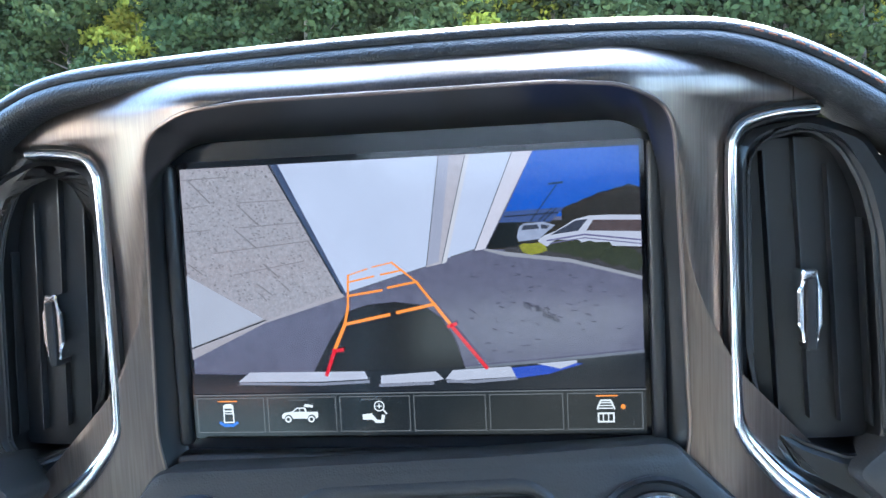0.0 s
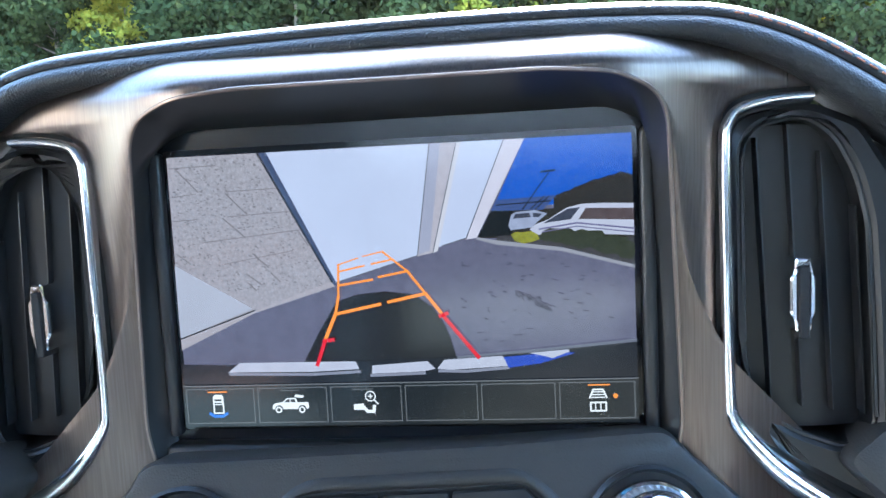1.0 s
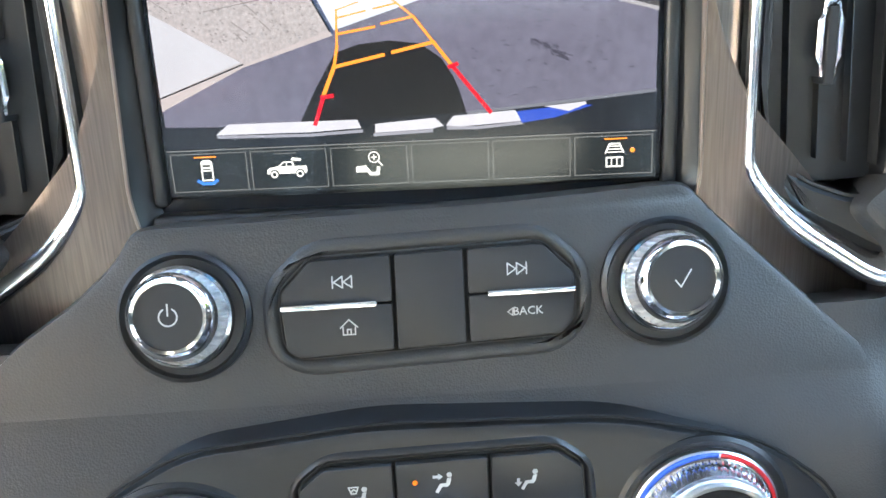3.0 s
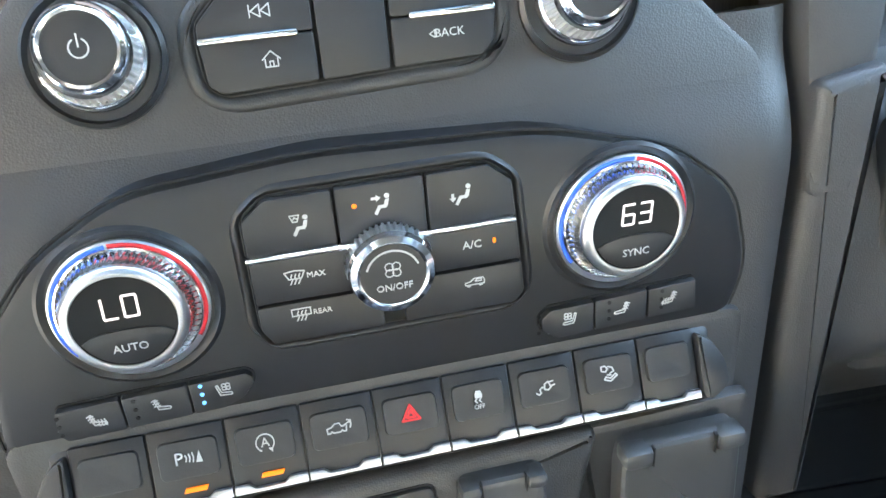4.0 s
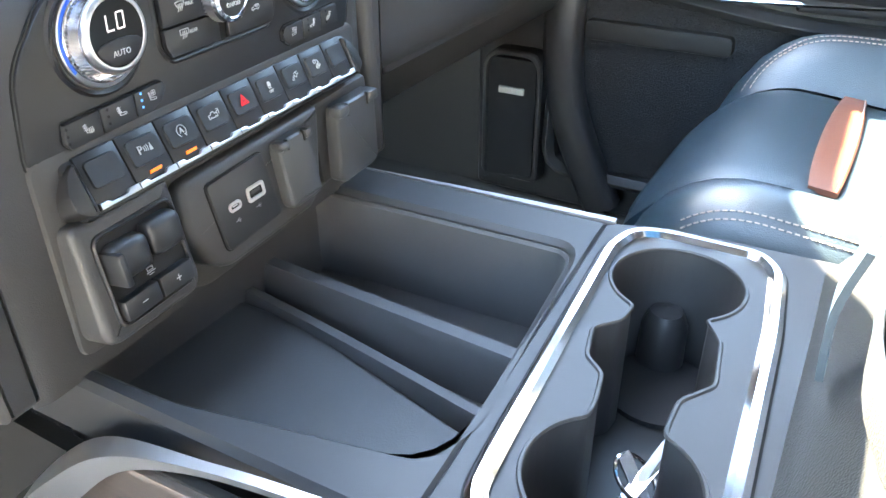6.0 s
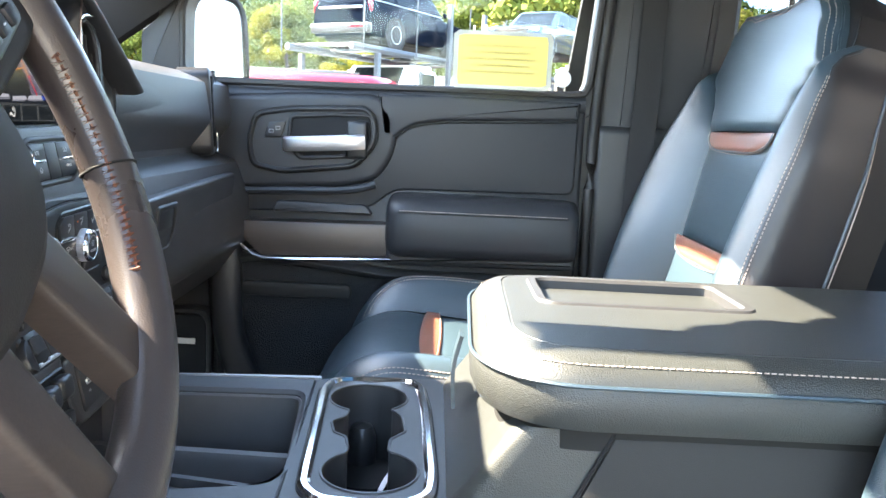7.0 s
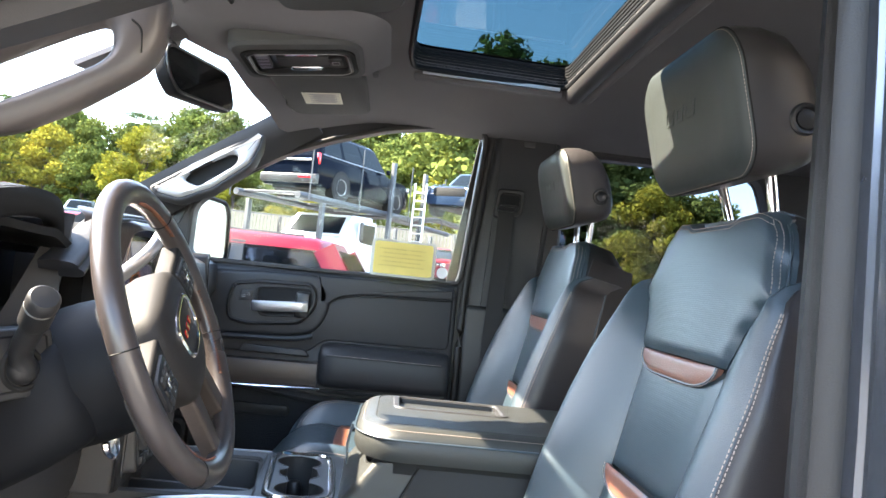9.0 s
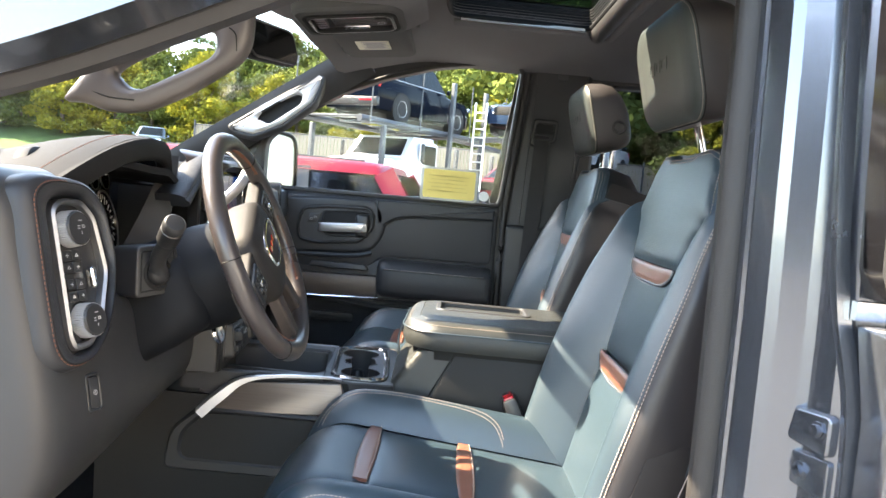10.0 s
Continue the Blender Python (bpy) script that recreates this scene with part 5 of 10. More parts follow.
TOPZ = [(-0.86, 1.376), (-0.66, 1.386), (-0.50, 1.415), (-0.30, 1.405), (-0.22, 1.382), (-0.165, 1.404), (-0.12, 1.4215), (0.0, 1.4255), (0.122, 1.4205), (0.172, 1.393), (0.24, 1.358), (0.80, 1.370)]
TOPY = [(-0.86, 0.055), (-0.64, 0.050), (-0.23, 0.02), (-0.17, 0.012), (0.17, 0.012), (0.25, 0.04), (0.80, 0.06)]


def dash_top(u, v):
    x = -0.86 + 1.66 * u
    y0, z0 = lerp_table(TOPY, x), lerp_table(TOPZ, x)
    y = y0 + (0.60 - y0) * v
    zb = 1.385 + 0.03 * (1 - (x / 0.85) ** 2)
    return x, y, z0 + (zb - z0) * v ** 0.8


part("top_pad", sheet(dash_top, 110, 16, 0.012), "dash_top", dash)
# rolled brow over the display, in two leather rolls with a seam between
def brow(pts, h):
    """A line over the display, h metres towards the seats from the stack's face."""
    return smooth_path([(0.05 + (x - 0.05) * 1.03, -0.003 - h, 1.396 + (z - 1.396) * 1.03) for x, z in pts], 12)


BROW = [(-0.268, 1.352), (-0.205, 1.3905), (-0.172, 1.4135), (-0.152, 1.4250), (-0.134, 1.4325), (-0.110, 1.4360), (-0.060, 1.4385), (0.0, 1.4400), (0.060, 1.4400), (0.098, 1.4385), (0.118, 1.4360), (0.138, 1.4290), (0.158, 1.4180), (0.180, 1.4030), (0.215, 1.3790), (0.264, 1.3440)]
bp = brow(BROW, 0.0040)
flare = [1.0 + 0.45 * max(0.0, abs(p.x) - 0.11) / 0.10 for p in bp]
part("brow_roll", sweep(bp, [(0.0008, 0.0004), (-0.0008, 0.0014), (-0.0024, 0.0004), (-0.0040, -0.0022), (-0.0050, -0.0060), (-0.0056, -0.0110), (-0.0058, -0.0200), (-0.0040, -0.0320), (0.004, -0.0320), (0.004, -0.004)], up=(0, -1, 0), scales=flare), "roll", dash, sharp=70)
part("brow_lip", sweep(bp, [(0.0006, -0.0006), (0.0007, 0.0012), (0.0016, 0.0034), (0.0034, 0.0052), (0.0056, 0.0058), (0.0076, 0.0048), (0.0090, 0.0024), (0.0096, -0.0010), (0.0098, -0.0160), (0.002, -0.0160)], up=(0, -1, 0), scales=flare), "roll", dash, sharp=70)
part("brow_seam", sweep(bp, [(0.0003, 0.0004), (0.0003, 0.0012), (0.0012, 0.0012), (0.0012, 0.0002)], up=(0, -1, 0)), "gap", dash)
stitches([(p.x + 0.0010, p.y - 0.0019, p.z + 0.0014) for p in bp[120:]], dash, "threadr", 0.0046, 0.0030, 0.00028)


def dash_face(u, v):
    """The passenger's side of the dashboard, from the top edge to the knee bolster."""
    x = 0.19 + 0.62 * u
    prof = [(0.060, 1.375), (0.020, 1.36), (0.012, 1.30), (0.045, 1.255), (0.045, 1.235), (0.000, 1.215), (-0.020, 1.16), (-0.022, 1.08), (0.03, 1.01), (0.16, 0.95)]
    i = min(len(prof) - 2, int(v * (len(prof) - 1)))
    t = v * (len(prof) - 1) - i
    y, z = (prof[i][0] * (1 - t) + prof[i + 1][0] * t, prof[i][1] * (1 - t) + prof[i + 1][1] * t)
    return x, y + 0.02 * u + 0.01 * (1 - u), z


part("passenger_face", sheet(dash_face, 20, 54, 0.01), "plastic_soft", dash)
part("passenger_insert", sheet(lambda u, v: (0.25 + 0.40 * u, 0.022 - 0.004 * math.sin(math.pi * v) + 0.015 * u, 1.345 - 0.052 * v), 12, 8, 0.006), "leather_dash", dash)
glove = thing("glove_box", "closed black glove box with a moulded latch", "glove box", at=(0.45, -0.02, 1.12))
part("door", plate(rounded([(0.235, 1.062), (0.225, 1.205), (0.70, 1.215), (0.69, 1.062)], 0.012), 0.0, 0.014, axes((0, 0.100, 0), (1, 0.03, 0), (0, -0.1, 1)), 0.005, 3), "plastic_soft", glove)
gm = axes((0.325, -0.020, 1.165), (1, 0.03, 0), (0, -0.1, 1))
part("latch", rim(rounded([(-0.035, -0.045), (-0.042, 0.022), (0.042, 0.022), (0.040, -0.020), (0.02, -0.045)], 0.008), rounded([(-0.028, -0.038), (-0.034, 0.015), (0.034, 0.015), (0.032, -0.016), (0.015, -0.038)], 0.008), -0.010, 0.004, gm, 50, 0.002), "satin", glove)
part("latch_key", rbox(0.055, 0.028, 0.008, 0.003, 2, off(gm, 0, 0.0, -0.002)), "button", glove)

pv = thing("passenger_vent", "slim black air vent with chrome edge at the dashboard end", "air vent", at=(0.70, 0.05, 1.31))
vm = axes((0.705, 0.036, 1.315), (1, 0.25, 0), (0, 0.05, 1))
part("body", plate(rrect(0.10, 0.155, 0.02), -0.05, 0.006, vm, 0.006, 3), "satin", pv)
part("chrome_edge", tube([vm @ Vector((p.x, p.y, 0.008)) for p in smooth_path([(0.030, 0.074, 0), (0.046, 0.055, 0), (0.049, 0.0, 0), (0.046, -0.055, 0), (0.034, -0.075, 0)], 6)], 0.0035, 8), "chrome", pv, "polished chrome edge")
for i in range(6):
    part("vane", rbox(0.004, 0.125, 0.006, 0.001, 1, off(vm, -0.034 + 0.0125 * i, 0, 0.006)), "gap", pv)

# driver's side: instrument hood, cluster, knee panel
hood = thing("instrument_cluster", "instrument cluster with round gauges under a leather hood", "instruments", at=(-0.42, 0.0, 1.36))


def hood_top(u, v):
    """The hood's skin: high in the middle, falling away to the cab's side, with a quick drop at its inner end."""
    x = -0.69 + 0.478 * u
    z = 1.463 - (0.62 if x < -0.33 else 0.9) * (x + 0.33) ** 2 - 0.030 * u ** 30
    y = 0.018 + 0.012 * abs(2 * u - 1) ** 2.5 + 0.022 * u + 0.24 * v
    return x, y, z - 0.052 * v ** 1.6 - 0.006 * (1 - v) ** 8


part("hood_cover", sheet(hood_top, 44, 12, 0.014), "dash_top", hood, "stitched black leather hood")
stitches([Vector(hood_top(u / 40, 0.14)) + Vector((0, 0, 0.0006)) for u in range(41)], hood, "threadr", 0.005, 0.0032, 0.0005)
lip_path = [Vector(hood_top(u / 40, 0.0)) + Vector((0, 0.004, -0.018)) for u in range(41)]
part("hood_lip", sweep([p + Vector((0, 0, 0.002)) for p in lip_path], [(-0.006, -0.022), (-0.013, -0.016), (-0.0165, -0.006), (-0.0155, 0.004), (-0.011, 0.0115), (-0.003, 0.0150), (0.010, 0.0150), (0.016, -0.016), (0.004, -0.024)], up=(0, 0, 1)), "dash_top", hood, "padded leather front edge", sharp=70)
part("hood_liner", sheet(lambda u, v: tuple(Vector(hood_top(0.02 + 0.95 * u, 0.0)) + Vector((0, 0.012 + 0.10 * v, -0.026 - 0.020 * v))), 30, 6, 0.004), "gloss", hood)
cm = axes((-0.435, 0.118, 1.325), (1, 0.15, 0), (0, 0.25, 1))
part("binnacle", plate(rounded([(-0.20, -0.095), (-0.205, 0.06), (-0.15, 0.10), (0.15, 0.10), (0.205, 0.06), (0.20, -0.095)], 0.02), -0.02, 0.0, cm, 0.003), "lower_trim", hood)
part("binnacle_side", sheet(lambda u, v: (-0.236 + 0.018 * v - 0.030 * u * (1 - v), 0.040 + (0.085 - 0.062 * v ** 0.8) * u - 0.012 * v, 1.225 + 0.205 * v), 10, 10, 0.006), "plastic", hood)


def gauge(x, y, r, a0, a1, n):
    m = off(cm, x, y, 0.001)
    g = part("gauge", lathe([(r, 0), (r, 0.004), (r * 0.94, 0.006), (r * 0.90, 0.002), (0.0003, 0.002)], 40, m), "gloss", hood)
    b = bmesh.new()
    for i in range(n + 1):
        a = radians(a0 + (a1 - a0) * i / n)
        r0 = r * (0.62 if i % 2 == 0 else 0.74)
        flat_line([(r0 * math.cos(a), r0 * math.sin(a)), (r * 0.86 * math.cos(a), r * 0.86 * math.sin(a))], r * 0.045, m, 0.0023, bm=b)
    part("scale", b, "plain_white", g)
    a = radians(a0 - 8)
    part("needle", flat_line([(0, 0), (r * 0.74 * math.cos(a), r * 0.74 * math.sin(a))], r * 0.035, m, 0.003), "red", g)
    part("gauge_ring", lathe([(r * 0.98, 0.004), (r * 1.0, 0.0075), (r * 0.93, 0.006)], 40, m, cap=False), "satin_chrome", g)


gauge(-0.098, -0.030, 0.058, 225, -45, 20)
gauge(0.128, -0.030, 0.060, 225, -45, 20)
for gx in (-0.126, -0.064, 0.096, 0.162):
    gauge(gx, 0.056, 0.026, 200, -20, 8)
part("info_screen", plate(rrect(0.085, 0.10, 0.006), 0.001, 0.003, off(cm, 0, 0.0)), "gloss", hood)


# lower dash on the driver's side
def column_at(prof, v):
    """A point on a profile of (y, z) points, smoothed."""
    x = v * (len(prof) - 1)
    i = min(len(prof) - 2, int(x))
    t = x - i
    a, b, c, d = (Vector(prof[max(0, min(len(prof) - 1, i + o))]) for o in (-1, 0, 1, 2))
    return 0.5 * (2 * b + (c - a) * t + (2 * a - 5 * b + 4 * c - d) * t * t + (3 * b - a - 3 * c + d) * t ** 3)


KNEE = [(0.090, 1.381), (0.055, 1.382), (0.022, 1.376), (-0.002, 1.345), (-0.014, 1.300), (-0.036, 1.220), (-0.056, 1.140), (-0.064, 1.070), (-0.050, 1.005), (0.000, 0.975), (0.14, 0.955), (0.30, 0.94)]
PLAN = [(-0.868, 0.34), (-0.872, 0.20), (-0.872, 0.08), (-0.866, 0.022), (-0.850, 0.002), (-0.815, -0.004), (-0.74, 0.000), (-0.66, 0.008), (-0.52, 0.022), (-0.34, 0.04), (-0.15, 0.05)]


def knee(u, v):
    """The lower dashboard, wrapped from the cab's side round to the driver's knees."""
    p = column_at(PLAN, u)
    q = column_at(KNEE, v)
    deep = max(0.0, min(1.0, (0.34 - p.y) / 0.34))
    z = q.y
    k = max(0.0, min(1.0, (p.x + 0.70) / 0.035))
    k = k * k * (3 - 2 * k)
    if z > 1.19:
        z = 1.19 + (z - 1.19) * (1 - 0.80 * k)
    return p.x, p.y + q.x * deep, z


part("knee_panel", sheet(knee, 70, 40, 0.01), "plastic", dash)
part("end_panel", sheet(lambda u, v: (-0.868 + 0.004 * u, 0.36 - 0.36 * u * (0.75 + 0.25 * math.cos(1.2 * v)), 1.00 - 0.36 * v), 14, 16, 0.012), "plastic", dash)
part("end_cap_seam", tube([Vector(knee(0.535 - 0.10 * max(0, t - 0.35) ** 1.5, 0.44 + 0.22 * t)) + Vector((0, -0.0006, 0)) for t in [i / 16 for i in range(17)]], 0.0014, 5), "gap", dash)
# light control pod in its leather-wrapped surround
pod = thing("light_control_panel", "light switch panel with ribbed silver knobs in a leather-wrapped frame", "controls", at=(-0.77, -0.03, 1.25))
pm = axes((-0.79, -0.045, 1.268), (0.14, -0.030, 0.0), (0, 0.24, 1))
PO = rounded([(-0.066, 0.112), (-0.033, 0.125), (0.046, 0.117), (0.078, 0.096), (0.086, 0.026), (0.062, -0.048), (0.036, -0.092), (-0.006, -0.119), (-0.052, -0.122), (-0.076, -0.098), (-0.074, -0.006)], 0.018)
CF = rounded([(-0.014, 0.080), (0.006, 0.092), (0.044, 0.090), (0.064, 0.068), (0.072, -0.005), (0.046, -0.066), (0.018, -0.096), (-0.015, -0.098), (-0.021, -0.08)], 0.010)
so, si = resample(spin_start(PO, 0.7), 90), resample(spin_start(grow(CF, 0.003), 0.7), 90)
srings = []
for k, z in ((0.0, -0.10), (0.0, -0.012), (0.06, 0.002), (0.20, 0.011), (0.45, 0.014), (0.72, 0.012), (0.90, 0.004), (1.0, -0.012), (1.0, -0.03)):
    srings.append([(a[0] + (b[0] - a[0]) * k, a[1] + (b[1] - a[1]) * k, z) for a, b in zip(so, si)])
part("leather_surround", rings_bm(srings, pm, False, False), "leather_door", pod, sharp=60)
part("surround_seam", tube([pm @ Vector((a[0] + (b[0] - a[0]) * 0.42, a[1] + (b[1] - a[1]) * 0.42, 0.0138)) for a, b in zip(so, si)], 0.0010, 5, True), "gap", pod)
stitches([pm @ Vector((a[0] + (b[0] - a[0]) * 0.36, a[1] + (b[1] - a[1]) * 0.36, 0.0136)) for a, b in list(zip(so, si))[12:66]], pod, "lace", 0.006, 0.004, 0.0008)
part("chrome_frame", rim(CF, grow(CF, -0.007), -0.02, 0.008, pm, 90, 0.003), "dull_silver", pod, "satin chrome frame")
part("backplate", plate(grow(CF, -0.006), -0.02, -0.004, pm), "satin", pod)
for ky, kr in ((0.053, 0.023), (-0.063, 0.022)):
    m = off(pm, 0.016, ky, -0.002)
    kn = part("knob", fluted(kr, kr * 0.95, 0, 0.018, 46, m, 0.0005), "silver", pod, "ribbed silver knob")
    part("cap", lathe([(kr * 0.97, 0.017), (kr * 0.86, 0.0205), (kr * 0.55, 0.0212), (0.0003, 0.0212)], 40, m), "button", kn)
    ico([[(-6, 2), (-2, 2)], [(-6, -1), (-2, -1)], [(2, 3), (6, 3), (6, 0), (2, 0), (2, 3)], [(0, -8), (0, -5)], [(-3, 9), (3, 9)]], off(m, 0, 0, 0.0216), 0.0009, parent=kn)
for j in range(4):
    for i in range(2):
        ky = part("key", rbox(0.0152, 0.0135, 0.008, 0.0015, 2, off(pm, 0.000 + 0.0165 * i, 0.020 - 0.0150 * j - (0.006 if j > 1 else 0), 0.001)), "button", pod)
        ico([[(-2.6, -1.6), (2.6, -1.6), (0, 2.0), (-2.6, -1.6)]] if (i + j) % 2 else [[(-2.6, 0), (2.6, 0)], [(0, 2), (0, -2)]], off(pm, 0.000 + 0.0165 * i, 0.020 - 0.0150 * j - (0.006 if j > 1 else 0), 0.0052), 0.0007, parent=ky)
part("thumbwheel", rbox(0.009, 0.028, 0.012, 0.004, 3, off(pm, 0.042, -0.010, 0.002)), "chrome", pod)
part("small_vent_grille", rbox(0.12, 0.06, 0.012, 0.004, 2, axes((-0.80, 0.055, 1.369), (1, 0, 0.03), (0, 1, 0.05))), "satin", dash)
for i in range(7):
    part("grille_bar", rbox(0.006, 0.05, 0.004, 0.001, 1, axes((-0.845 + 0.015 * i, 0.055, 1.3755), (1, 0, 0.03), (0, 1, 0.05))), "gap", dash)
# brake release switch on the end panel
sm_ = axes((-0.764, -0.074, 1.113), (0.14, -0.040, 0), (0, 0.18, 1))
part("park_brake_frame", rim(rrect(0.026, 0.05, 0.005), rrect(0.019, 0.043, 0.004), -0.01, 0.004, sm_, 40, 0.001), "satin", dash)
pbk = part("park_brake_key", rbox(0.018, 0.042, 0.01, 0.003, 2, sm_), "button", dash)
ico([[(3 * math.cos(a), 3 * math.sin(a)) for a in [2 * math.pi * i / 12 for i in range(13)]], [(0, -1.5), (0, 1.5)]], off(sm_, 0, 0, 0.0052), 0.0008, parent=pbk)

# ---- steering wheel ----
WC = Vector((-0.454, -0.200, 1.291))
WAX = Vector((0, -math.cos(radians(23)), math.sin(radians(23))))     # towards the driver
WM = axes(WC, (1, 0, 0), WAX.cross(Vector((1, 0, 0)))) @ Matrix.Rotation(radians(30), 4, "Z")    # turned to the left
wheel = thing("steering_wheel", "black leather steering wheel with rust stitching and chrome-ringed badge", "steering wheel", at=WC)
R0 = 0.182
sec = [(0.0165 * math.cos(a) * (1.0), 0.0150 * math.sin(a)) for a in [2 * math.pi * i / 16 for i in range(16)]]
part("rim", sweep([WM @ Vector((R0 * math.cos(a), R0 * 0.985 * math.sin(a), 0)) for a in [2 * math.pi * i / 72 for i in range(72)]], sec, True, up=WAX), "leather_wheel", wheel)
for a0, a1 in ((-166, -122), (-58, -14), (20, 60), (120, 160)):
    pts = [WM @ Vector(((R0 - 0.0150) * math.cos(radians(a)), (R0 - 0.0150) * 0.985 * math.sin(radians(a)), 0.006)) for a in [a0 + (a1 - a0) * i / 30 for i in range(31)]]
    zig = []
    for i in range(61):
        a = radians(a0 + (a1 - a0) * i / 60)
        t = radians(180 + (34 if i % 2 else -20))
        rr = R0 + 0.0170 * math.cos(t)
        zig.append(WM @ Vector((rr * math.cos(a), rr * 0.985 * math.sin(a), 0.0156 * math.sin(t) + 0.004)))
    part("lacing", tube(zig, 0.0011, 5), "lace", wheel, "brown crossed lacing")
    stitches([p + WAX * 0.001 for p in pts], wheel, "lace", 0.0046, 0.0034, 0.0009)
for a in (28, 152, 216, 324):
    part("rim_seam", sweep([WM @ Vector((R0 * math.cos(radians(a)) + 0.0168 * math.cos(t) * math.cos(radians(a)), R0 * 0.985 * math.sin(radians(a)) + 0.0168 * math.cos(t) * math.sin(radians(a)), 0.0153 * math.sin(t))) for t in [2 * math.pi * i / 20 for i in range(20)]], circle(0.0009, 5), True), "gap", wheel)
hubp = rounded([(-0.075, -0.062), (-0.090, 0.015), (-0.066, 0.060), (0.066, 0.060), (0.090, 0.015), (0.075, -0.062), (0.04, -0.085), (-0.04, -0.085)], 0.03, 6)
hb = rings_bm([[(x * k, y * k, z) for x, y in hubp] for k, z in ((0.94, -0.045), (1.0, -0.03), (1.0, -0.002), (0.96, 0.008), (0.86, 0.014), (0.60, 0.018), (0.25, 0.0195))], WM)
part("airbag_cover", hb, "hub_skin", wheel)
for sx in (-1, 1):
    sp = [(sx * 0.070, 0.040), (sx * 0.180, 0.036), (sx * 0.188, -0.020), (sx * 0.150, -0.028), (sx * 0.075, -0.030)]
    part("spoke", plate(rounded(sp if sx > 0 else sp[::-1], 0.01), -0.018, 0.006, WM, 0.005, 3), "hub_skin", wheel)
    cp = [(sx * 0.092, 0.030), (sx * 0.150, 0.028), (sx * 0.152, -0.014), (sx * 0.098, -0.018)]
    keys = part("control_pad", plate(rounded(cp if sx > 0 else cp[::-1], 0.008), 0.0, 0.010, WM, 0.002), "satin", wheel)
    for ix in range(3):
        for iy in range(3):
            part("key", rbox(0.011, 0.010, 0.004, 0.0015, 2, off(WM, sx * (0.106 + 0.015 * ix), 0.018 - 0.0125 * iy, 0.011)), "button" if (ix, iy) != (1, 1) else "chrome", keys)
            if (ix + iy) % 2 == 1:
                ico([[(-1.2, 0), (1.2, 0)]], off(WM, sx * (0.106 + 0.015 * ix), 0.018 - 0.0125 * iy, 0.0131), 0.0008, parent=keys)
for sx in (-1, 1):
    sp = [(sx * 0.018, -0.07), (sx * 0.052, -0.065), (sx * 0.064, -0.172), (sx * 0.030, -0.180)]
    part("lower_spoke", plate(rounded(sp[::-1] if sx > 0 else sp, 0.008), -0.016, 0.004, WM, 0.005, 3), "bronze_door", wheel, "bronze-tinted lower spoke")
bo = rounded([(-0.050, 0.020), (-0.030, 0.032), (0.030, 0.032), (0.050, 0.020), (0.042, -0.020), (0.022, -0.034), (-0.022, -0.034), (-0.042, -0.020)], 0.012)
badge = part("badge", rim(bo, grow(bo, -0.006), 0.010, 0.0225, WM, 60, 0.002), "chrome", wheel, "polished chrome badge ring")
part("badge_plate", plate(grow(bo, -0.005), 0.012, 0.0185, WM), "satin", badge)
for x0 in (-0.024, 0.0, 0.024):
    part("badge_block", rbox(0.013, 0.012, 0.004, 0.002, 1, off(WM, x0 * 0.72, 0, 0.0185)), "red_badge", badge, "plain red badge block")
CX = WC - WAX * 0.10
part("column_collar", lathe([(0.082, -0.14), (0.086, -0.06), (0.087, -0.02), (0.082, 0.030), (0.062, 0.055)], 40, axes(WC - WAX * 0.07 + Vector((0, 0, -0.022)), (1, 0, 0), WAX.cross(Vector((1, 0, 0))))), "column_black", wheel)
shroud = thing("column_shroud", "black plastic steering column shroud with ignition and stalk", "column", at=CX)
sh = []
for d, w, h, dz in ((-0.24, 0.104, 0.110, -0.05), (-0.12, 0.103, 0.108, -0.045), (-0.05, 0.100, 0.100, -0.040), (0.0, 0.098, 0.088, -0.035), (0.02, 0.080, 0.075, -0.03)):
    mm = axes(WC - WAX * (0.10 - d) + Vector((0, 0, dz)), (1, 0, 0), WAX.cross(Vector((1, 0, 0))))
    sh.append([mm @ Vector((x, y, 0)) for x, y in rrect(w * 2, h * 1.5, 0.045, 7)])
part("shroud", rings_bm(sh), "column_black", shroud, sharp=60)
bm0 = axes((-0.560, -0.066, 1.252), (0.84, -0.54, 0), (0, 0.12, 1))
BT = rounded([(-0.040, -0.044), (-0.032, 0.034), (0.038, 0.038), (0.046, -0.036)], 0.010)
part("stalk_boot", plate(BT, -0.06, 0.006, bm0, 0.003, 3), "plastic", shroud)
part("boot_recess", rim(grow(BT, -0.007), grow(BT, -0.0095), 0.0, 0.0072, bm0, 40, 0.0006), "gap", shroud)
part("boot_socket", lathe([(0.026, 0.0), (0.026, 0.007), (0.023, 0.0095), (0.020, 0.0085), (0.018, 0.004), (0.0004, 0.004)], 32, off(bm0, 0.002, -0.008, 0.0)), "gap", shroud)
part("boot_ball", lathe([(0.0185, 0.002), (0.0180, 0.008), (0.0145, 0.015), (0.008, 0.019), (0.0004, 0.020)], 28, off(bm0, 0.002, -0.008, 0.0)), "satin", shroud)
part("stalk", sweep(smooth_path([bm0 @ Vector((0.004, -0.010, 0.004)), (-0.580, -0.078, 1.268), (-0.603, -0.094, 1.289), (-0.626, -0.109, 1.310)], 6), circle(0.0122, 16), scales=[1.35 - 0.35 * min(1, i / 4) for i in range(19)]), "plastic", shroud)
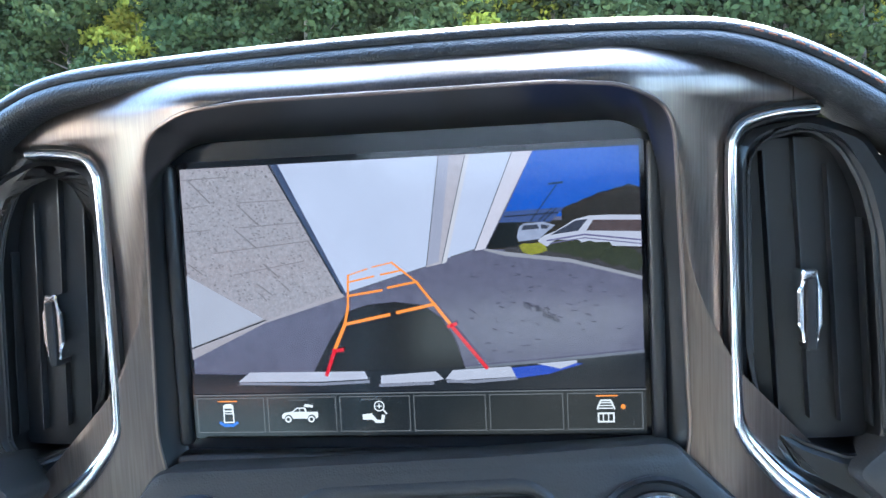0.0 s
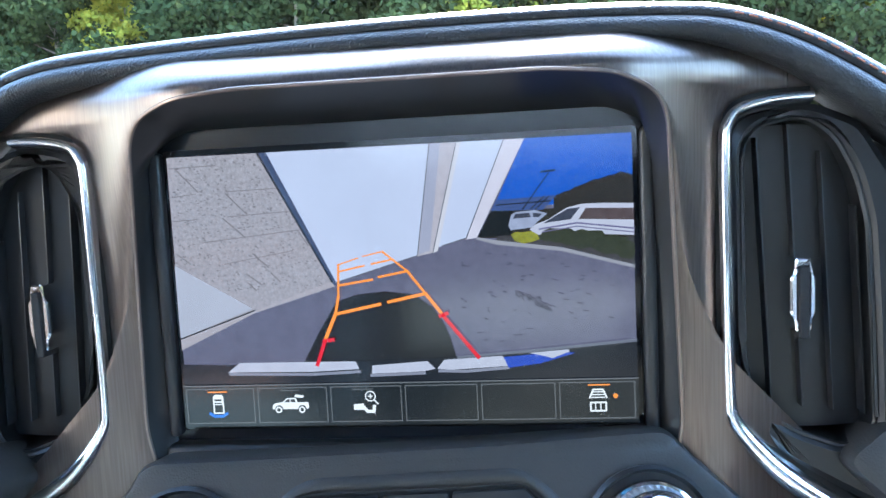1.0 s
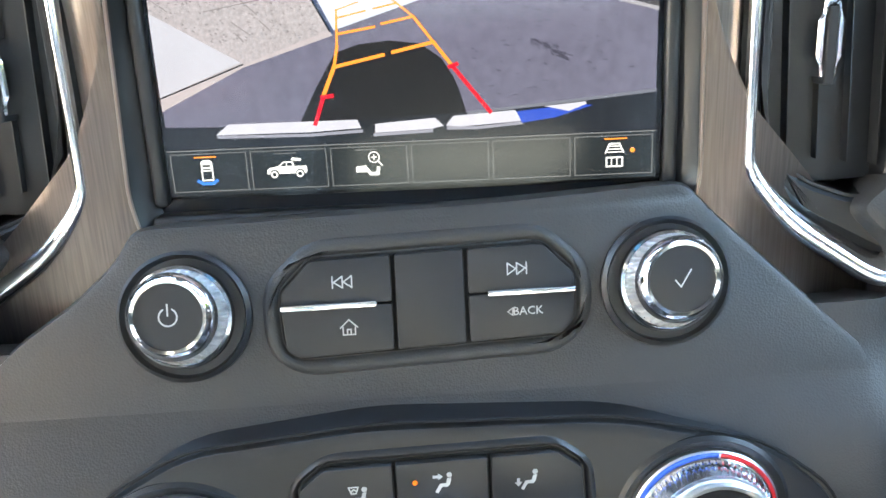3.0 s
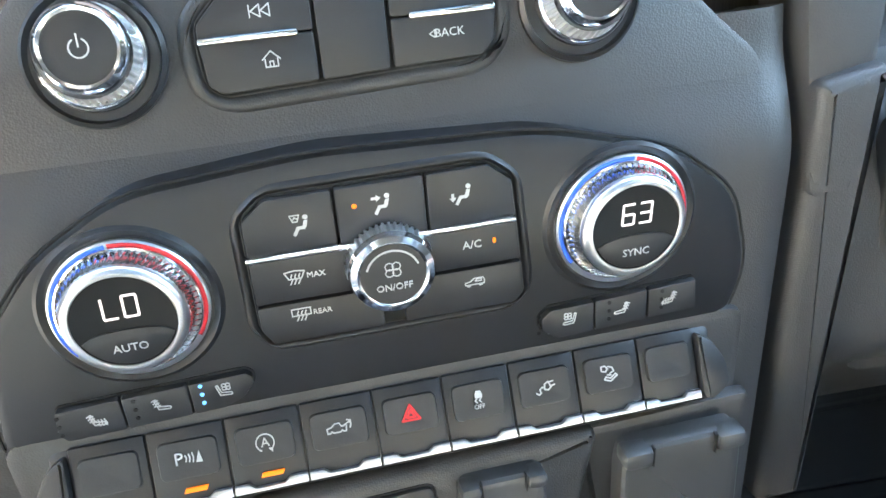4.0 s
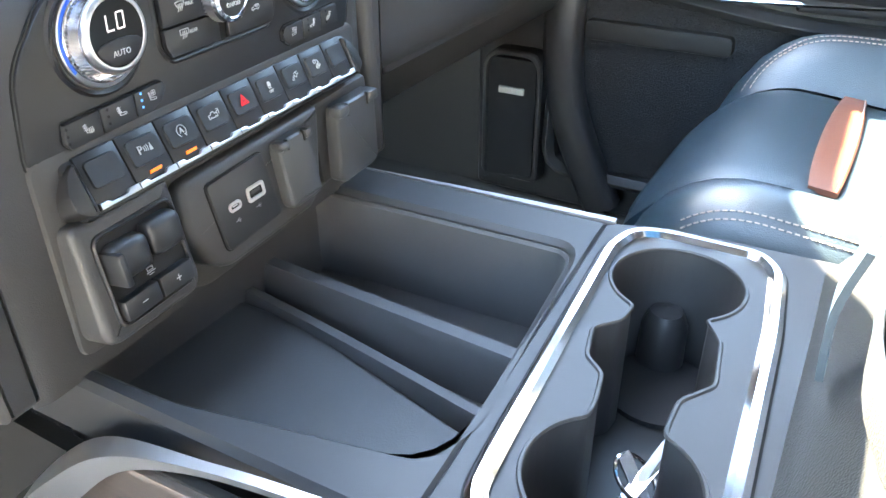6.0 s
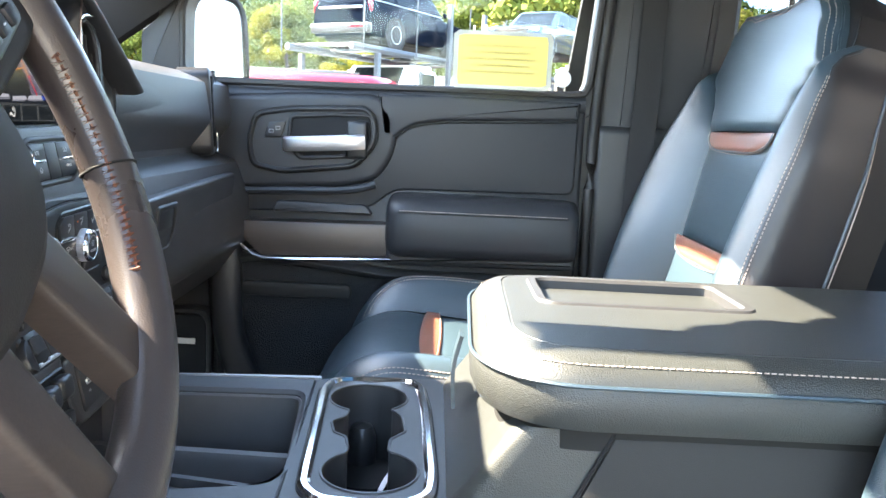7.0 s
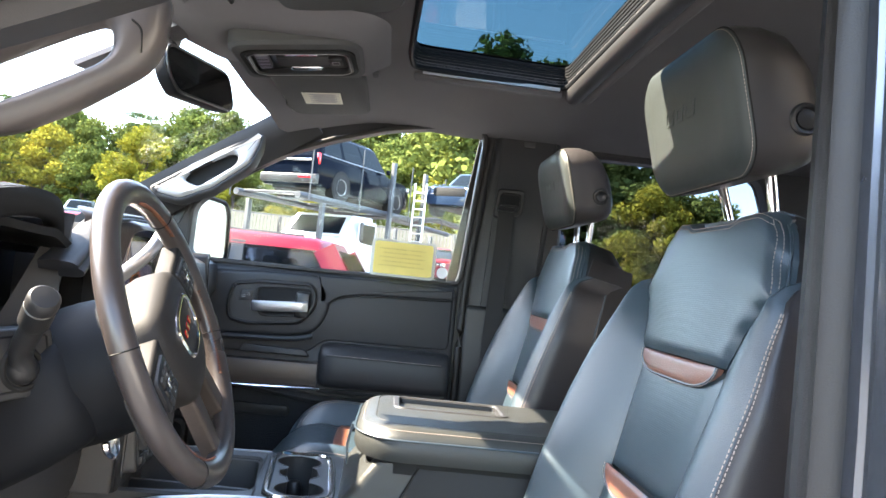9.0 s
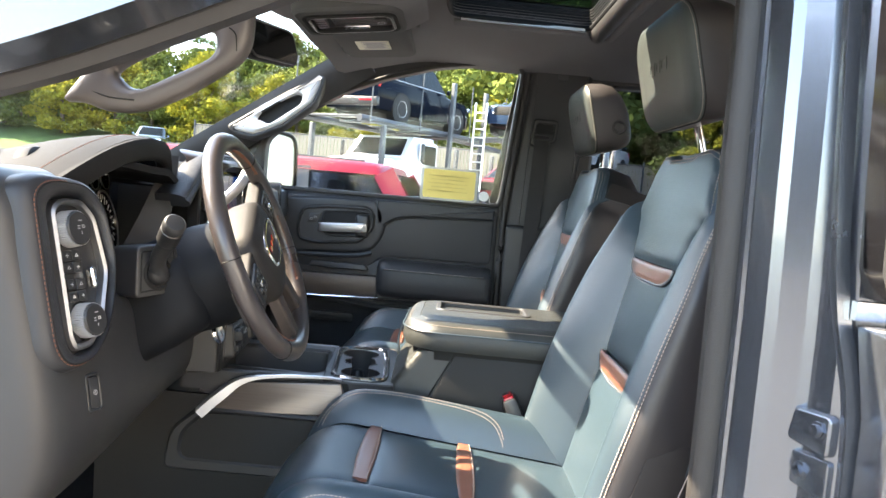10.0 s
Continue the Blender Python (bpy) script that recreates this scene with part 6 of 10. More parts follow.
part("stalk_tip", lathe([(0.0005, -0.012), (0.0140, -0.011), (0.0160, -0.007), (0.0162, 0.022), (0.0150, 0.023), (0.0150, 0.025), (0.0162, 0.026), (0.0160, 0.036), (0.013, 0.040), (0.0004, 0.041)], 24, look((-0.624, -0.108, 1.308), (-0.603, -0.094, 1.289))), "button", shroud)
part("shift_stalk", sweep(smooth_path([(-0.330, -0.085, 1.345), (-0.285, -0.11, 1.385), (-0.262, -0.12, 1.42)], 6), circle(0.010, 12)), "satin_chrome", shroud)
part("ignition_ring", lathe([(0.016, 0), (0.019, 0.004), (0.015, 0.008), (0.0115, 0.007)], 28, axes((-0.345, -0.105, 1.115), (1, -0.2, 0), (0, 0.3, 1))), "chrome", shroud)

# ---- console between the seats ----
con = thing("centre_console", "black centre console with open tray and chrome-edged cup holders", "console", at=(0.03, -0.25, 0.9))
DECK_F = rounded([(-0.150, 0.02), (-0.142, -0.278), (0.176, -0.2585), (0.165, 0.02)], 0.004)
TRAY_H = rounded([(-0.135, -0.02), (-0.1308, -0.1175), (-0.0995, -0.2605), (-0.0687, -0.2709), (0.1127, -0.2519), (0.130, -0.244), (0.122, -0.06), (0.120, -0.02)], 0.010)
part("deck", rim(DECK_F, TRAY_H, 0.955, 1.0, I4, 140, 0.004), "plastic", con)
part("tray_floor", plate(grow(TRAY_H, 0.006), 0.900, 0.918, I4), "tray_mat", con)
part("tray_wall", rim(grow(TRAY_H, 0.006), grow(TRAY_H, -0.003), 0.905, 0.994, I4, 120, 0.002), "tray_mat", con)
PADN = rounded([(-0.128, -0.01), (-0.124, -0.117), (-0.096, -0.252), (-0.027, -0.258), (0.018, -0.076), (0.018, -0.01)], 0.008)
part("tray_pad", plate(PADN, 0.916, 0.942, I4, 0.004, 3), "tray_mat", con)
for x0, x1, x2, z0, w_ in ((0.052, 0.047, 0.040, 0.962, 0.009), (0.026, 0.012, -0.012, 0.950, 0.006)):
    part("divider", sweep(smooth_path([(x0, -0.020, z0 - 0.022), (x1, -0.12, z0 - 0.022), (x2, -0.262, z0 - 0.022)], 5), [(-w_ - 0.004, -0.03), (-w_, 0.014), (-w_ * 0.6, 0.021), (w_ * 0.6, 0.021), (w_, 0.014), (w_ + 0.004, -0.03)]), "tray_mat", con, sharp=60)
BZ = rounded([(-0.1410, -0.345), (-0.1385, -0.385), (-0.118, -0.4055), (-0.080, -0.4075), (0.087, -0.397), (0.160, -0.388), (0.181, -0.371), (0.1795, -0.300), (0.1690, -0.275), (0.1383, -0.267), (-0.0744, -0.2840), (-0.1120, -0.2880), (-0.1365, -0.307)], 0.012)
DECK_R = rounded([(-0.1425, -0.2745), (-0.160, -0.33), (-0.152, -0.425), (0.200, -0.425), (0.192, -0.30), (0.1765, -0.2550)], 0.004)
part("cup_deck", rim(DECK_R, grow(BZ, -0.004), 0.940, 0.9995, I4, 140, 0.003), "plastic", con)
part("bezel_joint", rim(grow(BZ, 0.0016), grow(BZ, -0.004), 0.990, 1.0008, I4, 140), "gap", con)
part("chrome_bezel", rim(BZ, grow(BZ, -0.0115), 0.995, 1.006, I4, 140, 0.0035), "chrome", con, "polished chrome bezel")
# insert with two cup wells joined by a slot
c1, c2 = (0.118, -0.326), (-0.068, -0.346)
lo = [(c2[0] + 0.044 * math.cos(radians(a)), c2[1] + 0.044 * math.sin(radians(a))) for a in range(36, 343, 9)]
hi = [(c1[0] + 0.044 * math.cos(radians(a)), c1[1] + 0.044 * math.sin(radians(a))) for a in range(-141, 158, 9)]
slot_lo = [(-0.0144, -0.359), (0.003, -0.359), (0.024, -0.373), (0.066, -0.3665), (0.079, -0.358)]
slot_hi = [(0.0737, -0.309), (0.0588, -0.3075), (0.0435, -0.2946), (0.0147, -0.3016), (0.0042, -0.315), (-0.020, -0.320)]
well = rounded(lo + slot_lo + hi + slot_hi, 0.004, 2)
part("cup_insert", holed(grow(BZ, -0.0110), well, 0.90, 1.000), "plastic", con)
part("well_edge", tube([(x, y, 1.0000) for x, y in well], 0.0016, 6, True), "plastic", con)
part("well_floor", plate([(-0.12, -0.40), (0.17, -0.39), (0.17, -0.275), (-0.12, -0.295)], 0.895, 0.905, I4), "satin", con)
for c in (c1, c2):
    part("well_pad", lathe([(0.040, 0.905), (0.040, 0.909), (0.0004, 0.909)], 32, Matrix.Translation((*c, 0))), "rubber", con)
part("cup_spring", lathe([(0.0004, 0.052), (0.012, 0.048), (0.017, 0.036), (0.018, 0.0)], 20, Matrix.Translation((0.152, -0.316, 0.905))), "satin", con)
# bronze side trim with its chrome lip
SIDE = Matrix(((0, 0, -1, -0.158), (1, 0, 0, 0), (0, 1, 0, 0), (0, 0, 0, 1)))
part("side_trim", plate(rounded([(-0.046, 0.914), (-0.112, 0.982), (-0.318, 0.996), (-0.345, 0.928)][::-1], 0.004), 0.0, 0.011, SIDE, 0.003), "bronze_side", con, "brushed bronze side trim")
part("trim_gap", plate(rounded([(-0.022, 0.906), (-0.108, 0.984), (-0.330, 0.998), (-0.350, 0.921)][::-1], 0.004), 0.0, 0.006, SIDE, 0.001), "gap", con)
part("chrome_lip", sweep(smooth_path([(-0.176, -0.030, 0.913), (-0.172, -0.066, 0.950), (-0.165, -0.112, 0.986), (-0.156, -0.180, 0.998), (-0.149, -0.245, 1.0015), (-0.146, -0.290, 1.002), (-0.153, -0.316, 1.001)], 6), [(-0.006, -0.008), (0.006, -0.008), (0.007, 0.003), (-0.004, 0.006)], up=(0, 0, 1), scales=[1.7 - 1.25 * ease(6, 18, i) for i in range(37)]), "satin_chrome", con, "satin chrome lip")
# lower side in the shade-darkened plastic
part("side_panel", sheet(lambda u, v: (-0.146 - 0.012 * math.sin(math.pi * v), 0.18 - 0.62 * u, 0.945 - 0.33 * v), 20, 10, 0.012), "lower_trim", con)
RO3 = [(0.042, 0.785), (0.030, 0.872), (-0.030, 0.925), (-0.42, 0.925), (-0.42, 0.785)]
RI3 = [(0.004, 0.815), (0.000, 0.868), (-0.046, 0.912), (-0.40, 0.912), (-0.40, 0.815)]
part("side_recess", rim(rounded(RO3, 0.022, 5), rounded(RI3, 0.020, 5), -0.004, 0.016, SIDE, 80, 0.007), "plastic", con, "raised frame of the side pocket")
part("recess_panel", plate(rounded(RI3[::-1], 0.018, 5), -0.004, 0.0025, SIDE), "lower_trim", con)
part("far_lip", sweep(smooth_path([(0.166, -0.040, 1.000), (0.170, -0.12, 1.0010), (0.1745, -0.200, 1.0010), (0.1785, -0.262, 1.0010)], 5), [(-0.0050, -0.006), (0.0050, -0.006), (0.0048, 0.0008), (-0.0044, 0.0016)], up=(0, 0, 1), scales=[0.2 + 0.4 * ease(0, 12, i) for i in range(16)]), "dull_silver", con, "dull silver edge")
part("far_side_panel", sheet(lambda u, v: (0.175 + 0.01 * v, 0.10 - 0.54 * u, 0.985 - 0.36 * v), 10, 6, 0.012), "plastic", con)
part("rear_body", rings_bm([[(x, y, 0.62) for x, y in rounded([(-0.150, -0.40), (-0.150, -1.0), (0.205, -1.0), (0.205, -0.40)], 0.02)], [(x, y, 0.985) for x, y in rounded([(-0.140, -0.405), (-0.140, -1.0), (0.198, -1.0), (0.198, -0.40)], 0.02)], [(x, y, 1.076) for x, y in rounded([(-0.138, -0.470), (-0.138, -1.0), (0.180, -1.0), (0.180, -0.460)], 0.02)]]), "leather_arm", con)
SC_M = axes((-0.1415, 0, 0.985), (0, -1, 0), (0.022, 0, 1))
# separate cover behind the seam; its darker tone also carries shade
part("side_cover", plate([(0.546, 0.086), (0.500, -0.010), (0.470, -0.14), (0.98, -0.14), (0.98, 0.086)][::-1], -0.004, 0.0025, SC_M, 0.001), "lower_trim", con, "black plastic side cover")
part("body_seam", tube([(-0.1412, -0.545, 1.075), (-0.1420, -0.520, 1.025), (-0.1432, -0.496, 0.978)], 0.0016, 6), "gap", con)
keyt = thing("key_with_tag", "silver key ring with a clear plastic tag in the cup holder", "keys", at=(-0.01, -0.345, 0.91))
part("key_ring", tube([Vector((0.010 + 0.015 * math.cos(a), -0.342 + 0.013 * math.sin(a), 0.925 + 0.010 * math.sin(a))) for a in [2 * math.pi * i / 24 for i in range(24)]], 0.0014, 6, True), "chrome", keyt)
for a, b in (((-0.012, -0.338, 0.916), (0.030, -0.352, 0.932)), ((0.004, -0.350, 0.916), (0.018, -0.330, 0.934))):
    part("key_blade", sweep([a, b], [(-0.0045, -0.001), (0.0045, -0.001), (0.0045, 0.001), (-0.0045, 0.001)]), "chrome", keyt)
part("tag_strap", sweep(smooth_path([(0.002, -0.342, 0.918), (0.030, -0.352, 0.940), (0.062, -0.366, 0.950)], 5), [(-0.0030, 0), (0, 0.0010), (0.0030, 0), (0, -0.0010)]), "plain_white", keyt, "white plastic strap")
part("key_head", rbox(0.026, 0.034, 0.010, 0.004, 2, look((-0.022, -0.340, 0.914), (-0.1, -0.36, 0.90))), "satin", keyt)

arm = thing("console_armrest", "padded black leather console lid with a shallow recess in its top", "armrest", at=(0.01, -0.7, 1.1))
AO = rounded([(-0.165, -0.480), (-0.167, -0.98), (0.205, -0.98), (0.205, -0.480), (0.165, -0.435), (-0.105, -0.430)], 0.045, 6)
rs = []
part("lid_gap", rings_bm([[(x, y, 1.060) for x, y in grow(AO, -0.024)], [(x, y, 1.090) for x, y in grow(AO, -0.024)]]), "gap", arm)
for z, g in ((1.080, -0.020), (1.083, -0.006), (1.096, 0.0), (1.118, -0.001), (1.130, -0.008), (1.138, -0.020), (1.141, -0.034)):
    rs.append([(x, y, z) for x, y in grow(AO, g)])
RO2 = rounded([(0.022, -0.500), (0.018, -0.715), (0.150, -0.715), (0.154, -0.500)], 0.022, 6)
part("lid", rings_bm(rs, cap1=False), "leather_arm", arm)
part("lid_top", rim(grow(AO, -0.034), RO2, 1.10, 1.1412, I4, 120, 0.002), "leather_arm", arm)
part("recess", rings_bm([[(x, y, 1.122) for x, y in grow(RO2, 0.004)], [(x, y, 1.1315) for x, y in grow(RO2, 0.004)]]), "leather_arm", arm, "shallow tray in the lid")
part("recess_rim", rim(grow(RO2, 0.004), grow(RO2, -0.010), 1.120, 1.1435, I4, 80, 0.003), "plastic", arm)
for zz in (1.1205,):
    part("piping", tube([(x, y, zz) for x, y in grow(AO, 0.0008)], 0.0018, 6, True), "leather", arm)
stitches([(x, y, 1.134) for x, y in [p for p in grow(AO, -0.0125)] if y > -0.97] , arm, "thread", 0.0055, 0.0036, 0.0006)
part("pull_tab", sweep(smooth_path([(0.03, -0.425, 1.105), (0.03, -0.418, 1.07), (0.03, -0.420, 1.03)], 5), [(-0.014, -0.002), (-0.014, 0.002), (0.014, 0.002), (0.014, -0.002)], up=(0, 1, 0)), "leather", arm)


# ---- front seats ----
def seat(cx, name_label, back=0.0, rake=0.0, lift=0.0):
    """A front seat round the line x = cx, slid back by some metres."""
    s = thing("front_seat", name_label, "car seat", "front seats", at=(cx, -0.6, 0.70))
    lean = radians(13)
    base = Vector((cx, -0.760 - rake - back, 0.965))
    upv = Vector((0, -math.sin(lean), math.cos(lean)))
    fwd = Vector((0, math.cos(lean), math.sin(lean)))

    def B(a, h, d):
        """Back: a across, h up along the back, d out of it."""
        return base + Vector((a, 0, 0)) + upv * h + fwd * d

    def half(h):
        t = [(0.0, 0.238), (0.15, 0.250), (0.32, 0.252), (0.42, 0.238), (0.475, 0.222), (0.53, 0.196), (0.570, 0.150)]
        return lerp_table(t, h)

    def insert(h):
        t = [(0.0, 0.150), (0.20, 0.139), (0.361, 0.148), (0.40, 0.162), (0.44, 0.186), (0.472, 0.213), (0.60, 0.213)]
        return lerp_table(t, h)

    # core of the back with its rear shell
    rs = []
    for i in range(15):
        h = -0.11 + 0.672 * i / 14
        w = half(max(0, h)) - 0.004
        top = max(0.0, (h - 0.50) / 0.08)
        dd = 0.055 * (1 - 0.5 * top)
        ring = []
        for a, d in ((-0.95, -0.005), (-0.90, 0.002), (-0.75, 0.006), (0, 0.006), (0.75, 0.006), (0.90, 0.002), (0.95, -0.005), (1.0, -0.05), (0.93, -dd - 0.05), (0.6, -dd - 0.065), (0, -dd - 0.07), (-0.6, -dd - 0.065), (-0.93, -dd - 0.05), (-1.0, -0.05)):
            ring.append(B(a * w, h, (d - 0.010) * (1 - 0.4 * top)))
        rs.append(ring)
    part("backrest", rings_bm(rs), "side_cloth", s, sharp=60)

    def puff(u, v, e=0.10):
        m_ = min(u, 1 - u, v, 1 - v) / e
        return 0.0 if m_ >= 1 else -(1 - m_) ** 2

    def panel(name, lo, hi_, h0, h1, depth, material, nu=18, nv=22, label="", bulge=0.0):
        def f(u, v):
            h = h0 + (h1 - h0) * v
            a = lo(h) + (hi_(h) - lo(h)) * u
            return B(a, h, depth(a, h) + 0.007 * puff(u, v) + bulge * math.sin(math.pi * u) * math.sin(math.pi * v))
        return part(name, sheet(f, nu, nv, -0.012), material, s, label, sharp=60)

    dc = lambda a, h: 0.014 + 0.10 * a * a * max(0, 1 - h / 0.62) * 0.8
    g = 0.0025
    panel("lower_insert", lambda h: -insert(h) + g, lambda h: insert(h) - g, -0.09, 0.173, dc, "leather_perf", bulge=0.004)
    panel("middle_insert", lambda h: -insert(h) + g, lambda h: insert(h) - g, 0.178, 0.357, dc, "leather_perf", bulge=0.004)

    def brim(a):
        """The back's upper edge: low under the headrest, rising to round shoulders."""
        return lerp_table([(0.0, 0.554), (0.060, 0.555), (0.088, 0.565), (0.125, 0.568), (0.165, 0.556), (0.190, 0.532), (0.205, 0.505), (0.22, 0.478)], abs(a))

    def shield(u, v):
        """The upper panel: full width at the shoulders, narrow at the waist."""
        h0 = 0.362 + 0.206 * v
        w = insert(h0) - g if h0 < 0.474 else half(h0) - 0.006
        a = w * (2 * u - 1)
        h = 0.362 + (brim(a) - 0.362) * v
        q = abs(2 * u - 1)
        side = max(0.0, (q - 0.86) / 0.14) ** 2 * ease(0.44, 0.49, h0)
        return B(a, h, 0.020 + 0.010 * (1 - q * q) + 0.006 * puff(u, v, 0.06) - 0.022 * side - 0.030 * max(0.0, (v - 0.93) / 0.07) ** 2)

    part("upper_insert", sheet(shield, 34, 34, -0.014), "leather_perf", s, "shield-shaped perforated upper panel", sharp=60)
    edge = [Vector(shield(0.0 + 0.012, 0.56 + 0.43 * i / 16)) for i in range(17)] + [Vector(shield(0.012 + 0.976 * i / 40, 0.985)) for i in range(1, 40)] + [Vector(shield(0.988, 0.99 - 0.43 * i / 16)) for i in range(17)]
    part("shield_piping", tube([q - fwd * 0.001 for q in edge], 0.0022, 6), "leather", s)
    for dv in (0.045, 0.075):
        stitches([Vector(shield(dv * 0.5, 0.60 + 0.34 * i / 16)) + fwd * 0.0008 for i in range(17)] + [Vector(shield(dv * 0.5 + (1 - dv) * i / 30, 0.985 - dv)) + fwd * 0.0008 for i in range(31)] + [Vector(shield(1 - dv * 0.5, 0.94 - 0.34 * i / 16)) + fwd * 0.0008 for i in range(17)], s, "thread", 0.0056, 0.0036, 0.0006)
    RF = {-1: 0.52 if cx < 0 else 0.64, 1: 1.0}      # how far each bolster stands out

    def cross(h, k, u):
        """The bolster's cross-section from its seam over the ridge and round to the side."""
        ins, w = insert(h) + g, max(0.012, half(h) - insert(h))
        r = RF[k] * 0.086 * max(0.10, 1 - (max(0.0, h) / 0.52) ** 2.4)
        pts = [(ins, 0.010), (ins + 0.30 * w, 0.012 + 0.62 * r), (ins + 0.66 * w, 0.014 + r), (ins + 0.96 * w, 0.004 + 0.86 * r), (ins + 1.10 * w, 0.30 * r), (ins + 1.02 * w, -0.060)]
        x = u * 5
        i = min(4, int(x))
        t = x - i
        p0, p1, p2, p3 = (Vector(pts[max(0, min(5, i + o))]) for o in (-1, 0, 1, 2))
        q = 0.5 * (2 * p1 + (p2 - p0) * t + (2 * p0 - 5 * p1 + 4 * p2 - p3) * t * t + (3 * p1 - p0 - 3 * p2 + p3) * t ** 3)
        return k * q.x, q.y

    for k in (-1, 1):
        def fb(u, v, k=k):
            h = -0.10 + 0.582 * v
            a, d = cross(h, k, u)
            e = max(0.0, (v - 0.94) / 0.06)
            return B(a, h, d - 0.004 * max(0, 1 - u / 0.05) - 0.03 * e * e)
        part("bolster", sheet(lambda u, v, fb=fb: fb(0.622 * u, v), 18, 34, -0.012 * k), "leather", s, sharp=60)
        part("bolster_side", sheet(lambda u, v, fb=fb: fb(0.626 + 0.374 * u, v), 12, 34, -0.012 * k), "side_leather", s, "brown-black side of the bolster", sharp=60)
        for u_ in (0.605, 0.645):
            path = [Vector(fb(u_, 0.06 + 0.86 * i / 40)) + fwd * 0.0008 + Vector((k * 0.0006, 0, 0)) for i in range(41)]
            stitches(path, s, "thread", 0.0060, 0.0040, 0.0008)
        part("side_piping", tube([Vector(fb(0.985, 0.03 + 0.92 * i / 30)) + Vector((k * 0.001, 0, 0)) for i in range(31)], 0.0022, 6), "leather", s)
        part("side_shell", sheet(lambda u, v, k=k: B(k * (half(max(0, 0.52 * v)) + 0.010 - 0.013 * ease(0.7, 1.0, v) - 0.022 * u ** 2), -0.05 + 0.575 * v, 0.006 - 0.125 * u - 0.10 * max(0, v - 0.80) * (1 - u)), 10, 20, -0.004 * k), "side_cloth", s, "brown-black side panel")
        part("side_seam", tube([B(k * (half(max(0, 0.52 * v)) + 0.0066 - 0.013 * ease(0.7, 1.0, v)), -0.05 + 0.57 * v, -0.052 - 0.01 * math.sin(3 * v)) for v in [i / 20 for i in range(20)]], 0.0010, 5), "thread", s)
    # cognac tabs
    for h0 in (0.3605, 0.1765):
        def ft(u, v, h0=h0):
            w = 0.064 + 0.066 * max(0.0, 1 - v ** 2.5) ** 0.6
            a = -w + 2 * w * u
            h = h0 - 0.031 * v
            return B(a, h, dc(a, h) + 0.007 + 0.003 * (puff(u, v, 0.2) + 0.2))
        tab = part("tab", sheet(ft, 16, 10, 0.010), "tan", s, "cognac brown leather tab", sharp=60)
        hem = [Vector(ft(0.0, i / 10)) for i in range(11)] + [Vector(ft(i / 12, 1.0)) for i in range(1, 12)] + [Vector(ft(1.0, 1 - i / 10)) for i in range(11)]
        part("tab_piping", tube([q - fwd * 0.0008 for q in hem], 0.0024, 6), "leather", tab, "black leather piping")
        stitches([q + (Vector(ft(0.5, 0.3)) - q).normalized() * -0.0045 + fwd * 0.0006 for q in hem], s, "thread", 0.0050, 0.0032, 0.0005)
    part("top_collar", sheet(lambda u, v: B(-0.070 + 0.14 * u, 0.553 + 0.010 * v, 0.010 - 0.075 * v), 12, 6, 0.006), "plastic", s)
    # cushion
    fw = 0.05 if lift else 0.0
    y1, y0 = -0.255 - back + fw, -0.770 - back

    def C(a, t, d):
        """Cushion: a across, t from its back edge (0) to the front (1), d up."""
        y = y0 + (y1 - y0) * t - 0.045 * (abs(a) / 0.25) ** 4 * max(0, t) ** 4
        z = 0.893 + lift + 0.055 * t - 0.080 * max(0, (t - 0.78) / 0.24) ** 2.4
        return Vector((cx + a, y, z + d))

    cw, ciw = 0.250, 0.152
    rs = []
    for t, zz in ((-0.14, 0.0), (0.5, 0.0), (0.9, 0.0), (1.0, -0.01)):
        rs.append([C(a * cw, t, d + zz) for a, d in ((-1, -0.02), (-0.85, 0.0), (0.85, 0.0), (1, -0.02), (0.95, -0.14), (-0.95, -0.14))])
    part("cushion", rings_bm(rs), "leather", s, sharp=60)

    def cpanel(name, a0, a1, t0, t1, depth, material, label="", nu=16, nv=20, bulge=0.0):
        def f(u, v):
            a, t = a0 + (a1 - a0) * u, t0 + (t1 - t0) * v
            return C(a, t, depth(a, t) + 0.006 * puff(u, v) + bulge * math.sin(math.pi * u) * math.sin(math.pi * v))
        return part(name, sheet(f, nu, nv, 0.012), material, s, label, sharp=60), f
    cin = lambda a, t: 0.012
    for t0, t1, mt in ((-0.12, 0.365, "leather_perf"), (0.372, 0.70, "leather_perf"), (0.707, 1.02, "leather")):
        cpanel("cushion_insert", -ciw + g, ciw - g, t0, t1, cin, mt, bulge=0.006)
    cpanel("front_apron", -ciw + g, ciw - g, 1.0, 1.025, lambda a, t: 0.012 - 2.2 * max(0, t - 1.0), "leather")
    for k in (-1, 1):
        def fcb(u, v, k=k):
            t = -0.12 + 1.14 * v
            w = cw - ciw
            r = (0.058 if k > 0 else 0.022 if cx < 0 else 0.028) * (1 - 0.55 * max(0, (t - 0.55) / 0.47) ** 2)
            pts = [(ciw + g, 0.008), (ciw + 0.30 * w, 0.012 + 0.75 * r), (ciw + 0.62 * w, 0.014 + r), (ciw + 0.90 * w, 0.006 + 0.55 * r), (cw + 0.004, -0.022), (cw + 0.002, -0.10)]
            x = u * 5
            i = min(4, int(x))
            f_ = x - i
            p0, p1, p2, p3 = (Vector(pts[max(0, min(5, i + o))]) for o in (-1, 0, 1, 2))
            q = 0.5 * (2 * p1 + (p2 - p0) * f_ + (2 * p0 - 5 * p1 + 4 * p2 - p3) * f_ * f_ + (3 * p1 - p0 - 3 * p2 + p3) * f_ ** 3)
            e = max(0.0, (v - 0.93) / 0.07)
            return C(k * q.x, t, q.y - 0.025 * e * e)
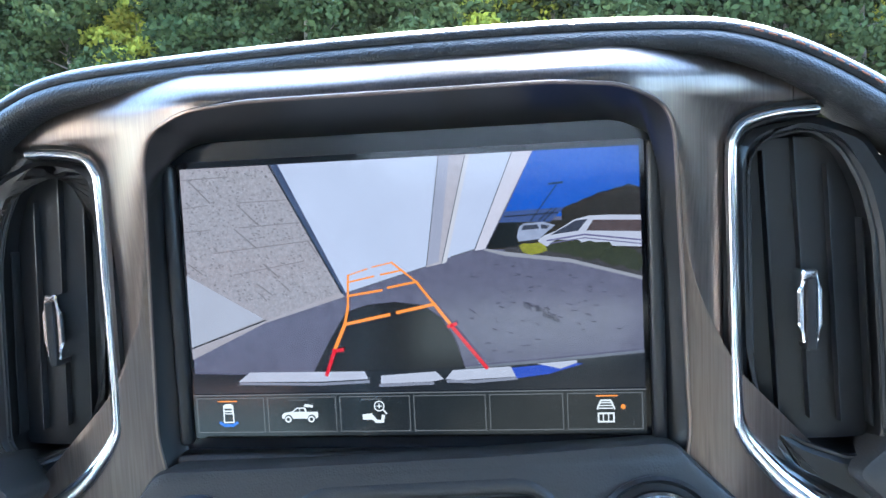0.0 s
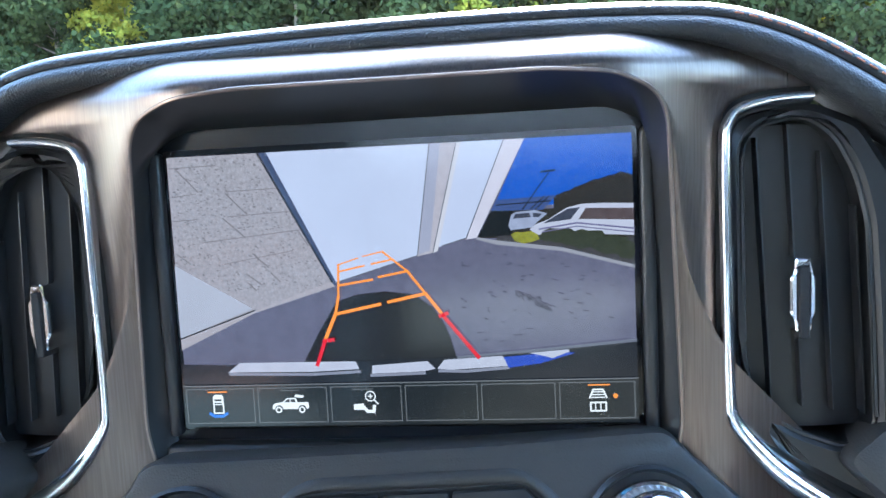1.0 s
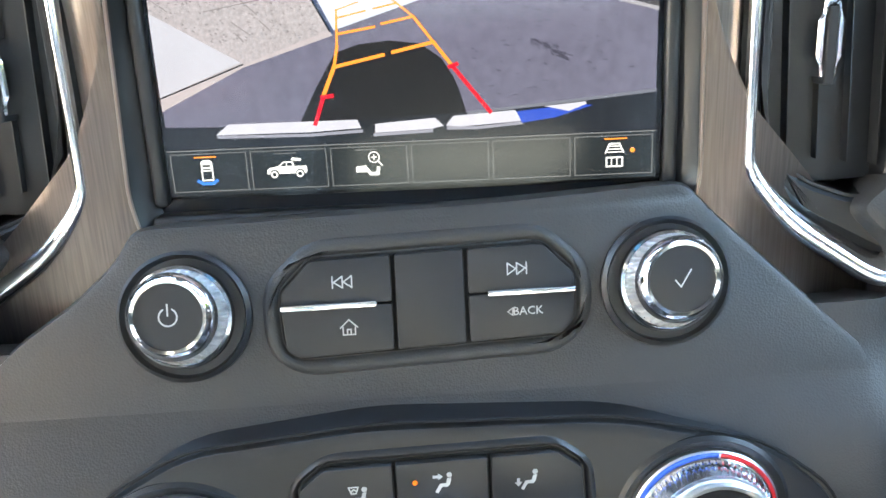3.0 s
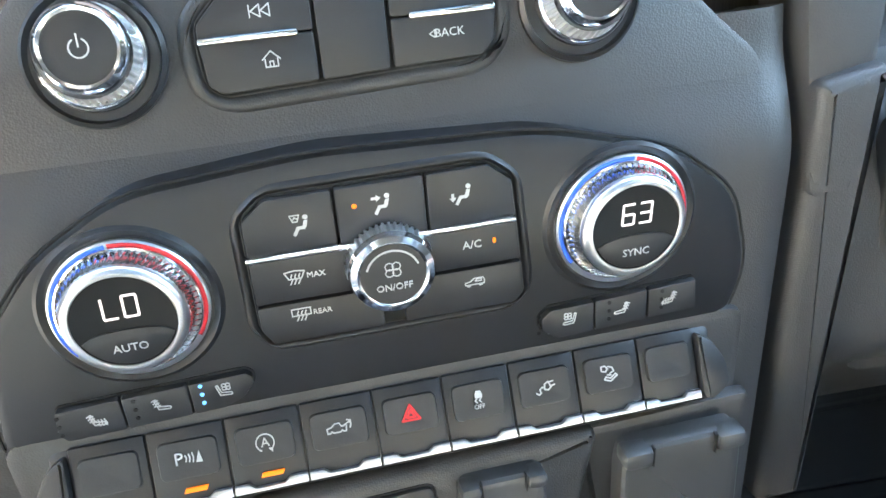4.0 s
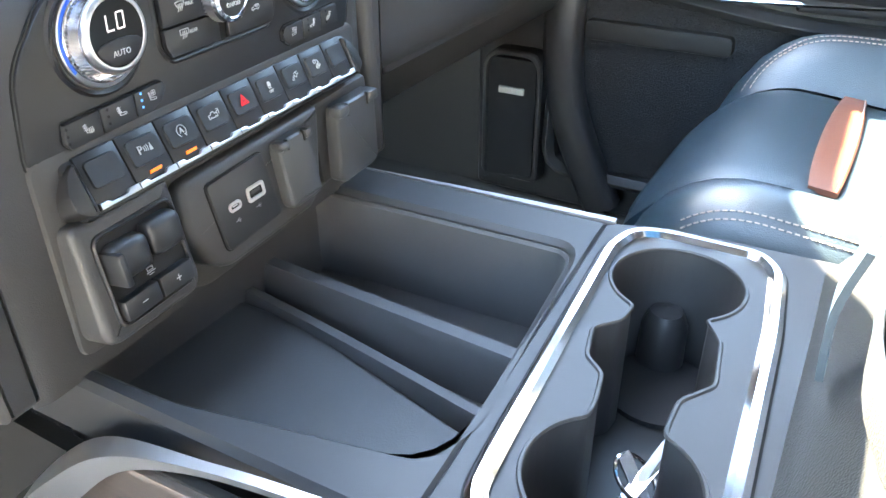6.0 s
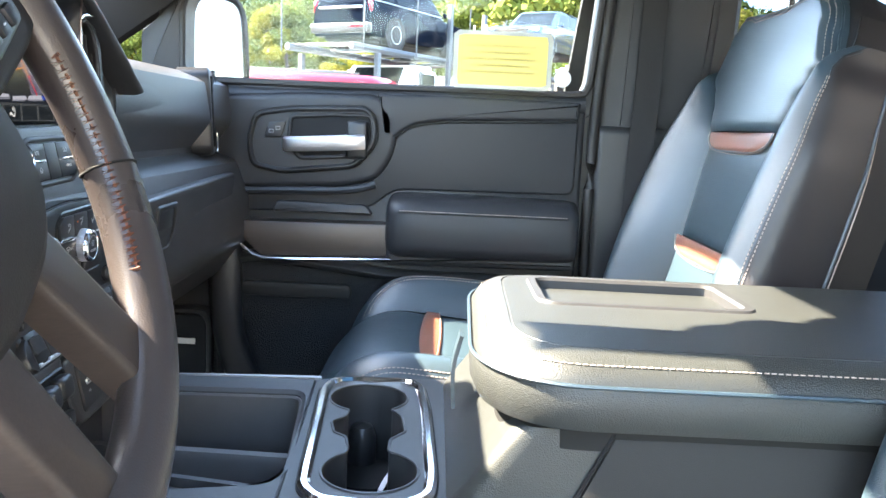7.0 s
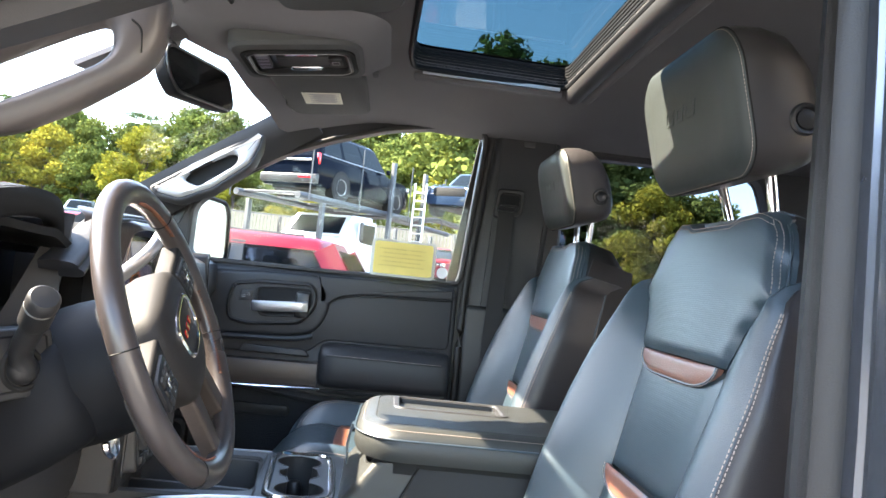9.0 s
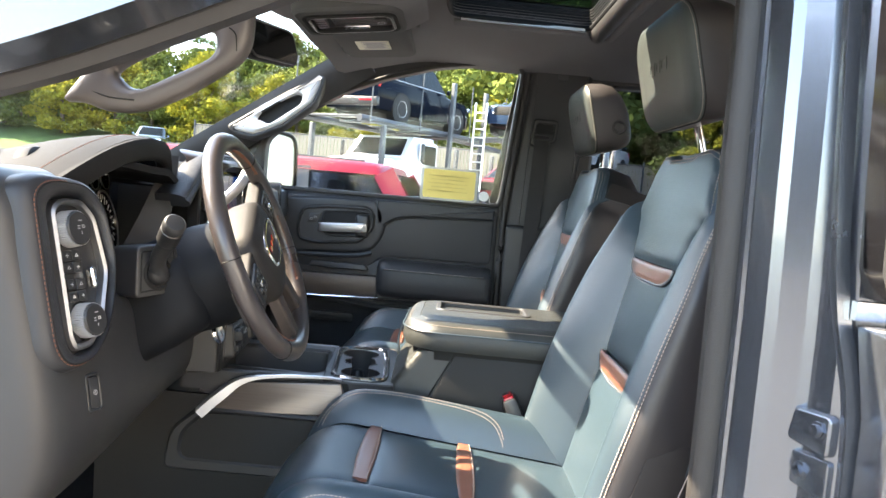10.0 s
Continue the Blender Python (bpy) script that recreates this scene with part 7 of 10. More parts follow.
        part("cushion_bolster", sheet(fcb, 26, 30, 0.012 * k), "leather", s, sharp=60)
        if k > 0:
            arch = [(0.05, 0.22), (0.12, 0.235), (0.20, 0.27), (0.26, 0.33), (0.29, 0.42), (0.30, 0.60), (0.29, 0.74), (0.26, 0.82), (0.20, 0.87), (0.12, 0.90), (0.05, 0.91)]
            for du in (0.0, 0.045):
                stitches([Vector(fcb(q.x + du * (1 if 0.3 < q.y < 0.86 else 0.2), q.y + (du * 0.35 if q.y > 0.86 else -du * 0.35 if q.y < 0.3 else 0))) + Vector((0, 0, 0.0009)) for q in [Vector((a_, b_, 0)) for a_, b_ in [(p.x, p.y) for p in smooth_path([(a_, (b_ * 1.02 + 0.12) / 1.14, 0) for a_, b_ in arch], 5)]]], s, "thread", 0.006, 0.0040, 0.0008)
        for u_ in (0.56, 0.60) if k < 0 else ():
            stitches([Vector(fcb(u_, 0.06 + 0.86 * i / 50)) + Vector((0, 0, 0.0008)) for i in range(51)], s, "thread", 0.006, 0.0040, 0.0008)
    for t_ in (0.70, 0.365):
        def fc(u, v, t_=t_):
            w = 0.146
            a = -w * 0.86 + 1.86 * w * u
            c_ = t_ + 0.010
            t = c_ + (0.5 - v) * (0.030 + 0.034 * math.sin(math.pi * min(1, 0.12 + 0.80 * u)) ** 0.7)
            return C(a, t, 0.0165 + 0.003 * (puff(u, v, 0.2) + 0.2))
        part("tab", sheet(fc, 14, 8, -0.006), "tan", s, "cognac brown leather tab", sharp=60)
        stitches([Vector(fc(i / 14, 0.92)) + Vector((0, 0, 0.001)) for i in range(15)], s, "thread", 0.005, 0.0034, 0.0008)
    part("seat_base", rbox(0.44, 0.42, 0.17, 0.02, 2, Matrix.Translation((cx, -0.50, 0.735))), "plastic", s)
    # headrest
    hc = base + upv * 0.700 + fwd * 0.030 + Vector((0, 0.010 + 0.6 * rake, 0))
    hm = Matrix.Translation(hc) @ Matrix.Rotation(radians(-14), 4, "X") @ Matrix.Diagonal((1.12, 1.09, 1.06, 1))

    def head_ring(yy, w, z0, z1, r_=0.046):
        return [hm @ Vector((x, yy, (z0 + z1) / 2 + y + (0.010 * (1 - (x / w) ** 2) if y > 0 else 0.0))) for x, y in rrect(2 * w, z1 - z0, r_, 7)]

    hr = [head_ring(*q) for q in ((-0.058, 0.100, -0.060, 0.004, 0.030), (-0.054, 0.120, -0.074, 0.026, 0.040), (-0.044, 0.134, -0.083, 0.048), (-0.026, 0.143, -0.088, 0.068), (0.0, 0.147, -0.090, 0.079), (0.024, 0.147, -0.089, 0.083), (0.036, 0.146, -0.088, 0.083), (0.044, 0.141, -0.084, 0.080), (0.049, 0.132, -0.076, 0.072, 0.040), (0.0505, 0.10, -0.05, 0.05, 0.034))]
    part("headrest", rings_bm(hr[:7]), "head_side", s, "padded brown-black headrest", sharp=60)
    part("headrest_face", rings_bm(hr[6:], cap0=False), "head_face", s, "black leather headrest face", sharp=60)
    part("headrest_seam", tube(head_ring(0.0365, 0.1465, -0.0885, 0.0835), 0.0013, 5, True), "gap", s)
    seam_ = head_ring(0.0395, 0.1450, -0.0868, 0.0820)
    stitches(seam_ + seam_[:1], s, "thread", 0.0046, 0.0030, 0.0004)
    bm_ = lathe([(0.0185, -0.006), (0.0185, 0.003), (0.0165, 0.0050), (0.0135, 0.0045), (0.0125, 0.001), (0.0112, 0.001), (0.0105, 0.0040), (0.006, 0.0052), (0.0003, 0.0050)], 32, hm @ axes((-0.144, -0.022, -0.036), (0, -1, 0), (0, 0, 1)))
    part("headrest_button", bm_, "satin", s, "round black release button")
    for x_, w_ in ((-0.038, 0.026), (-0.006, 0.020), (0.026, 0.028)):
        part("headrest_mark", rim(rounded([(x_ - w_ / 2 - 0.005, -0.010), (x_ + w_ / 2 - 0.005, -0.010), (x_ + w_ / 2 + 0.005, 0.010), (x_ - w_ / 2 + 0.005, 0.010)], 0.003), rounded([(x_ - w_ / 2 - 0.001, -0.006), (x_ + w_ / 2 - 0.005, -0.006), (x_ + w_ / 2 + 0.001, 0.006), (x_ - w_ / 2 + 0.005, 0.006)], 0.002), -0.001, 0.0014, hm @ axes((0.0, 0.0502, 0.012), (-1, 0, 0), (0, 0, 1)), 40, 0.0005), "head_face", s, "embossed mark")
    for px_ in (-0.065, 0.065):
        part("post", tube([B(px_, 0.50, -0.022), B(px_, 0.57, -0.022), hm @ Vector((px_, -0.018, -0.08))], 0.0072, 14, up=(1, 0, 0)), "chrome", s, "chrome headrest post")
        part("post_collar", lathe([(0.015, -0.004), (0.015, 0.004), (0.009, 0.007)], 20, axes(B(px_, 0.566, -0.022), (1, 0, 0), -fwd)), "satin", s)
    return s


seat(-0.410, "black leather driver seat with cognac tabs and contrast stitching", 0.0, 0.038)
seat(0.500, "black leather passenger seat with cognac tabs and contrast stitching", 0.020, 0.012, 0.028)
bk = thing("belt_buckle", "seat belt buckle with a red button beside the driver seat", "buckle", at=(-0.160, -0.69, 0.95))
bkm = look((-0.160, -0.690, 0.945), (-0.160, -0.735, 0.85)) @ Matrix.Scale(1.35, 4)
part("body", rbox(0.046, 0.024, 0.095, 0.007, 2, bkm), "satin", bk)
part("button", rbox(0.036, 0.016, 0.008, 0.003, 2, bkm @ Matrix.Translation((0, 0, 0.046))), "red_badge", bk, "red release button")

# ---- passenger door ----
DR = axes((0.812, 0, 0), (0, -1, 0), (0, 0, 1))       # x runs rearwards, y up, z into the cab


def yz(*pts):
    return [(-y, z) for y, z in pts]


door = thing("passenger_door", "black passenger door panel with bronze pull and chrome handle", "door", at=(0.81, -0.3, 1.0))
WIN = yz((0.120, 1.380), (0.118, 1.530), (-0.02, 1.640), (-0.13, 1.708), (-0.26, 1.762), (-0.42, 1.812), (-0.56, 1.834), (-0.690, 1.838), (-0.702, 1.815), (-0.668, 1.392), (-0.655, 1.383))
DPO = yz((0.19, 0.66), (0.19, 1.30), (0.13, 1.372), (-0.03, 1.380), (-0.20, 1.376), (-0.40, 1.388), (-0.668, 1.386), (-0.672, 0.66))
part("panel", plate(rounded(DPO, 0.012), -0.06, 0.0, DR, 0.010, 3), "door_plastic", door)
part("outer_skin", plate(DPO, -0.16, -0.10, DR), "paint", door, "grey painted outer skin")
UPP = yz((0.165, 1.13), (0.16, 1.31), (0.11, 1.345), (-0.24, 1.350), (-0.655, 1.350), (-0.655, 1.185), (-0.30, 1.180), (-0.25, 1.14), (0.0, 1.125))
part("upper_pad", plate(rounded(UPP, 0.02), -0.004, 0.006, DR, 0.005, 3), "leather_door", door)
LEDGE = [(0.270, 1.285), (0.2935, 1.2800), (0.312, 1.2960), (0.335, 1.3090), (0.39, 1.3190), (0.50, 1.3245), (0.654, 1.3310), (0.656, 1.366), (0.40, 1.369), (0.26, 1.366)]
part("upper_ledge", plate(rounded(LEDGE, 0.006), -0.004, 0.015, DR, 0.008, 5), "leather_door", door, sharp=60)
# dark line that paints the shade in the pad's crease
part("pad_crease_shade", tube([DR @ Vector((p.x, p.y, 0.0065)) for p in smooth_path([(0.2935, 1.2755, 0), (0.312, 1.2915, 0), (0.335, 1.3045, 0), (0.39, 1.3150, 0), (0.50, 1.3205, 0), (0.652, 1.3270, 0)], 5)], 0.0016, 5), "gap", door)
HOUSE = [(-0.100, 1.185), (-0.110, 1.300), (-0.060, 1.352), (0.10, 1.362), (0.262, 1.366), (0.300, 1.330), (0.302, 1.272), (0.290, 1.232), (0.262, 1.196), (0.200, 1.182), (0.040, 1.172), (-0.040, 1.166)]
part("handle_housing", plate(rounded(HOUSE, 0.02), -0.004, 0.0150, DR, 0.014, 6), "leather_door", door, sharp=60)
part("lower_ridge", sweep(smooth_path([DR @ Vector(p) for p in ((-0.085, 1.16, 0.012), (0.02, 1.168, 0.016), (0.20, 1.176, 0.016), (0.262, 1.190, 0.014))], 6), circle(0.008, 8)), "leather_door", door)
hbp = rounded([(0.0139, 1.2642), (0.0262, 1.3172), (0.0954, 1.3299), (0.244, 1.336), (0.2602, 1.3104), (0.259, 1.2694), (0.2213, 1.2245), (0.0804, 1.2085), (0.0226, 1.2175)][::-1], 0.016)
part("handle_bezel", rim(grow(hbp, 0.004), grow(hbp, -0.006), 0.0, 0.026, DR, 90, 0.004), "satin", door)
part("bezel_line", tube([DR @ Vector((x, y, 0.0150)) for x, y in grow(hbp, 0.0055)], 0.0014, 5, True), "gap", door)
part("handle_cup", plate(grow(hbp, -0.005), 0.004, 0.020, DR), "plastic", door)
POCK = rounded([(0.094, 1.3162), (0.1842, 1.3229), (0.2521, 1.3232), (0.2569, 1.276), (0.2398, 1.2441), (0.1118, 1.2336), (0.091, 1.2655)][::-1], 0.012)
part("handle_pocket", rim(grow(POCK, 0.003), grow(POCK, -0.005), 0.012, 0.025, DR, 60, 0.003), "satin", door)
# near-black back: the handle pocket's shade as colour
part("pocket_back", plate(grow(POCK, -0.004), 0.010, 0.0206, DR), "gap", door)
part("handle_hinge", rbox(0.042, 0.075, 0.020, 0.008, 3, off(DR, 0.225, 1.275, 0.022)), "satin", door)
part("door_handle", sweep(smooth_path([DR @ Vector(p) for p in ((0.088, 1.262, 0.036), (0.105, 1.262, 0.043), (0.17, 1.266, 0.046), (0.222, 1.270, 0.046), (0.240, 1.272, 0.040))], 6), [(-0.005, -0.013), (0.004, -0.014), (0.008, -0.004), (0.007, 0.010), (0.002, 0.015), (-0.005, 0.013)], up=(0, 0, 1)), "satin_chrome", door, "satin chrome door handle")
lk = part("lock_plate", plate(rounded([(0.0443, 1.2715), (0.0521, 1.3022), (0.0869, 1.3059), (0.0766, 1.2735)][::-1], 0.004), 0.016, 0.0235, DR, 0.002), "button", door)
for i in range(2):
    ico([[(-4, -3), (4, -3), (4, 3), (-4, 3), (-4, -3)]], off(DR, 0.058 + 0.013 * i, 1.285 + 0.006 * i, 0.0239), 0.0008, parent=lk)
# pull bar and armrest
PB = yz((0.026, 1.110), (-0.322, 1.116), (-0.318, 1.052), (-0.045, 1.043))
part("pull_bar", plate(rounded(PB, 0.012, 4), 0.0, 0.046, DR, 0.003, 2), "bronze_door", door, "brushed bronze pull bar")
part("pull_chrome", sweep([DR @ Vector(p) for p in ((-0.034, 1.106, 0.030), (-0.020, 1.082, 0.042), (0.030, 1.046, 0.048), (0.050, 1.039, 0.050), (0.12, 1.040, 0.051), (0.318, 1.048, 0.051))], circle(0.0040, 8), up=(0, 0, 1)), "chrome", door, "thin chrome line")
AS = [(0.0, 0.125), (0.030, 0.126), (0.058, 0.120), (0.074, 0.106), (0.079, 0.090), (0.080, 0.030), (0.072, 0.010), (0.050, 0.0), (0.0, 0.0)]
ar = []
for x, k in ((0.288, 0.60), (0.291, 0.80), (0.298, 0.92), (0.312, 0.99), (0.34, 1.0), (0.45, 1.0), (0.58, 0.985), (0.640, 0.96), (0.655, 0.92), (0.660, 0.80)):
    ar.append([DR @ Vector((x, 1.052 + 0.060 * (1 - k) + h * k, d * k)) for d, h in AS])
part("armrest", rings_bm(ar), "leather_door", door, "padded leather armrest", sharp=60)
stitches([DR @ Vector((x, 1.1475, 0.0812)) for x in [0.315 + 0.32 * i / 12 for i in range(13)]], door, "thread", 0.005, 0.0036, 0.0007)
part("armrest_seam", tube([DR @ Vector((x, 1.144, 0.0800)) for x in [0.312 + 0.325 * i / 12 for i in range(13)]], 0.0012, 5), "gap", door)
part("pocket_arch", sweep(smooth_path([DR @ Vector(p) for p in ((-0.028, 1.085, 0.020), (-0.030, 1.00, 0.028), (-0.027, 0.92, 0.030), (-0.012, 0.84, 0.030), (0.030, 0.74, 0.028), (0.06, 0.68, 0.024))], 6), [(-0.028, -0.02), (-0.030, 0.004), (-0.020, 0.014), (0.020, 0.014), (0.030, 0.004), (0.028, -0.02)], up=(-1, 0, 0)), "door_plastic", door, sharp=60)
part("armrest_shelf", plate(rounded(yz((-0.29, 1.035), (-0.29, 1.072), (-0.66, 1.076), (-0.66, 1.04)), 0.01), 0.0, 0.055, DR, 0.012, 3), "plastic", door)
part("upper_pocket", plate(rounded(yz((-0.06, 1.128), (-0.07, 1.150), (-0.245, 1.148), (-0.26, 1.128)), 0.008), 0.0, 0.020, DR, 0.004), "plastic", door)
LS = rounded(yz((0.06, 0.72), (0.045, 1.03), (-0.03, 1.055), (-0.30, 1.020), (-0.655, 1.020), (-0.655, 0.72)), 0.06, 6)
part("pocket_frame", rim(LS, grow(LS, -0.022), -0.004, 0.030, DR, 90, 0.010), "plastic", door)
part("pocket_floor", plate(grow(LS, -0.02), 0.0, 0.004, DR), "carpet", door)
part("pocket_step", plate(rounded(yz((0.0, 0.955), (0.0, 0.985), (-0.22, 0.985), (-0.22, 0.955)), 0.012), 0.0, 0.018, DR, 0.004), "lower_trim", door)
part("speaker_grille", rim(rounded(yz((0.165, 0.70), (0.165, 0.905), (0.145, 0.925), (0.072, 0.925), (0.058, 0.905), (0.058, 0.70)), 0.01), rounded(yz((0.155, 0.70), (0.155, 0.90), (0.138, 0.915), (0.080, 0.915), (0.068, 0.90), (0.068, 0.71)), 0.01), 0.0, 0.032, DR, 60, 0.003), "plastic", door)
part("speaker_mesh", plate(rounded(yz((0.157, 0.70), (0.157, 0.91), (0.07, 0.91), (0.07, 0.70)), 0.01), 0.0, 0.028, DR), mat("speaker_mesh", (0.012, 0.012, 0.013), 0.6, grain=1.0, gscale=520, dist=0.002, cells=0.02), door)
part("speaker_badge", rbox(0.046, 0.012, 0.004, 0.001, 1, off(DR, -0.112, 0.858, 0.030)), "satin_chrome", door, "plain silver badge")
# window frame and pane
WR = rounded(WIN, 0.03, 5)
part("window_frame", rim(grow(WR, 0.055), WR, -0.065, -0.010, DR, 120, 0.008), "pillar", door)
part("sill_pad", sweep([DR @ Vector((x, 1.362 + 0.012 * max(0, min(1, (x - 0.1) / 0.3)), -0.006)) for x in [-0.14 + 0.805 * i / 20 for i in range(21)]], [(-0.050, -0.020), (0.002, -0.030), (0.012, -0.022), (0.014, -0.006), (0.006, 0.006), (-0.008, 0.010), (-0.050, 0.008)][::-1], up=(0, 0, 1)), "leather_door", door, sharp=60)
part("window_seal", rim(grow(WR, 0.010), grow(WR, -0.004), -0.05, 0.006, DR, 120, 0.004), "seal", door)
pane = part("pane", plate(grow(WR, 0.006), -0.044, -0.040, DR), "glass", door, "clear side glass")
pane.visible_shadow = False
part("sail_panel", plate(rounded(yz((0.20, 1.36), (0.20, 1.46), (0.122, 1.535), (0.118, 1.372)), 0.006), -0.03, 0.004, DR, 0.003), "pillar", door)
tag = thing("window_sticker", "yellow paper sticker stuck on the passenger window", "sticker", at=(0.772, -0.5, 1.43))
tg = axes((0.766 + 0.002, -0.497, 1.436), (0, -1, 0.0), (0, 0, 1))
M["tagpaper"] = mat("yellow_sticker_paper", (0.78, 0.62, 0.18), 0.6, vary=0.05, vscale=40)
M["tagpaper"].node_tree.nodes["Principled BSDF"].inputs["Transmission Weight"].default_value = 0.0
part("sheet", rbox(0.168, 0.092, 0.001, 0.0002, 1, tg), "tagpaper", tag)
part("clear_sleeve", rim(rrect(0.186, 0.106, 0.004), rrect(0.168, 0.092, 0.003), -0.0006, 0.0006, tg, 40), mat("pale_sleeve_edge", (0.5, 0.5, 0.42), 0.4, alpha=0.55), tag)
for i in range(5):
    part("print_line", rbox(0.13 - 0.02 * (i % 2), 0.0035, 0.0012, 0, 0, off(tg, -0.004, 0.026 - 0.012 * i, -0.0001)), mat("faded_print", (0.62, 0.47, 0.13), 0.6), tag)
rs_ = solo("round_sticker", lathe([(0.016, 0), (0.016, 0.001), (0.0003, 0.0012)], 28, axes((0.770, -0.612, 1.408), (0, -1, 0), (0, 0, 1))), "plain_white", "small round white sticker on the passenger window", "sticker")

# ---- door mirror ----
mir = thing("door_mirror", "body-coloured door mirror with bright glass outside the window", "mirror", at=(0.96, 0.20, 1.43))
mmx = axes((0.955, 0.105, 1.455), (0.90, -0.42, 0), (0, 0.03, 1))
MO = rounded([(-0.115, -0.110), (-0.115, 0.100), (-0.080, 0.118), (0.085, 0.105), (0.105, 0.070), (0.108, -0.070), (0.085, -0.115)], 0.02)
part("shell", rings_bm([[(x * k, y * k, z) for x, y in MO] for k, z in ((0.55, -0.13), (0.85, -0.10), (1.0, -0.04), (1.0, 0.0))], mmx), "paint", mir, "grey painted shell")
part("bezel", rim(grow(MO, 0.003), grow(MO, -0.009), -0.03, 0.008, mmx, 60, 0.004), "column_black", mir, "black mirror surround")
part("mirror_glass", plate(grow(MO, -0.007), -0.02, -0.002, mmx), "mirror", mir, "bright mirror glass")
part("arm", rbox(0.12, 0.06, 0.05, 0.012, 2, axes((0.90, 0.16, 1.385), (1, 0, 0), (0, 1, 0))), "satin", mir)

# ---- pillars, roof, glass ----
wall_r = thing("wall_right", "black trim of the cab's passenger side with belt and rear window", "cab side", at=(0.82, -0.9, 1.3), kind="structure")
part("b_pillar", plate(rounded(yz((-0.700, 0.70), (-0.690, 1.40), (-0.735, 1.84), (-0.935, 1.85), (-0.905, 1.36), (-0.90, 0.70)), 0.02), -0.10, -0.004, DR, 0.02, 4), "pillar", wall_r)
part("b_pillar_lower", plate(rounded(yz((-0.695, 0.72), (-0.690, 1.325), (-0.90, 1.325), (-0.90, 0.72)), 0.02), -0.02, 0.008, DR, 0.015, 4), "plastic", wall_r)
# Unseen plates added to stop light leaking between door and pillar.
part("leak_backing", plate(yz((-0.62, 0.60), (-0.64, 1.40), (-0.70, 1.86), (-0.80, 1.86), (-0.80, 0.60)), -0.13, -0.105, DR), "gap", wall_r)
part("leak_filler", plate(yz((-0.664, 0.62), (-0.664, 1.385), (-0.72, 1.385), (-0.72, 0.62)), -0.10, -0.012, DR), "seal", wall_r)
part("door_seal", sweep(smooth_path([DR @ Vector((-v[0], v[1], 0.002)) for v in ((-0.690, 0.72), (-0.684, 1.20), (-0.690, 1.42), (-0.712, 1.70), (-0.722, 1.815))], 6), circle(0.010, 10)), "seal", wall_r)
part("belt_guide", rim(rounded(yz((-0.745, 1.585), (-0.752, 1.675), (-0.835, 1.675), (-0.830, 1.60)), 0.015), rounded(yz((-0.760, 1.60), (-0.765, 1.66), (-0.822, 1.66), (-0.818, 1.612)), 0.01), -0.01, 0.012, DR, 50, 0.004), "satin", wall_r)
part("belt_guide_cavity", plate(rounded(yz((-0.752, 1.592), (-0.758, 1.668), (-0.828, 1.668), (-0.824, 1.605)), 0.01), -0.01, 0.004, DR), "gap", wall_r)
beltt = thing("seat_belt", "black woven seat belt hanging down the pillar", "seat belt", at=(0.80, -0.79, 1.3))
part("webbing", sweep([DR @ Vector((0.785, 1.622, 0.010)), DR @ Vector((0.780, 1.45, 0.022)), DR @ Vector((0.772, 1.20, 0.028)), DR @ Vector((0.765, 0.80, 0.030))], [(-0.0012, -0.024), (0.0012, -0.024), (0.0012, 0.024), (-0.0012, 0.024)], up=(0, 1, 0)), "belt", beltt)
part("belt_loop", rim(rrect(0.062, 0.022, 0.008, 5), rrect(0.050, 0.008, 0.003, 4), 0.0, 0.012, off(DR, 0.785, 1.618, 0.006), 40, 0.003), "satin", beltt, "black plastic belt loop")
part("stop_button", lathe([(0.0003, 0.003), (0.006, 0.002), (0.007, 0.0)], 14, off(DR, 0.770, 1.10, 0.031)), "button", beltt)
part("pillar_lamp", rbox(0.034, 0.018, 0.01, 0.004, 2, off(DR, 0.835, 1.815, -0.002)), "visor", wall_r)
RWIN = rounded(yz((-0.955, 1.385), (-0.965, 1.800), (-1.30, 1.805), (-1.560, 1.795), (-1.620, 1.62), (-1.560, 1.385)), 0.03)
part("rear_door_frame", rim(rounded(yz((-0.90, 0.66), (-0.90, 1.90), (-1.90, 1.90), (-1.90, 0.66)), 0.01), RWIN, -0.09, -0.02, DR, 120, 0.01), "pillar", wall_r)
rp = part("rear_pane", plate(grow(RWIN, 0.004), -0.075, -0.070, DR), "tint", wall_r, "tinted rear side glass")
rp.visible_shadow = False
part("front_wall", plate(yz((0.19, 0.6), (0.19, 1.40), (0.62, 1.40), (0.62, 0.6)), -0.10, -0.02, DR), "plastic", wall_r)



def pillar_band(u, v):
    """The windscreen pillar's trim: a band from the glass to the door's seal."""
    a = Vector((0.735, 0.50, 1.395)).lerp(Vector((0.728, -0.125, 1.822)), u)
    b = Vector((0.800, 0.40, 1.335)).lerp(Vector((0.785, -0.230, 1.770)), u)
    p = a.lerp(b, v)
    return p + Vector((-0.020, -0.006, 0.010)) * math.sin(math.pi * v)


part("a_pillar", sheet(pillar_band, 24, 12, -0.03), "pillar", wall_r, "pillar trim", sharp=60)
part("a_pillar_back", sheet(lambda u, v: Vector(pillar_band(u, v)) + Vector((0.055, 0.02, 0.0)), 12, 6, 0.01), "gap", wall_r)
gh = thing("grab_handle", "plastic grab handle coloured pale for sun glare on the passenger pillar", "grab handle", "pillar grab handles", at=(0.73, 0.08, 1.64))
GM = axes((0.722, 0, 1.64), (0, -1, 0), (0.22, 0, 1))
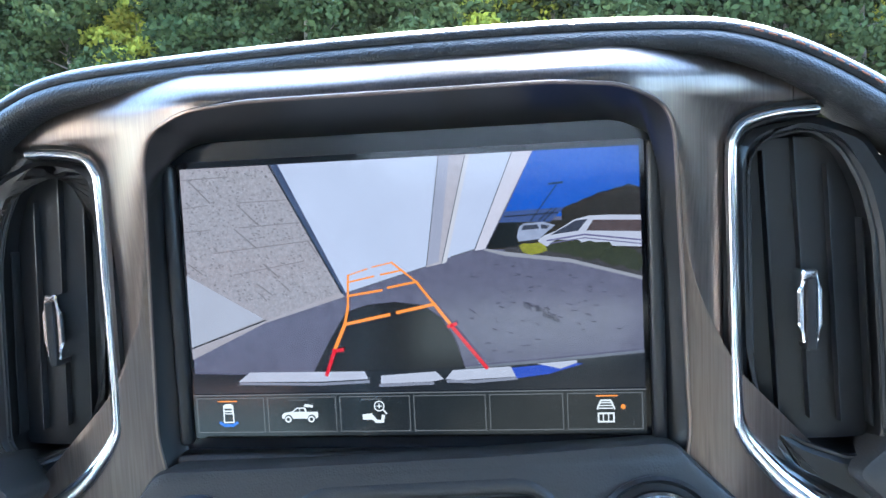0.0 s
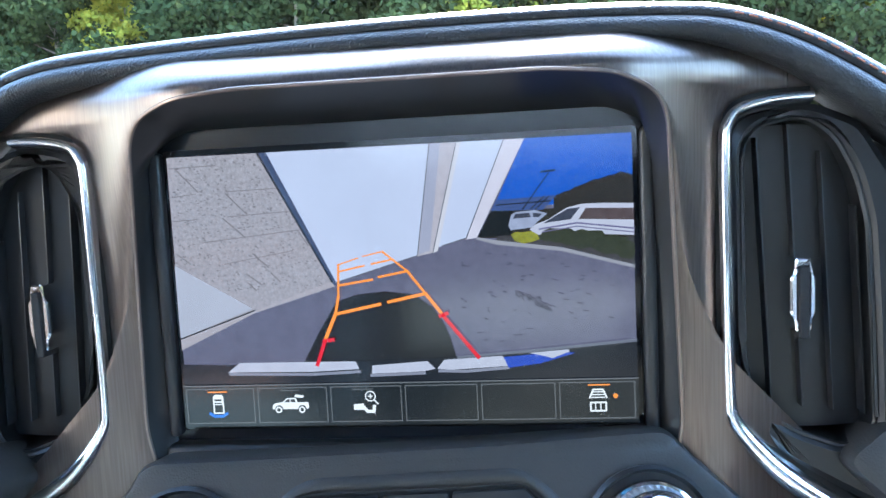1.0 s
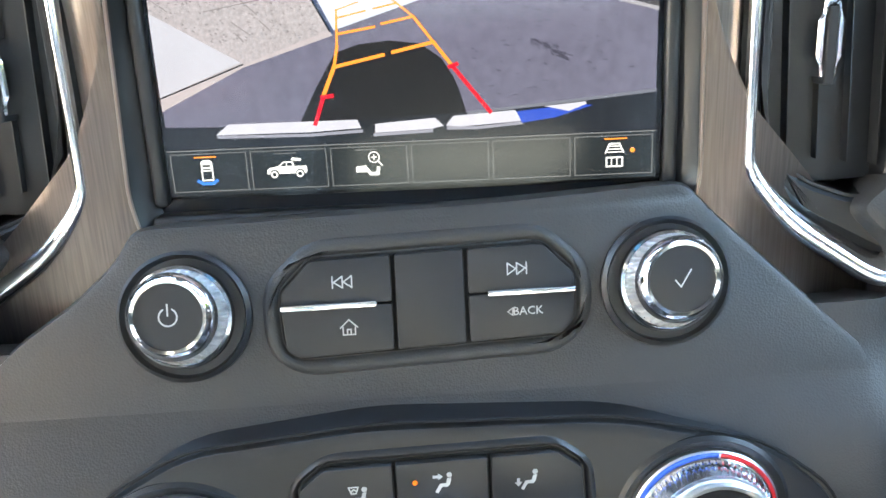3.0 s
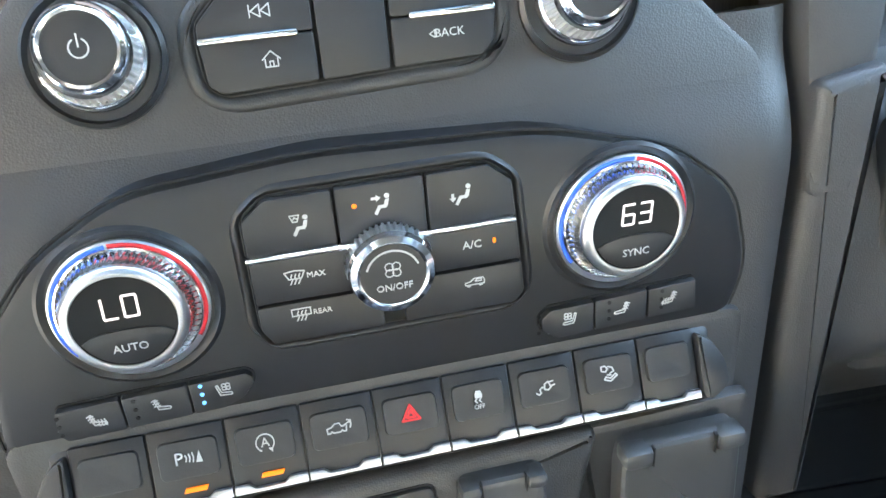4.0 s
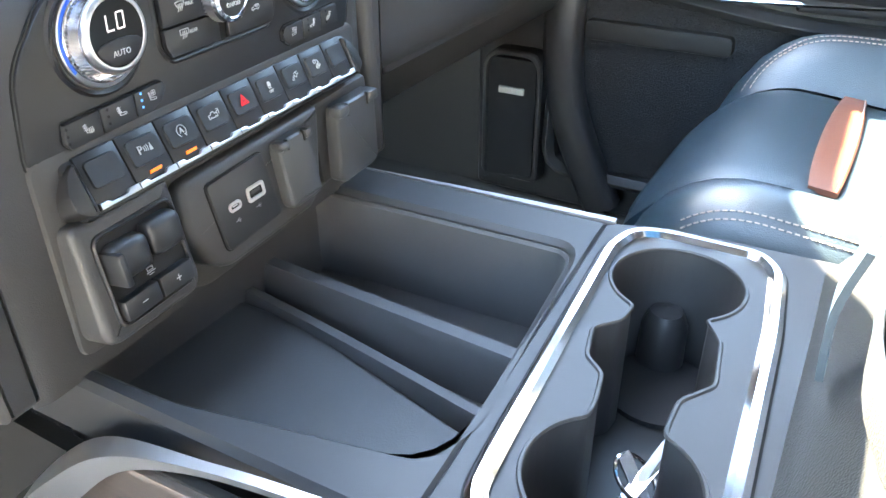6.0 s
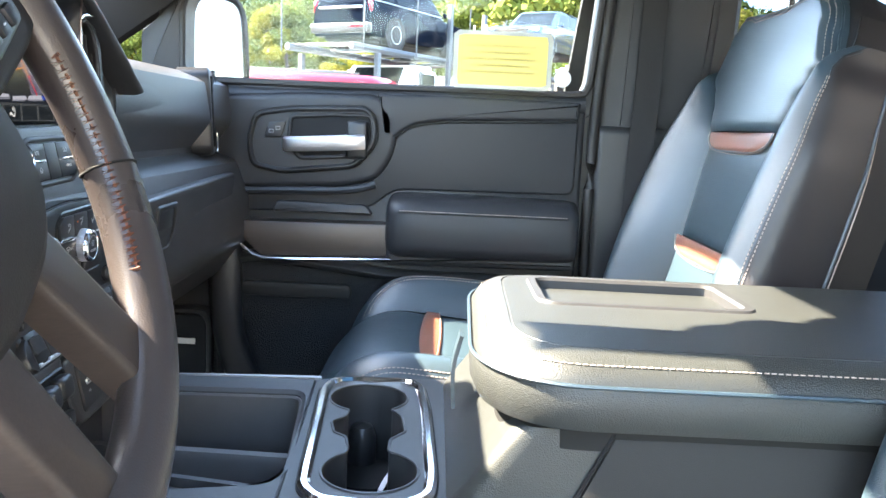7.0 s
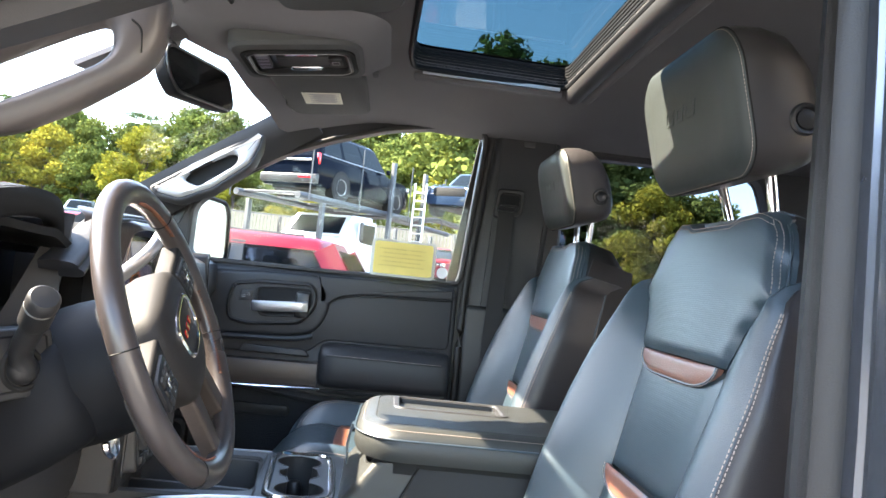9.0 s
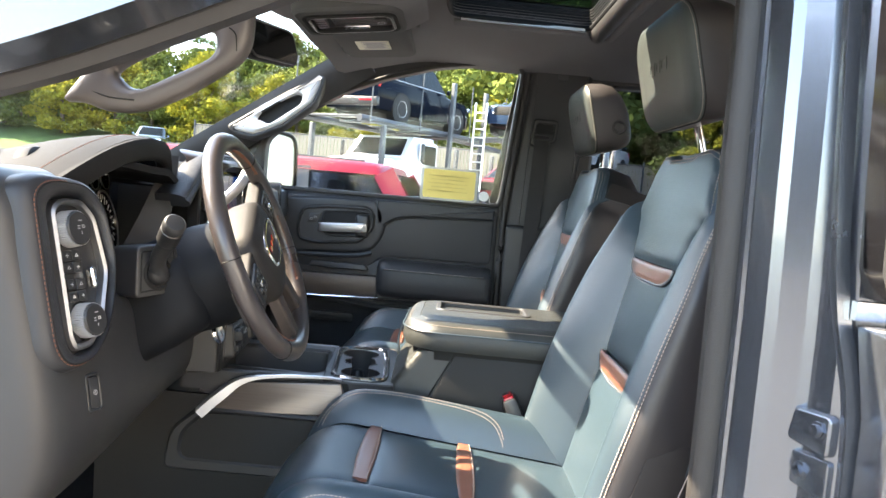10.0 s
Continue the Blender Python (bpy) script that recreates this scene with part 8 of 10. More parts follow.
GO = rounded([(-0.215, -0.088), (-0.190, -0.070), (-0.072, 0.018), (0.062, 0.112), (0.078, 0.106), (0.076, 0.068), (0.056, 0.005), (-0.035, -0.078), (-0.125, -0.122), (-0.190, -0.112)], 0.014, 5)
GI = rounded([(-0.128, -0.055), (-0.106, -0.020), (-0.008, 0.040), (0.014, 0.032), (0.010, 0.002), (-0.082, -0.074)], 0.014, 5)
GMID = grow(GO, -0.013)
part("shell", rim(GO, grow(GMID, -0.002), -0.03, 0.010, GM, 100, 0.006), "pillar", gh, "dark plastic shell", sharp=60)
# the bar's pale colour paints the glare on it
part("bar", rim(GMID, GI, -0.03, 0.017, GM, 100, 0.007), "handle", gh, "satin bar round the slot, paled for sun glare", sharp=60)
part("recess", plate(grow(GI, 0.006), -0.03, -0.012, GM), "gap", gh, "dark recess behind the bar")
for gx in (-0.150, 0.045):
    part("bolt_cover", rbox(0.040, 0.002, 0.002, 0.0005, 1, off(GM, gx, -0.075 if gx < 0 else 0.060, 0.0162, 60)), "satin", gh)


def pillar_handle(parent, m, o, i, thick):
    """A thick rounded loop of a handle round a slot."""
    a, b = resample(spin_start(o, 0.7), 110), resample(spin_start(i, 0.7), 110)
    prof = []
    for t in range(18):
        q = 2 * math.pi * t / 18
        c_, s_ = math.cos(q), math.sin(q)
        prof.append((0.5 - 0.5 * math.copysign(abs(c_) ** 0.6, c_), thick * math.copysign(abs(s_) ** 0.7, s_)))
    rs_ = [[(p[0] + (q[0] - p[0]) * k, p[1] + (q[1] - p[1]) * k, z) for p, q in zip(a, b)] for k, z in prof]
    bm = rings_bm(rs_ + [rs_[0]], m, False, False)
    bmesh.ops.remove_doubles(bm, verts=bm.verts, dist=1e-6)
    return part("bar", bm, "handle_dark", parent, sharp=60)


# driver's side door opening
wall_l = thing("wall_left", "driver side door opening with painted pillar and black seals", "cab side", at=(-0.85, -0.9, 1.3), kind="structure")
LP = [Vector(p) for p in ((-0.84, 0.42, 1.345), (-0.84, 0.16, 1.455), (-0.83, -0.06, 1.535), (-0.82, -0.29, 1.640), (-0.80, -0.50, 1.745), (-0.79, -0.75, 1.800), (-0.79, -1.05, 1.82))]
part("opening_trim", sweep(smooth_path(LP, 6), [(-0.030, -0.025), (-0.040, 0.0), (-0.03, 0.03), (0.0, 0.045), (0.03, 0.03), (0.035, -0.01), (0.02, -0.03)]), "pillar", wall_l, "black pillar trim")
part("opening_seal", sweep(smooth_path([p + Vector((-0.045, 0, -0.010)) for p in LP], 6), circle(0.012, 10)), "seal", wall_l)
part("opening_flange", sweep(smooth_path([p + Vector((-0.085, 0, 0.010)) for p in LP], 6), [(-0.035, -0.03), (-0.04, 0.02), (0.0, 0.05), (0.03, 0.04), (0.03, -0.02)]), "paint", wall_l, "grey painted door flange")
gh2 = thing("grab_handle", "brown-grey plastic grab handle with a wide slot on the driver pillar", "grab handle", "pillar grab handles", at=(-0.72, -0.1, 1.55))
HD = axes((-0.735, 0, 0), (0, -1, 0), (0, 0, 1))
HO = rounded([(0.000, 1.478), (0.029, 1.482), (0.052, 1.473), (0.084, 1.471), (0.117, 1.479), (0.166, 1.505), (0.207, 1.534), (0.228, 1.550), (0.2386, 1.5725), (0.240, 1.622), (0.173, 1.619), (0.061, 1.556)], 0.014, 4)
HS = rounded([(0.0666, 1.5212), (0.0825, 1.5348), (0.133, 1.5615), (0.1784, 1.5848), (0.1932, 1.5811), (0.1961, 1.5601), (0.1861, 1.5478), (0.1357, 1.5204), (0.1063, 1.5033), (0.0895, 1.5033)], 0.008, 4)
hbar = pillar_handle(gh2, HD, HO, HS, 0.019)
part("seam", tube([HD @ Vector(p) for p in smooth_path([(0.042, 1.496, 0.0176), (0.068, 1.489, 0.0190), (0.100, 1.488, 0.0190)], 5)], 0.0010, 5), "gap", hbar)
part("seam", tube([HD @ Vector(p) for p in smooth_path([(0.213, 1.588, 0.0190), (0.222, 1.580, 0.0190), (0.224, 1.560, 0.0178)], 5)], 0.0010, 5), "gap", hbar)

# driver's b pillar, painted, with hinge and rear door
bpx = [(-0.735, -0.900), (-0.745, -0.872), (-0.785, -0.858), (-0.800, -0.856), (-0.824, -0.8585), (-0.8285, -0.8625), (-0.833, -0.8600), (-0.840, -0.8592), (-0.848, -0.8615), (-0.868, -0.8715), (-0.8745, -0.8830), (-0.896, -0.9040), (-0.900, -0.9150), (-0.920, -0.920), (-0.938, -0.921), (-0.950, -0.930), (-0.950, -0.96), (-0.940, -0.990), (-0.880, -1.00), (-0.75, -0.99)]


def bp_ring(z, dx, dy):
    return [(x + dx, y + dy, z) for x, y in bpx]


part("b_pillar", rings_bm([bp_ring(0.45, -0.006, 0.0), bp_ring(1.0, -0.004, 0.0), bp_ring(1.3, 0.0, 0.0), bp_ring(1.6, 0.006, 0.006), bp_ring(1.90, 0.020, 0.012)]), "paint", wall_l, "grey metallic painted pillar", sharp=16)
part("pillar_trim", sweep(smooth_path([(-0.742, -0.892, 0.6), (-0.742, -0.886, 1.1), (-0.738, -0.886, 1.45), (-0.730, -0.885, 1.86)], 6), [(-0.035, -0.03), (-0.035, 0.02), (0.0, 0.035), (0.04, 0.02), (0.045, -0.03)], up=(0, 1, 0)), "plastic", wall_l)
part("pillar_seal", sweep(smooth_path([(-0.796, -0.848, 0.55), (-0.796, -0.848, 1.0), (-0.793, -0.846, 1.3), (-0.788, -0.842, 1.6), (-0.778, -0.838, 1.88)], 6), [(-0.018, -0.014), (-0.020, 0.002), (-0.012, 0.012), (-0.004, 0.008), (0.006, 0.013), (0.018, 0.004), (0.016, -0.014)], up=(0, 1, 0)), "seal", wall_l, "black rubber door seal", sharp=60)
rdoor = thing("rear_door", "grey rear door with chrome-edged window reflecting a building", "door", at=(-0.95, -1.3, 1.2))
RD = axes((-0.957, 0, 0), (0, -1, 0), (0, 0, 1)) @ Matrix.Diagonal((1, 1, -1, 1))
part("door_skin", plate(rounded(yz((-0.950, 0.45), (-0.940, 1.05), (-0.938, 1.22), (-0.922, 1.315), (-1.95, 1.315), (-1.95, 0.45)), 0.006), -0.06, 0.0, RD, 0.012, 3), "paint", rdoor, "grey metallic door skin")
RW2 = rounded(yz((-0.930, 1.350), (-0.906, 1.850), (-1.50, 1.860), (-1.70, 1.350)), 0.012)
part("window_frame", rim(grow(RW2, 0.012), RW2, -0.05, -0.004, RD, 80, 0.004), "gloss", rdoor)
part("window_chrome", sweep([RD @ Vector((0.922, 1.330, 0.000)), RD @ Vector((1.3, 1.330, 0.002)), RD @ Vector((1.75, 1.330, 0.002))], [(-0.006, -0.011), (0.004, -0.011), (0.006, 0.008), (-0.006, 0.008)], up=(0, 0, 1)), "chrome", rdoor, "chrome window strip")
part("pane", plate(grow(RW2, 0.004), -0.02, -0.012, RD), mat("dark_privacy_glass", (0.46, 0.44, 0.42), 0.02, 1.0, vary=0, rvary=0), rdoor, "dark privacy glass")
part("door_edge", sweep(smooth_path([(-0.945, -0.945, 0.45), (-0.950, -0.938, 1.0), (-0.952, -0.934, 1.20), (-0.948, -0.922, 1.28), (-0.944, -0.914, 1.32), (-0.938, -0.906, 1.40), (-0.925, -0.897, 1.60), (-0.905, -0.885, 1.88)], 5), [(-0.006, -0.010), (-0.007, 0.004), (0, 0.007), (0.006, 0.004), (0.006, -0.010)], up=(0, 1, 0)), "paint", rdoor, sharp=60)
HM = axes((-0.918, -0.914, 1.180), (-0.72, -0.20, 0), (0, 0, 1)) @ Matrix.Scale(0.82, 4)
hinge = part("hinge", plate(rounded([(-0.036, -0.005), (-0.026, 0.040), (0.040, 0.044), (0.040, -0.010)], 0.010), -0.02, 0.008, HM @ Matrix.Diagonal((1, 1, 1, 1)), 0.004, 3), "paint", rdoor, "painted steel hinge")
part("hinge_leaf", plate(rounded([(-0.030, -0.062), (-0.030, -0.018), (0.040, -0.014), (0.040, -0.066)], 0.008), -0.02, 0.003, HM, 0.003, 2), "paint", hinge)
for x_, z_, h_ in ((0.022, 0.022, 0.008), (-0.006, -0.040, 0.003)):
    part("bolt", lathe([(0.0125, 0), (0.0125, 0.003), (0.0085, 0.0035), (0.0080, 0.009), (0.0003, 0.0095)], 6, off(HM, x_, z_, h_)), "paint", hinge)

# headliner with the sunroof's opening
SRO = rounded([(-0.330, -0.480), (-0.330, -0.855), (0.435, -0.850), (0.405, -0.465), (0.30, -0.455), (-0.24, -0.465)], 0.03, 5)


def roof_z(x, y):
    front = max(0.0, (y + 0.42) / 0.34)
    return 1.895 - 0.115 * front ** 1.35 - 0.085 * abs(x / 0.86) ** 4


outer_c = rounded([(-0.78, -0.11), (-0.80, -0.6), (-0.80, -1.9), (0.84, -1.9), (0.84, -0.6), (0.76, -0.12), (0.4, -0.09), (-0.4, -0.09)], 0.05)
oc = resample(spin_start(outer_c, 0.7), 120)
ic_ = resample(spin_start(SRO, 0.7), 120)
rows_c = []
for k in range(15):
    t = k / 14
    row_ = []
    for (x0, y0_), (x1, y1_) in zip(ic_, oc):
        x, y = x0 + (x1 - x0) * t, y0_ + (y1_ - y0_) * t
        row_.append((x, y, roof_z(x, y)))
    rows_c.append(row_)
ceil = rings_bm([[(x, y, z + 0.035) for x, y, z in rows_c[0]]] + rows_c + [[(x * 1.02, y, z + 0.02) for x, y, z in rows_c[-1]]], I4, False, False)
solo("ceiling", ceil, "headliner", "black cloth headliner with an open sunroof frame", "ceiling", kind="structure", sharp=60)
roof = thing("roof_shell", "grey painted roof skin with a glass sunroof", "roof", at=(0, -0.8, 1.95), kind="structure")
rows_r = []
for k in range(9):
    t = k / 8
    rows_r.append([(x0 + (x1 * 1.06 - x0) * t, y0_ + (y1_ - y0_) * t, roof_z(x0 + (x1 - x0) * t, y0_ + (y1_ - y0_) * t) + 0.06) for (x0, y0_), (x1, y1_) in zip(ic_, oc)])
part("roof_skin", rings_bm(rows_r, I4, False, False), "paint", roof)
sg = part("sunroof_glass", plate(grow(SRO, 0.02), 1.945, 1.950), "roofglass", roof, "tinted sunroof glass")
sg.visible_shadow = False
for k in range(6):
    part("shade_pleat", rim(grow(SRO, -0.0015 * k + 0.008), grow(SRO, -0.0015 * k), 1.902 + 0.007 * k, 1.907 + 0.007 * k, I4, 120), "column_black", roof)
part("sunroof_lip", tube([(x, y, 1.893) for x, y in grow(SRO, -0.001)], 0.007, 8, True), "column_black", roof)
part("side_rail", sweep([(0.418, -0.49, 1.888), (0.426, -0.66, 1.887), (0.430, -0.83, 1.886)], [(-0.008, -0.004), (0.008, -0.004), (0.008, 0.004), (-0.008, 0.004)]), "satin_chrome", roof, "bare metal rail")
part("rail_trim", sweep([(0.446, -0.47, 1.884), (0.450, -0.66, 1.883), (0.452, -0.84, 1.882)], circle(0.012, 8)), "headliner", roof)
part("rear_rail", sweep(smooth_path([(-0.33, -0.872, 1.880), (0.0, -0.872, 1.884), (0.44, -0.870, 1.880)], 5), circle(0.024, 12)), "plastic", roof)
part("rear_rail_trim", sweep(smooth_path([(-0.33, -0.905, 1.880), (0.0, -0.905, 1.884), (0.44, -0.903, 1.880)], 5), circle(0.018, 10)), "headliner", roof)

# windscreen
def screen_pt(u, v):
    lo = Vector((-0.80, 0.50, 1.375)).lerp(Vector((0.82, 0.50, 1.375)), u)
    hi_ = Vector((-0.72, -0.12, 1.822)).lerp(Vector((0.74, -0.12, 1.822)), u)
    bow = math.sin(math.pi * u)
    return lo.lerp(hi_, v) + Vector((0, 0.22 * bow * (1 - v) + 0.05 * bow * v, 0.01 * bow))


wsn = solo("window_windscreen", sheet(screen_pt, 24, 12, 0.005), "glass", "clear laminated windscreen", "windscreen", kind="structure")
wsn.visible_shadow = False
solo("trim_cowl", sheet(lambda u, v: screen_pt(u, 0) + Vector((0, 0.04 - 0.10 * v, -0.004 - 0.03 * v)), 24, 3, 0.006), "satin", "black strip at the windscreen's foot", "trim", kind="structure")

# sensor cover running down the glass behind the mirror
solo("trim_sensor_cover", sheet(lambda u, v: Vector(screen_pt(0.462 + 0.052 * u, 1.0 - 0.27 * v)) + Vector((0, -0.012 - 0.012 * math.sin(math.pi * u), -0.014)), 8, 12, -0.01), "headliner", "dark sensor cover at the windscreen's top", "trim", kind="structure")
# rear view mirror
rvm = thing("rear_view_mirror", "black rear view mirror on the windscreen", "mirror", at=(0.04, -0.05, 1.70))
rm = axes((-0.080, -0.100, 1.690), (1, -0.10, 0.10), (-0.06, 0.25, 1))
RMo = rounded([(-0.150, -0.012), (-0.146, 0.024), (-0.12, 0.033), (0.12, 0.033), (0.150, 0.026), (0.150, -0.022), (0.12, -0.034), (-0.12, -0.034)], 0.014)
RMo = [(x * 1.06, y * 1.22) for x, y in RMo]
part("shell", rings_bm([[(x * k, y * k, z) for x, y in RMo] for k, z in ((0.72, -0.030), (0.93, -0.022), (1.0, -0.006), (1.0, 0.0), (0.97, 0.003))], rm), "column_black", rvm)
part("mirror_frame", rim(grow(RMo, -0.001), grow(RMo, -0.006), 0.0, 0.0048, rm, 70, 0.001), "satin", rvm)
part("mirror_glass", plate(grow(RMo, -0.006), 0.0, 0.0042, rm), "gloss", rvm, "dark auto-dimming glass")
part("mount", tube([rm @ Vector((0, 0.0, -0.03)), Vector((-0.06, -0.03, 1.745)), Vector((-0.04, 0.03, 1.785))], 0.017, 10), "column_black", rvm)
part("sensor_housing", rings_bm([[(x + 0.02, y + 0.03, 1.80) for x, y in rrect(0.10, 0.11, 0.03)], [(x * 0.7 + 0.02, y * 0.7 + 0.02, 1.765) for x, y in rrect(0.10, 0.11, 0.03)]]), "satin", rvm)

# overhead console
ohc = thing("overhead_console", "overhead console with map lamps, buttons and chrome accents", "console", at=(-0.05, -0.26, 1.75))
om = axes((-0.050, -0.262, 1.760), (-0.05, -1, 0.115), (-1, 0.05, 0.06)) @ Matrix.Diagonal((1.16, 1.16, 1, 1))
OO = rounded([(-0.098, -0.075), (-0.100, 0.070), (-0.080, 0.085), (0.080, 0.085), (0.100, 0.065), (0.094, -0.080)], 0.02)
part("frame", rim(OO, rounded([(-0.078, -0.045), (-0.080, 0.050), (0.078, 0.052), (0.076, -0.048)], 0.014), -0.03, 0.010, om, 70, 0.006), "visor", ohc)
part("plate", plate(rrect(0.165, 0.105, 0.015), -0.02, 0.002, om, 0.002), "satin", ohc)
part("bezel", rim(rrect(0.158, 0.104, 0.020, 6), rrect(0.144, 0.090, 0.015, 6), 0.0, 0.014, om, 70, 0.003), "satin", ohc)
part("bezel_line", tube([om @ Vector((x, y, 0.0138)) for x, y in rrect(0.150, 0.096, 0.018, 6)], 0.0011, 6, True), "dull_silver", ohc, "thin silver line")
part("bezel_shadow_gap", rim(rrect(0.172, 0.118, 0.024, 6), rrect(0.158, 0.104, 0.020, 6), 0.004, 0.0125, om, 70, 0.001), "gap", ohc)
for yy in (-0.034, 0.034):
    part("map_lamp", rbox(0.052, 0.013, 0.008, 0.004, 3, off(om, 0.004, yy, 0.006)), "chrome", ohc, "bright map lamp lens")
grp = part("button_group", plate(rounded([(-0.068, -0.030), (-0.066, 0.034), (-0.046, 0.030), (-0.048, -0.026)], 0.004), 0.0, 0.010, om, 0.002), "dull_silver", ohc, "grey button group")
for i in range(3):
    part("button_joint", rbox(0.017, 0.0012, 0.001, 0, 0, off(om, -0.057, -0.012 + 0.014 * i, 0.0101)), "gap", grp)
for yy in (-0.018, -0.009, 0.0, 0.009, 0.018):
    part("rib", rbox(0.080, 0.005, 0.007, 0.002, 2, off(om, 0.004, yy, 0.005)), "satin", ohc)
part("call_key", rbox(0.022, 0.026, 0.010, 0.003, 2, off(om, 0.054, 0.0, 0.006)), "button", ohc)
part("call_key_mark", rim(rrect(0.012, 0.014, 0.002, 3), rrect(0.010, 0.012, 0.0015, 3), 0.0, 0.0006, off(om, 0.054, 0.0, 0.0112), 24), "markdim", ohc)
part("bulkhead", rings_bm([[(x - 0.05, y - 0.22, 1.80) for x, y in rrect(0.34, 0.40, 0.06)], [(x * 0.8 - 0.05, y * 0.75 - 0.235, 1.772) for x, y in rrect(0.34, 0.40, 0.06)]]), "headliner", ohc)


# sun visors
def visor(cx, label, sx):
    v = thing("sun_visor", label, "sun visor", "sun visors", at=(cx, -0.25, 1.80))
    vm_ = axes((cx, -0.262 if cx > 0 else -0.335, 1.800 if cx > 0 else 1.806), (1, 0, 0), (0, -1, 0.10))
    o = rounded([(-0.20, -0.105), (-0.20, 0.085), (-0.17, 0.105), (0.17, 0.105), (0.20, 0.08), (0.20, -0.085), (0.10, -0.105), (0.04, -0.098)], 0.025)
    m2 = vm_ @ Matrix.Diagonal((1, 1, 1, 1))
    bm = rings_bm([[(x * k, y * k, z) for x, y in o] for k, z in ((0.96, 0.008), (1.0, 0.003), (1.0, -0.005), (0.96, -0.010))], m2)
    part("board", bm, "visor", v)
    lb = part("label", rbox(0.115, 0.090, 0.001, 0, 0, off(m2, 0.0 if cx > 0 else 0.055, -0.005 if cx > 0 else 0.03, 0.0092)), "label", v, "cream warning label with small print")
    t = bmesh.new()
    for i in range(13):
        rbox(0.0032, 0.070 - 0.012 * (i % 3), 0.0008, 0, 0, off(m2, (0.0 if cx > 0 else 0.055) - 0.046 + 0.0072 * i, 0.0 if cx > 0 else 0.03, 0.0099), bm=t)
    part("print", t, "markdim", lb)
    part("clip", rbox(0.03, 0.014, 0.012, 0.004, 2, Matrix.Translation((cx + sx * 0.17, -0.385, 1.822))), "visor", v)
    part("pivot", tube([(cx - 0.20, -0.165, 1.795), (cx + 0.20, -0.165, 1.795)], 0.006, 8), "satin", v)
    return v


visor(0.410, "dark cloth sun visor with a cream warning label, folded up", -1)
visor(-0.405, "dark cloth sun visor with a cream warning label, folded up", 1)

# floor, firewall, rear wall
solo("floor", plate([(-0.84, 0.62), (-0.84, -1.92), (0.84, -1.92), (0.84, 0.62)], 0.58, 0.62), "carpet", "black carpet on the cab floor", "floor", kind="structure")
solo("wall_front", plate([(-0.86, 0.58), (-0.86, 1.38), (0.86, 1.38), (0.86, 0.58)], 0, 0.02, axes((0, 0.62, 0), (1, 0, 0), (0, 0, 1))), "carpet", "black bulkhead behind the dashboard", "wall", kind="structure")
RWO = rounded([(-0.62, 1.36), (-0.60, 1.78), (0.64, 1.78), (0.66, 1.36)], 0.04)
wr_ = thing("wall_rear", "black rear wall of the cab with its back window", "wall", at=(0, -1.9, 1.3), kind="structure")
part("panel", rim([(-0.80, 0.58), (-0.80, 1.90), (0.84, 1.90), (0.84, 0.58)], RWO, 0, 0.03, axes((0, -1.90, 0), (1, 0, 0), (0, 0, 1)), 80), "headliner", wr_)
bw = part("back_pane", plate(grow(RWO, 0.004), 0.01, 0.015, axes((0, -1.90, 0), (1, 0, 0), (0, 0, 1))), "tint", wr_, "tinted back window")
bw.visible_shadow = False
solo("trim_sill", rbox(0.10, 1.75, 0.10, 0.015, 3, Matrix.Translation((0.872, -0.10, 0.605))), "plastic", "black plastic sill plate under the passenger door", "sill", kind="structure")
solo("trim_sill", rbox(0.16, 1.75, 0.10, 0.02, 3, Matrix.Translation((-0.86, -0.05, 0.56))), "paint", "grey painted door sill", "sill", kind="structure")
mt_ = thing("floor_mat", "black rubber floor mat in the passenger footwell", "floor mat", at=(0.48, 0.1, 0.625))
part("mat", plate(rounded([(0.24, -0.20), (0.24, 0.40), (0.72, 0.42), (0.74, -0.20)], 0.04), 0.62, 0.632, I4, 0.003), "rubber", mt_)
for i in range(14):
    part("mat_rib", rbox(0.30, 0.008, 0.006, 0.002, 2, Matrix.Translation((0.50, -0.10 + 0.030 * i, 0.634))), "rubber", mt_)
part("mat_edge", tube([(x, y, 0.632) for x, y in rounded([(0.24, -0.20), (0.24, 0.40), (0.72, 0.42), (0.74, -0.20)], 0.04)], 0.006, 6, True), "rubber", mt_)
bench = thing("rear_bench", "black leather rear bench seat", "seat", at=(0, -1.6, 0.9))
part("bench_back", rbox(1.45, 0.14, 0.62, 0.05, 4, Matrix.Translation((0.02, -1.72, 1.16)) @ Matrix.Rotation(radians(12), 4, "X")), "leather", bench)
part("bench_cushion", rbox(1.45, 0.48, 0.16, 0.05, 4, Matrix.Translation((0.02, -1.42, 0.92))), "leather", bench)


# ---- outside ----
M["asphalt"] = mat("worn_asphalt", (0.125, 0.122, 0.118), 0.9, grain=0.8, gscale=60, dist=0.01, vary=0.25, vscale=0.6)
M["grass"] = mat("mown_grass", (0.065, 0.115, 0.022), 0.95, grain=0.8, gscale=30, dist=0.03, vary=0.4, vscale=1.2)
M["carblack"] = mat("dark_navy_car_paint", (0.003, 0.005, 0.010), 0.12, spec=0.05, coat=0.0, vary=0.05)
M["carblue"] = mat("slate_blue_car_paint", (0.022, 0.040, 0.075), 0.15, 0.2, spec=0.4, coat=0.3, vary=0.05)
M["carwhite"] = mat("white_car_paint", (0.60, 0.61, 0.62), 0.25, coat=0.4, vary=0.06)
M["carred"] = mat("red_car_paint", (0.15, 0.004, 0.014), 0.34, 0.0, spec=0.3, coat=0.0, vary=0.05)
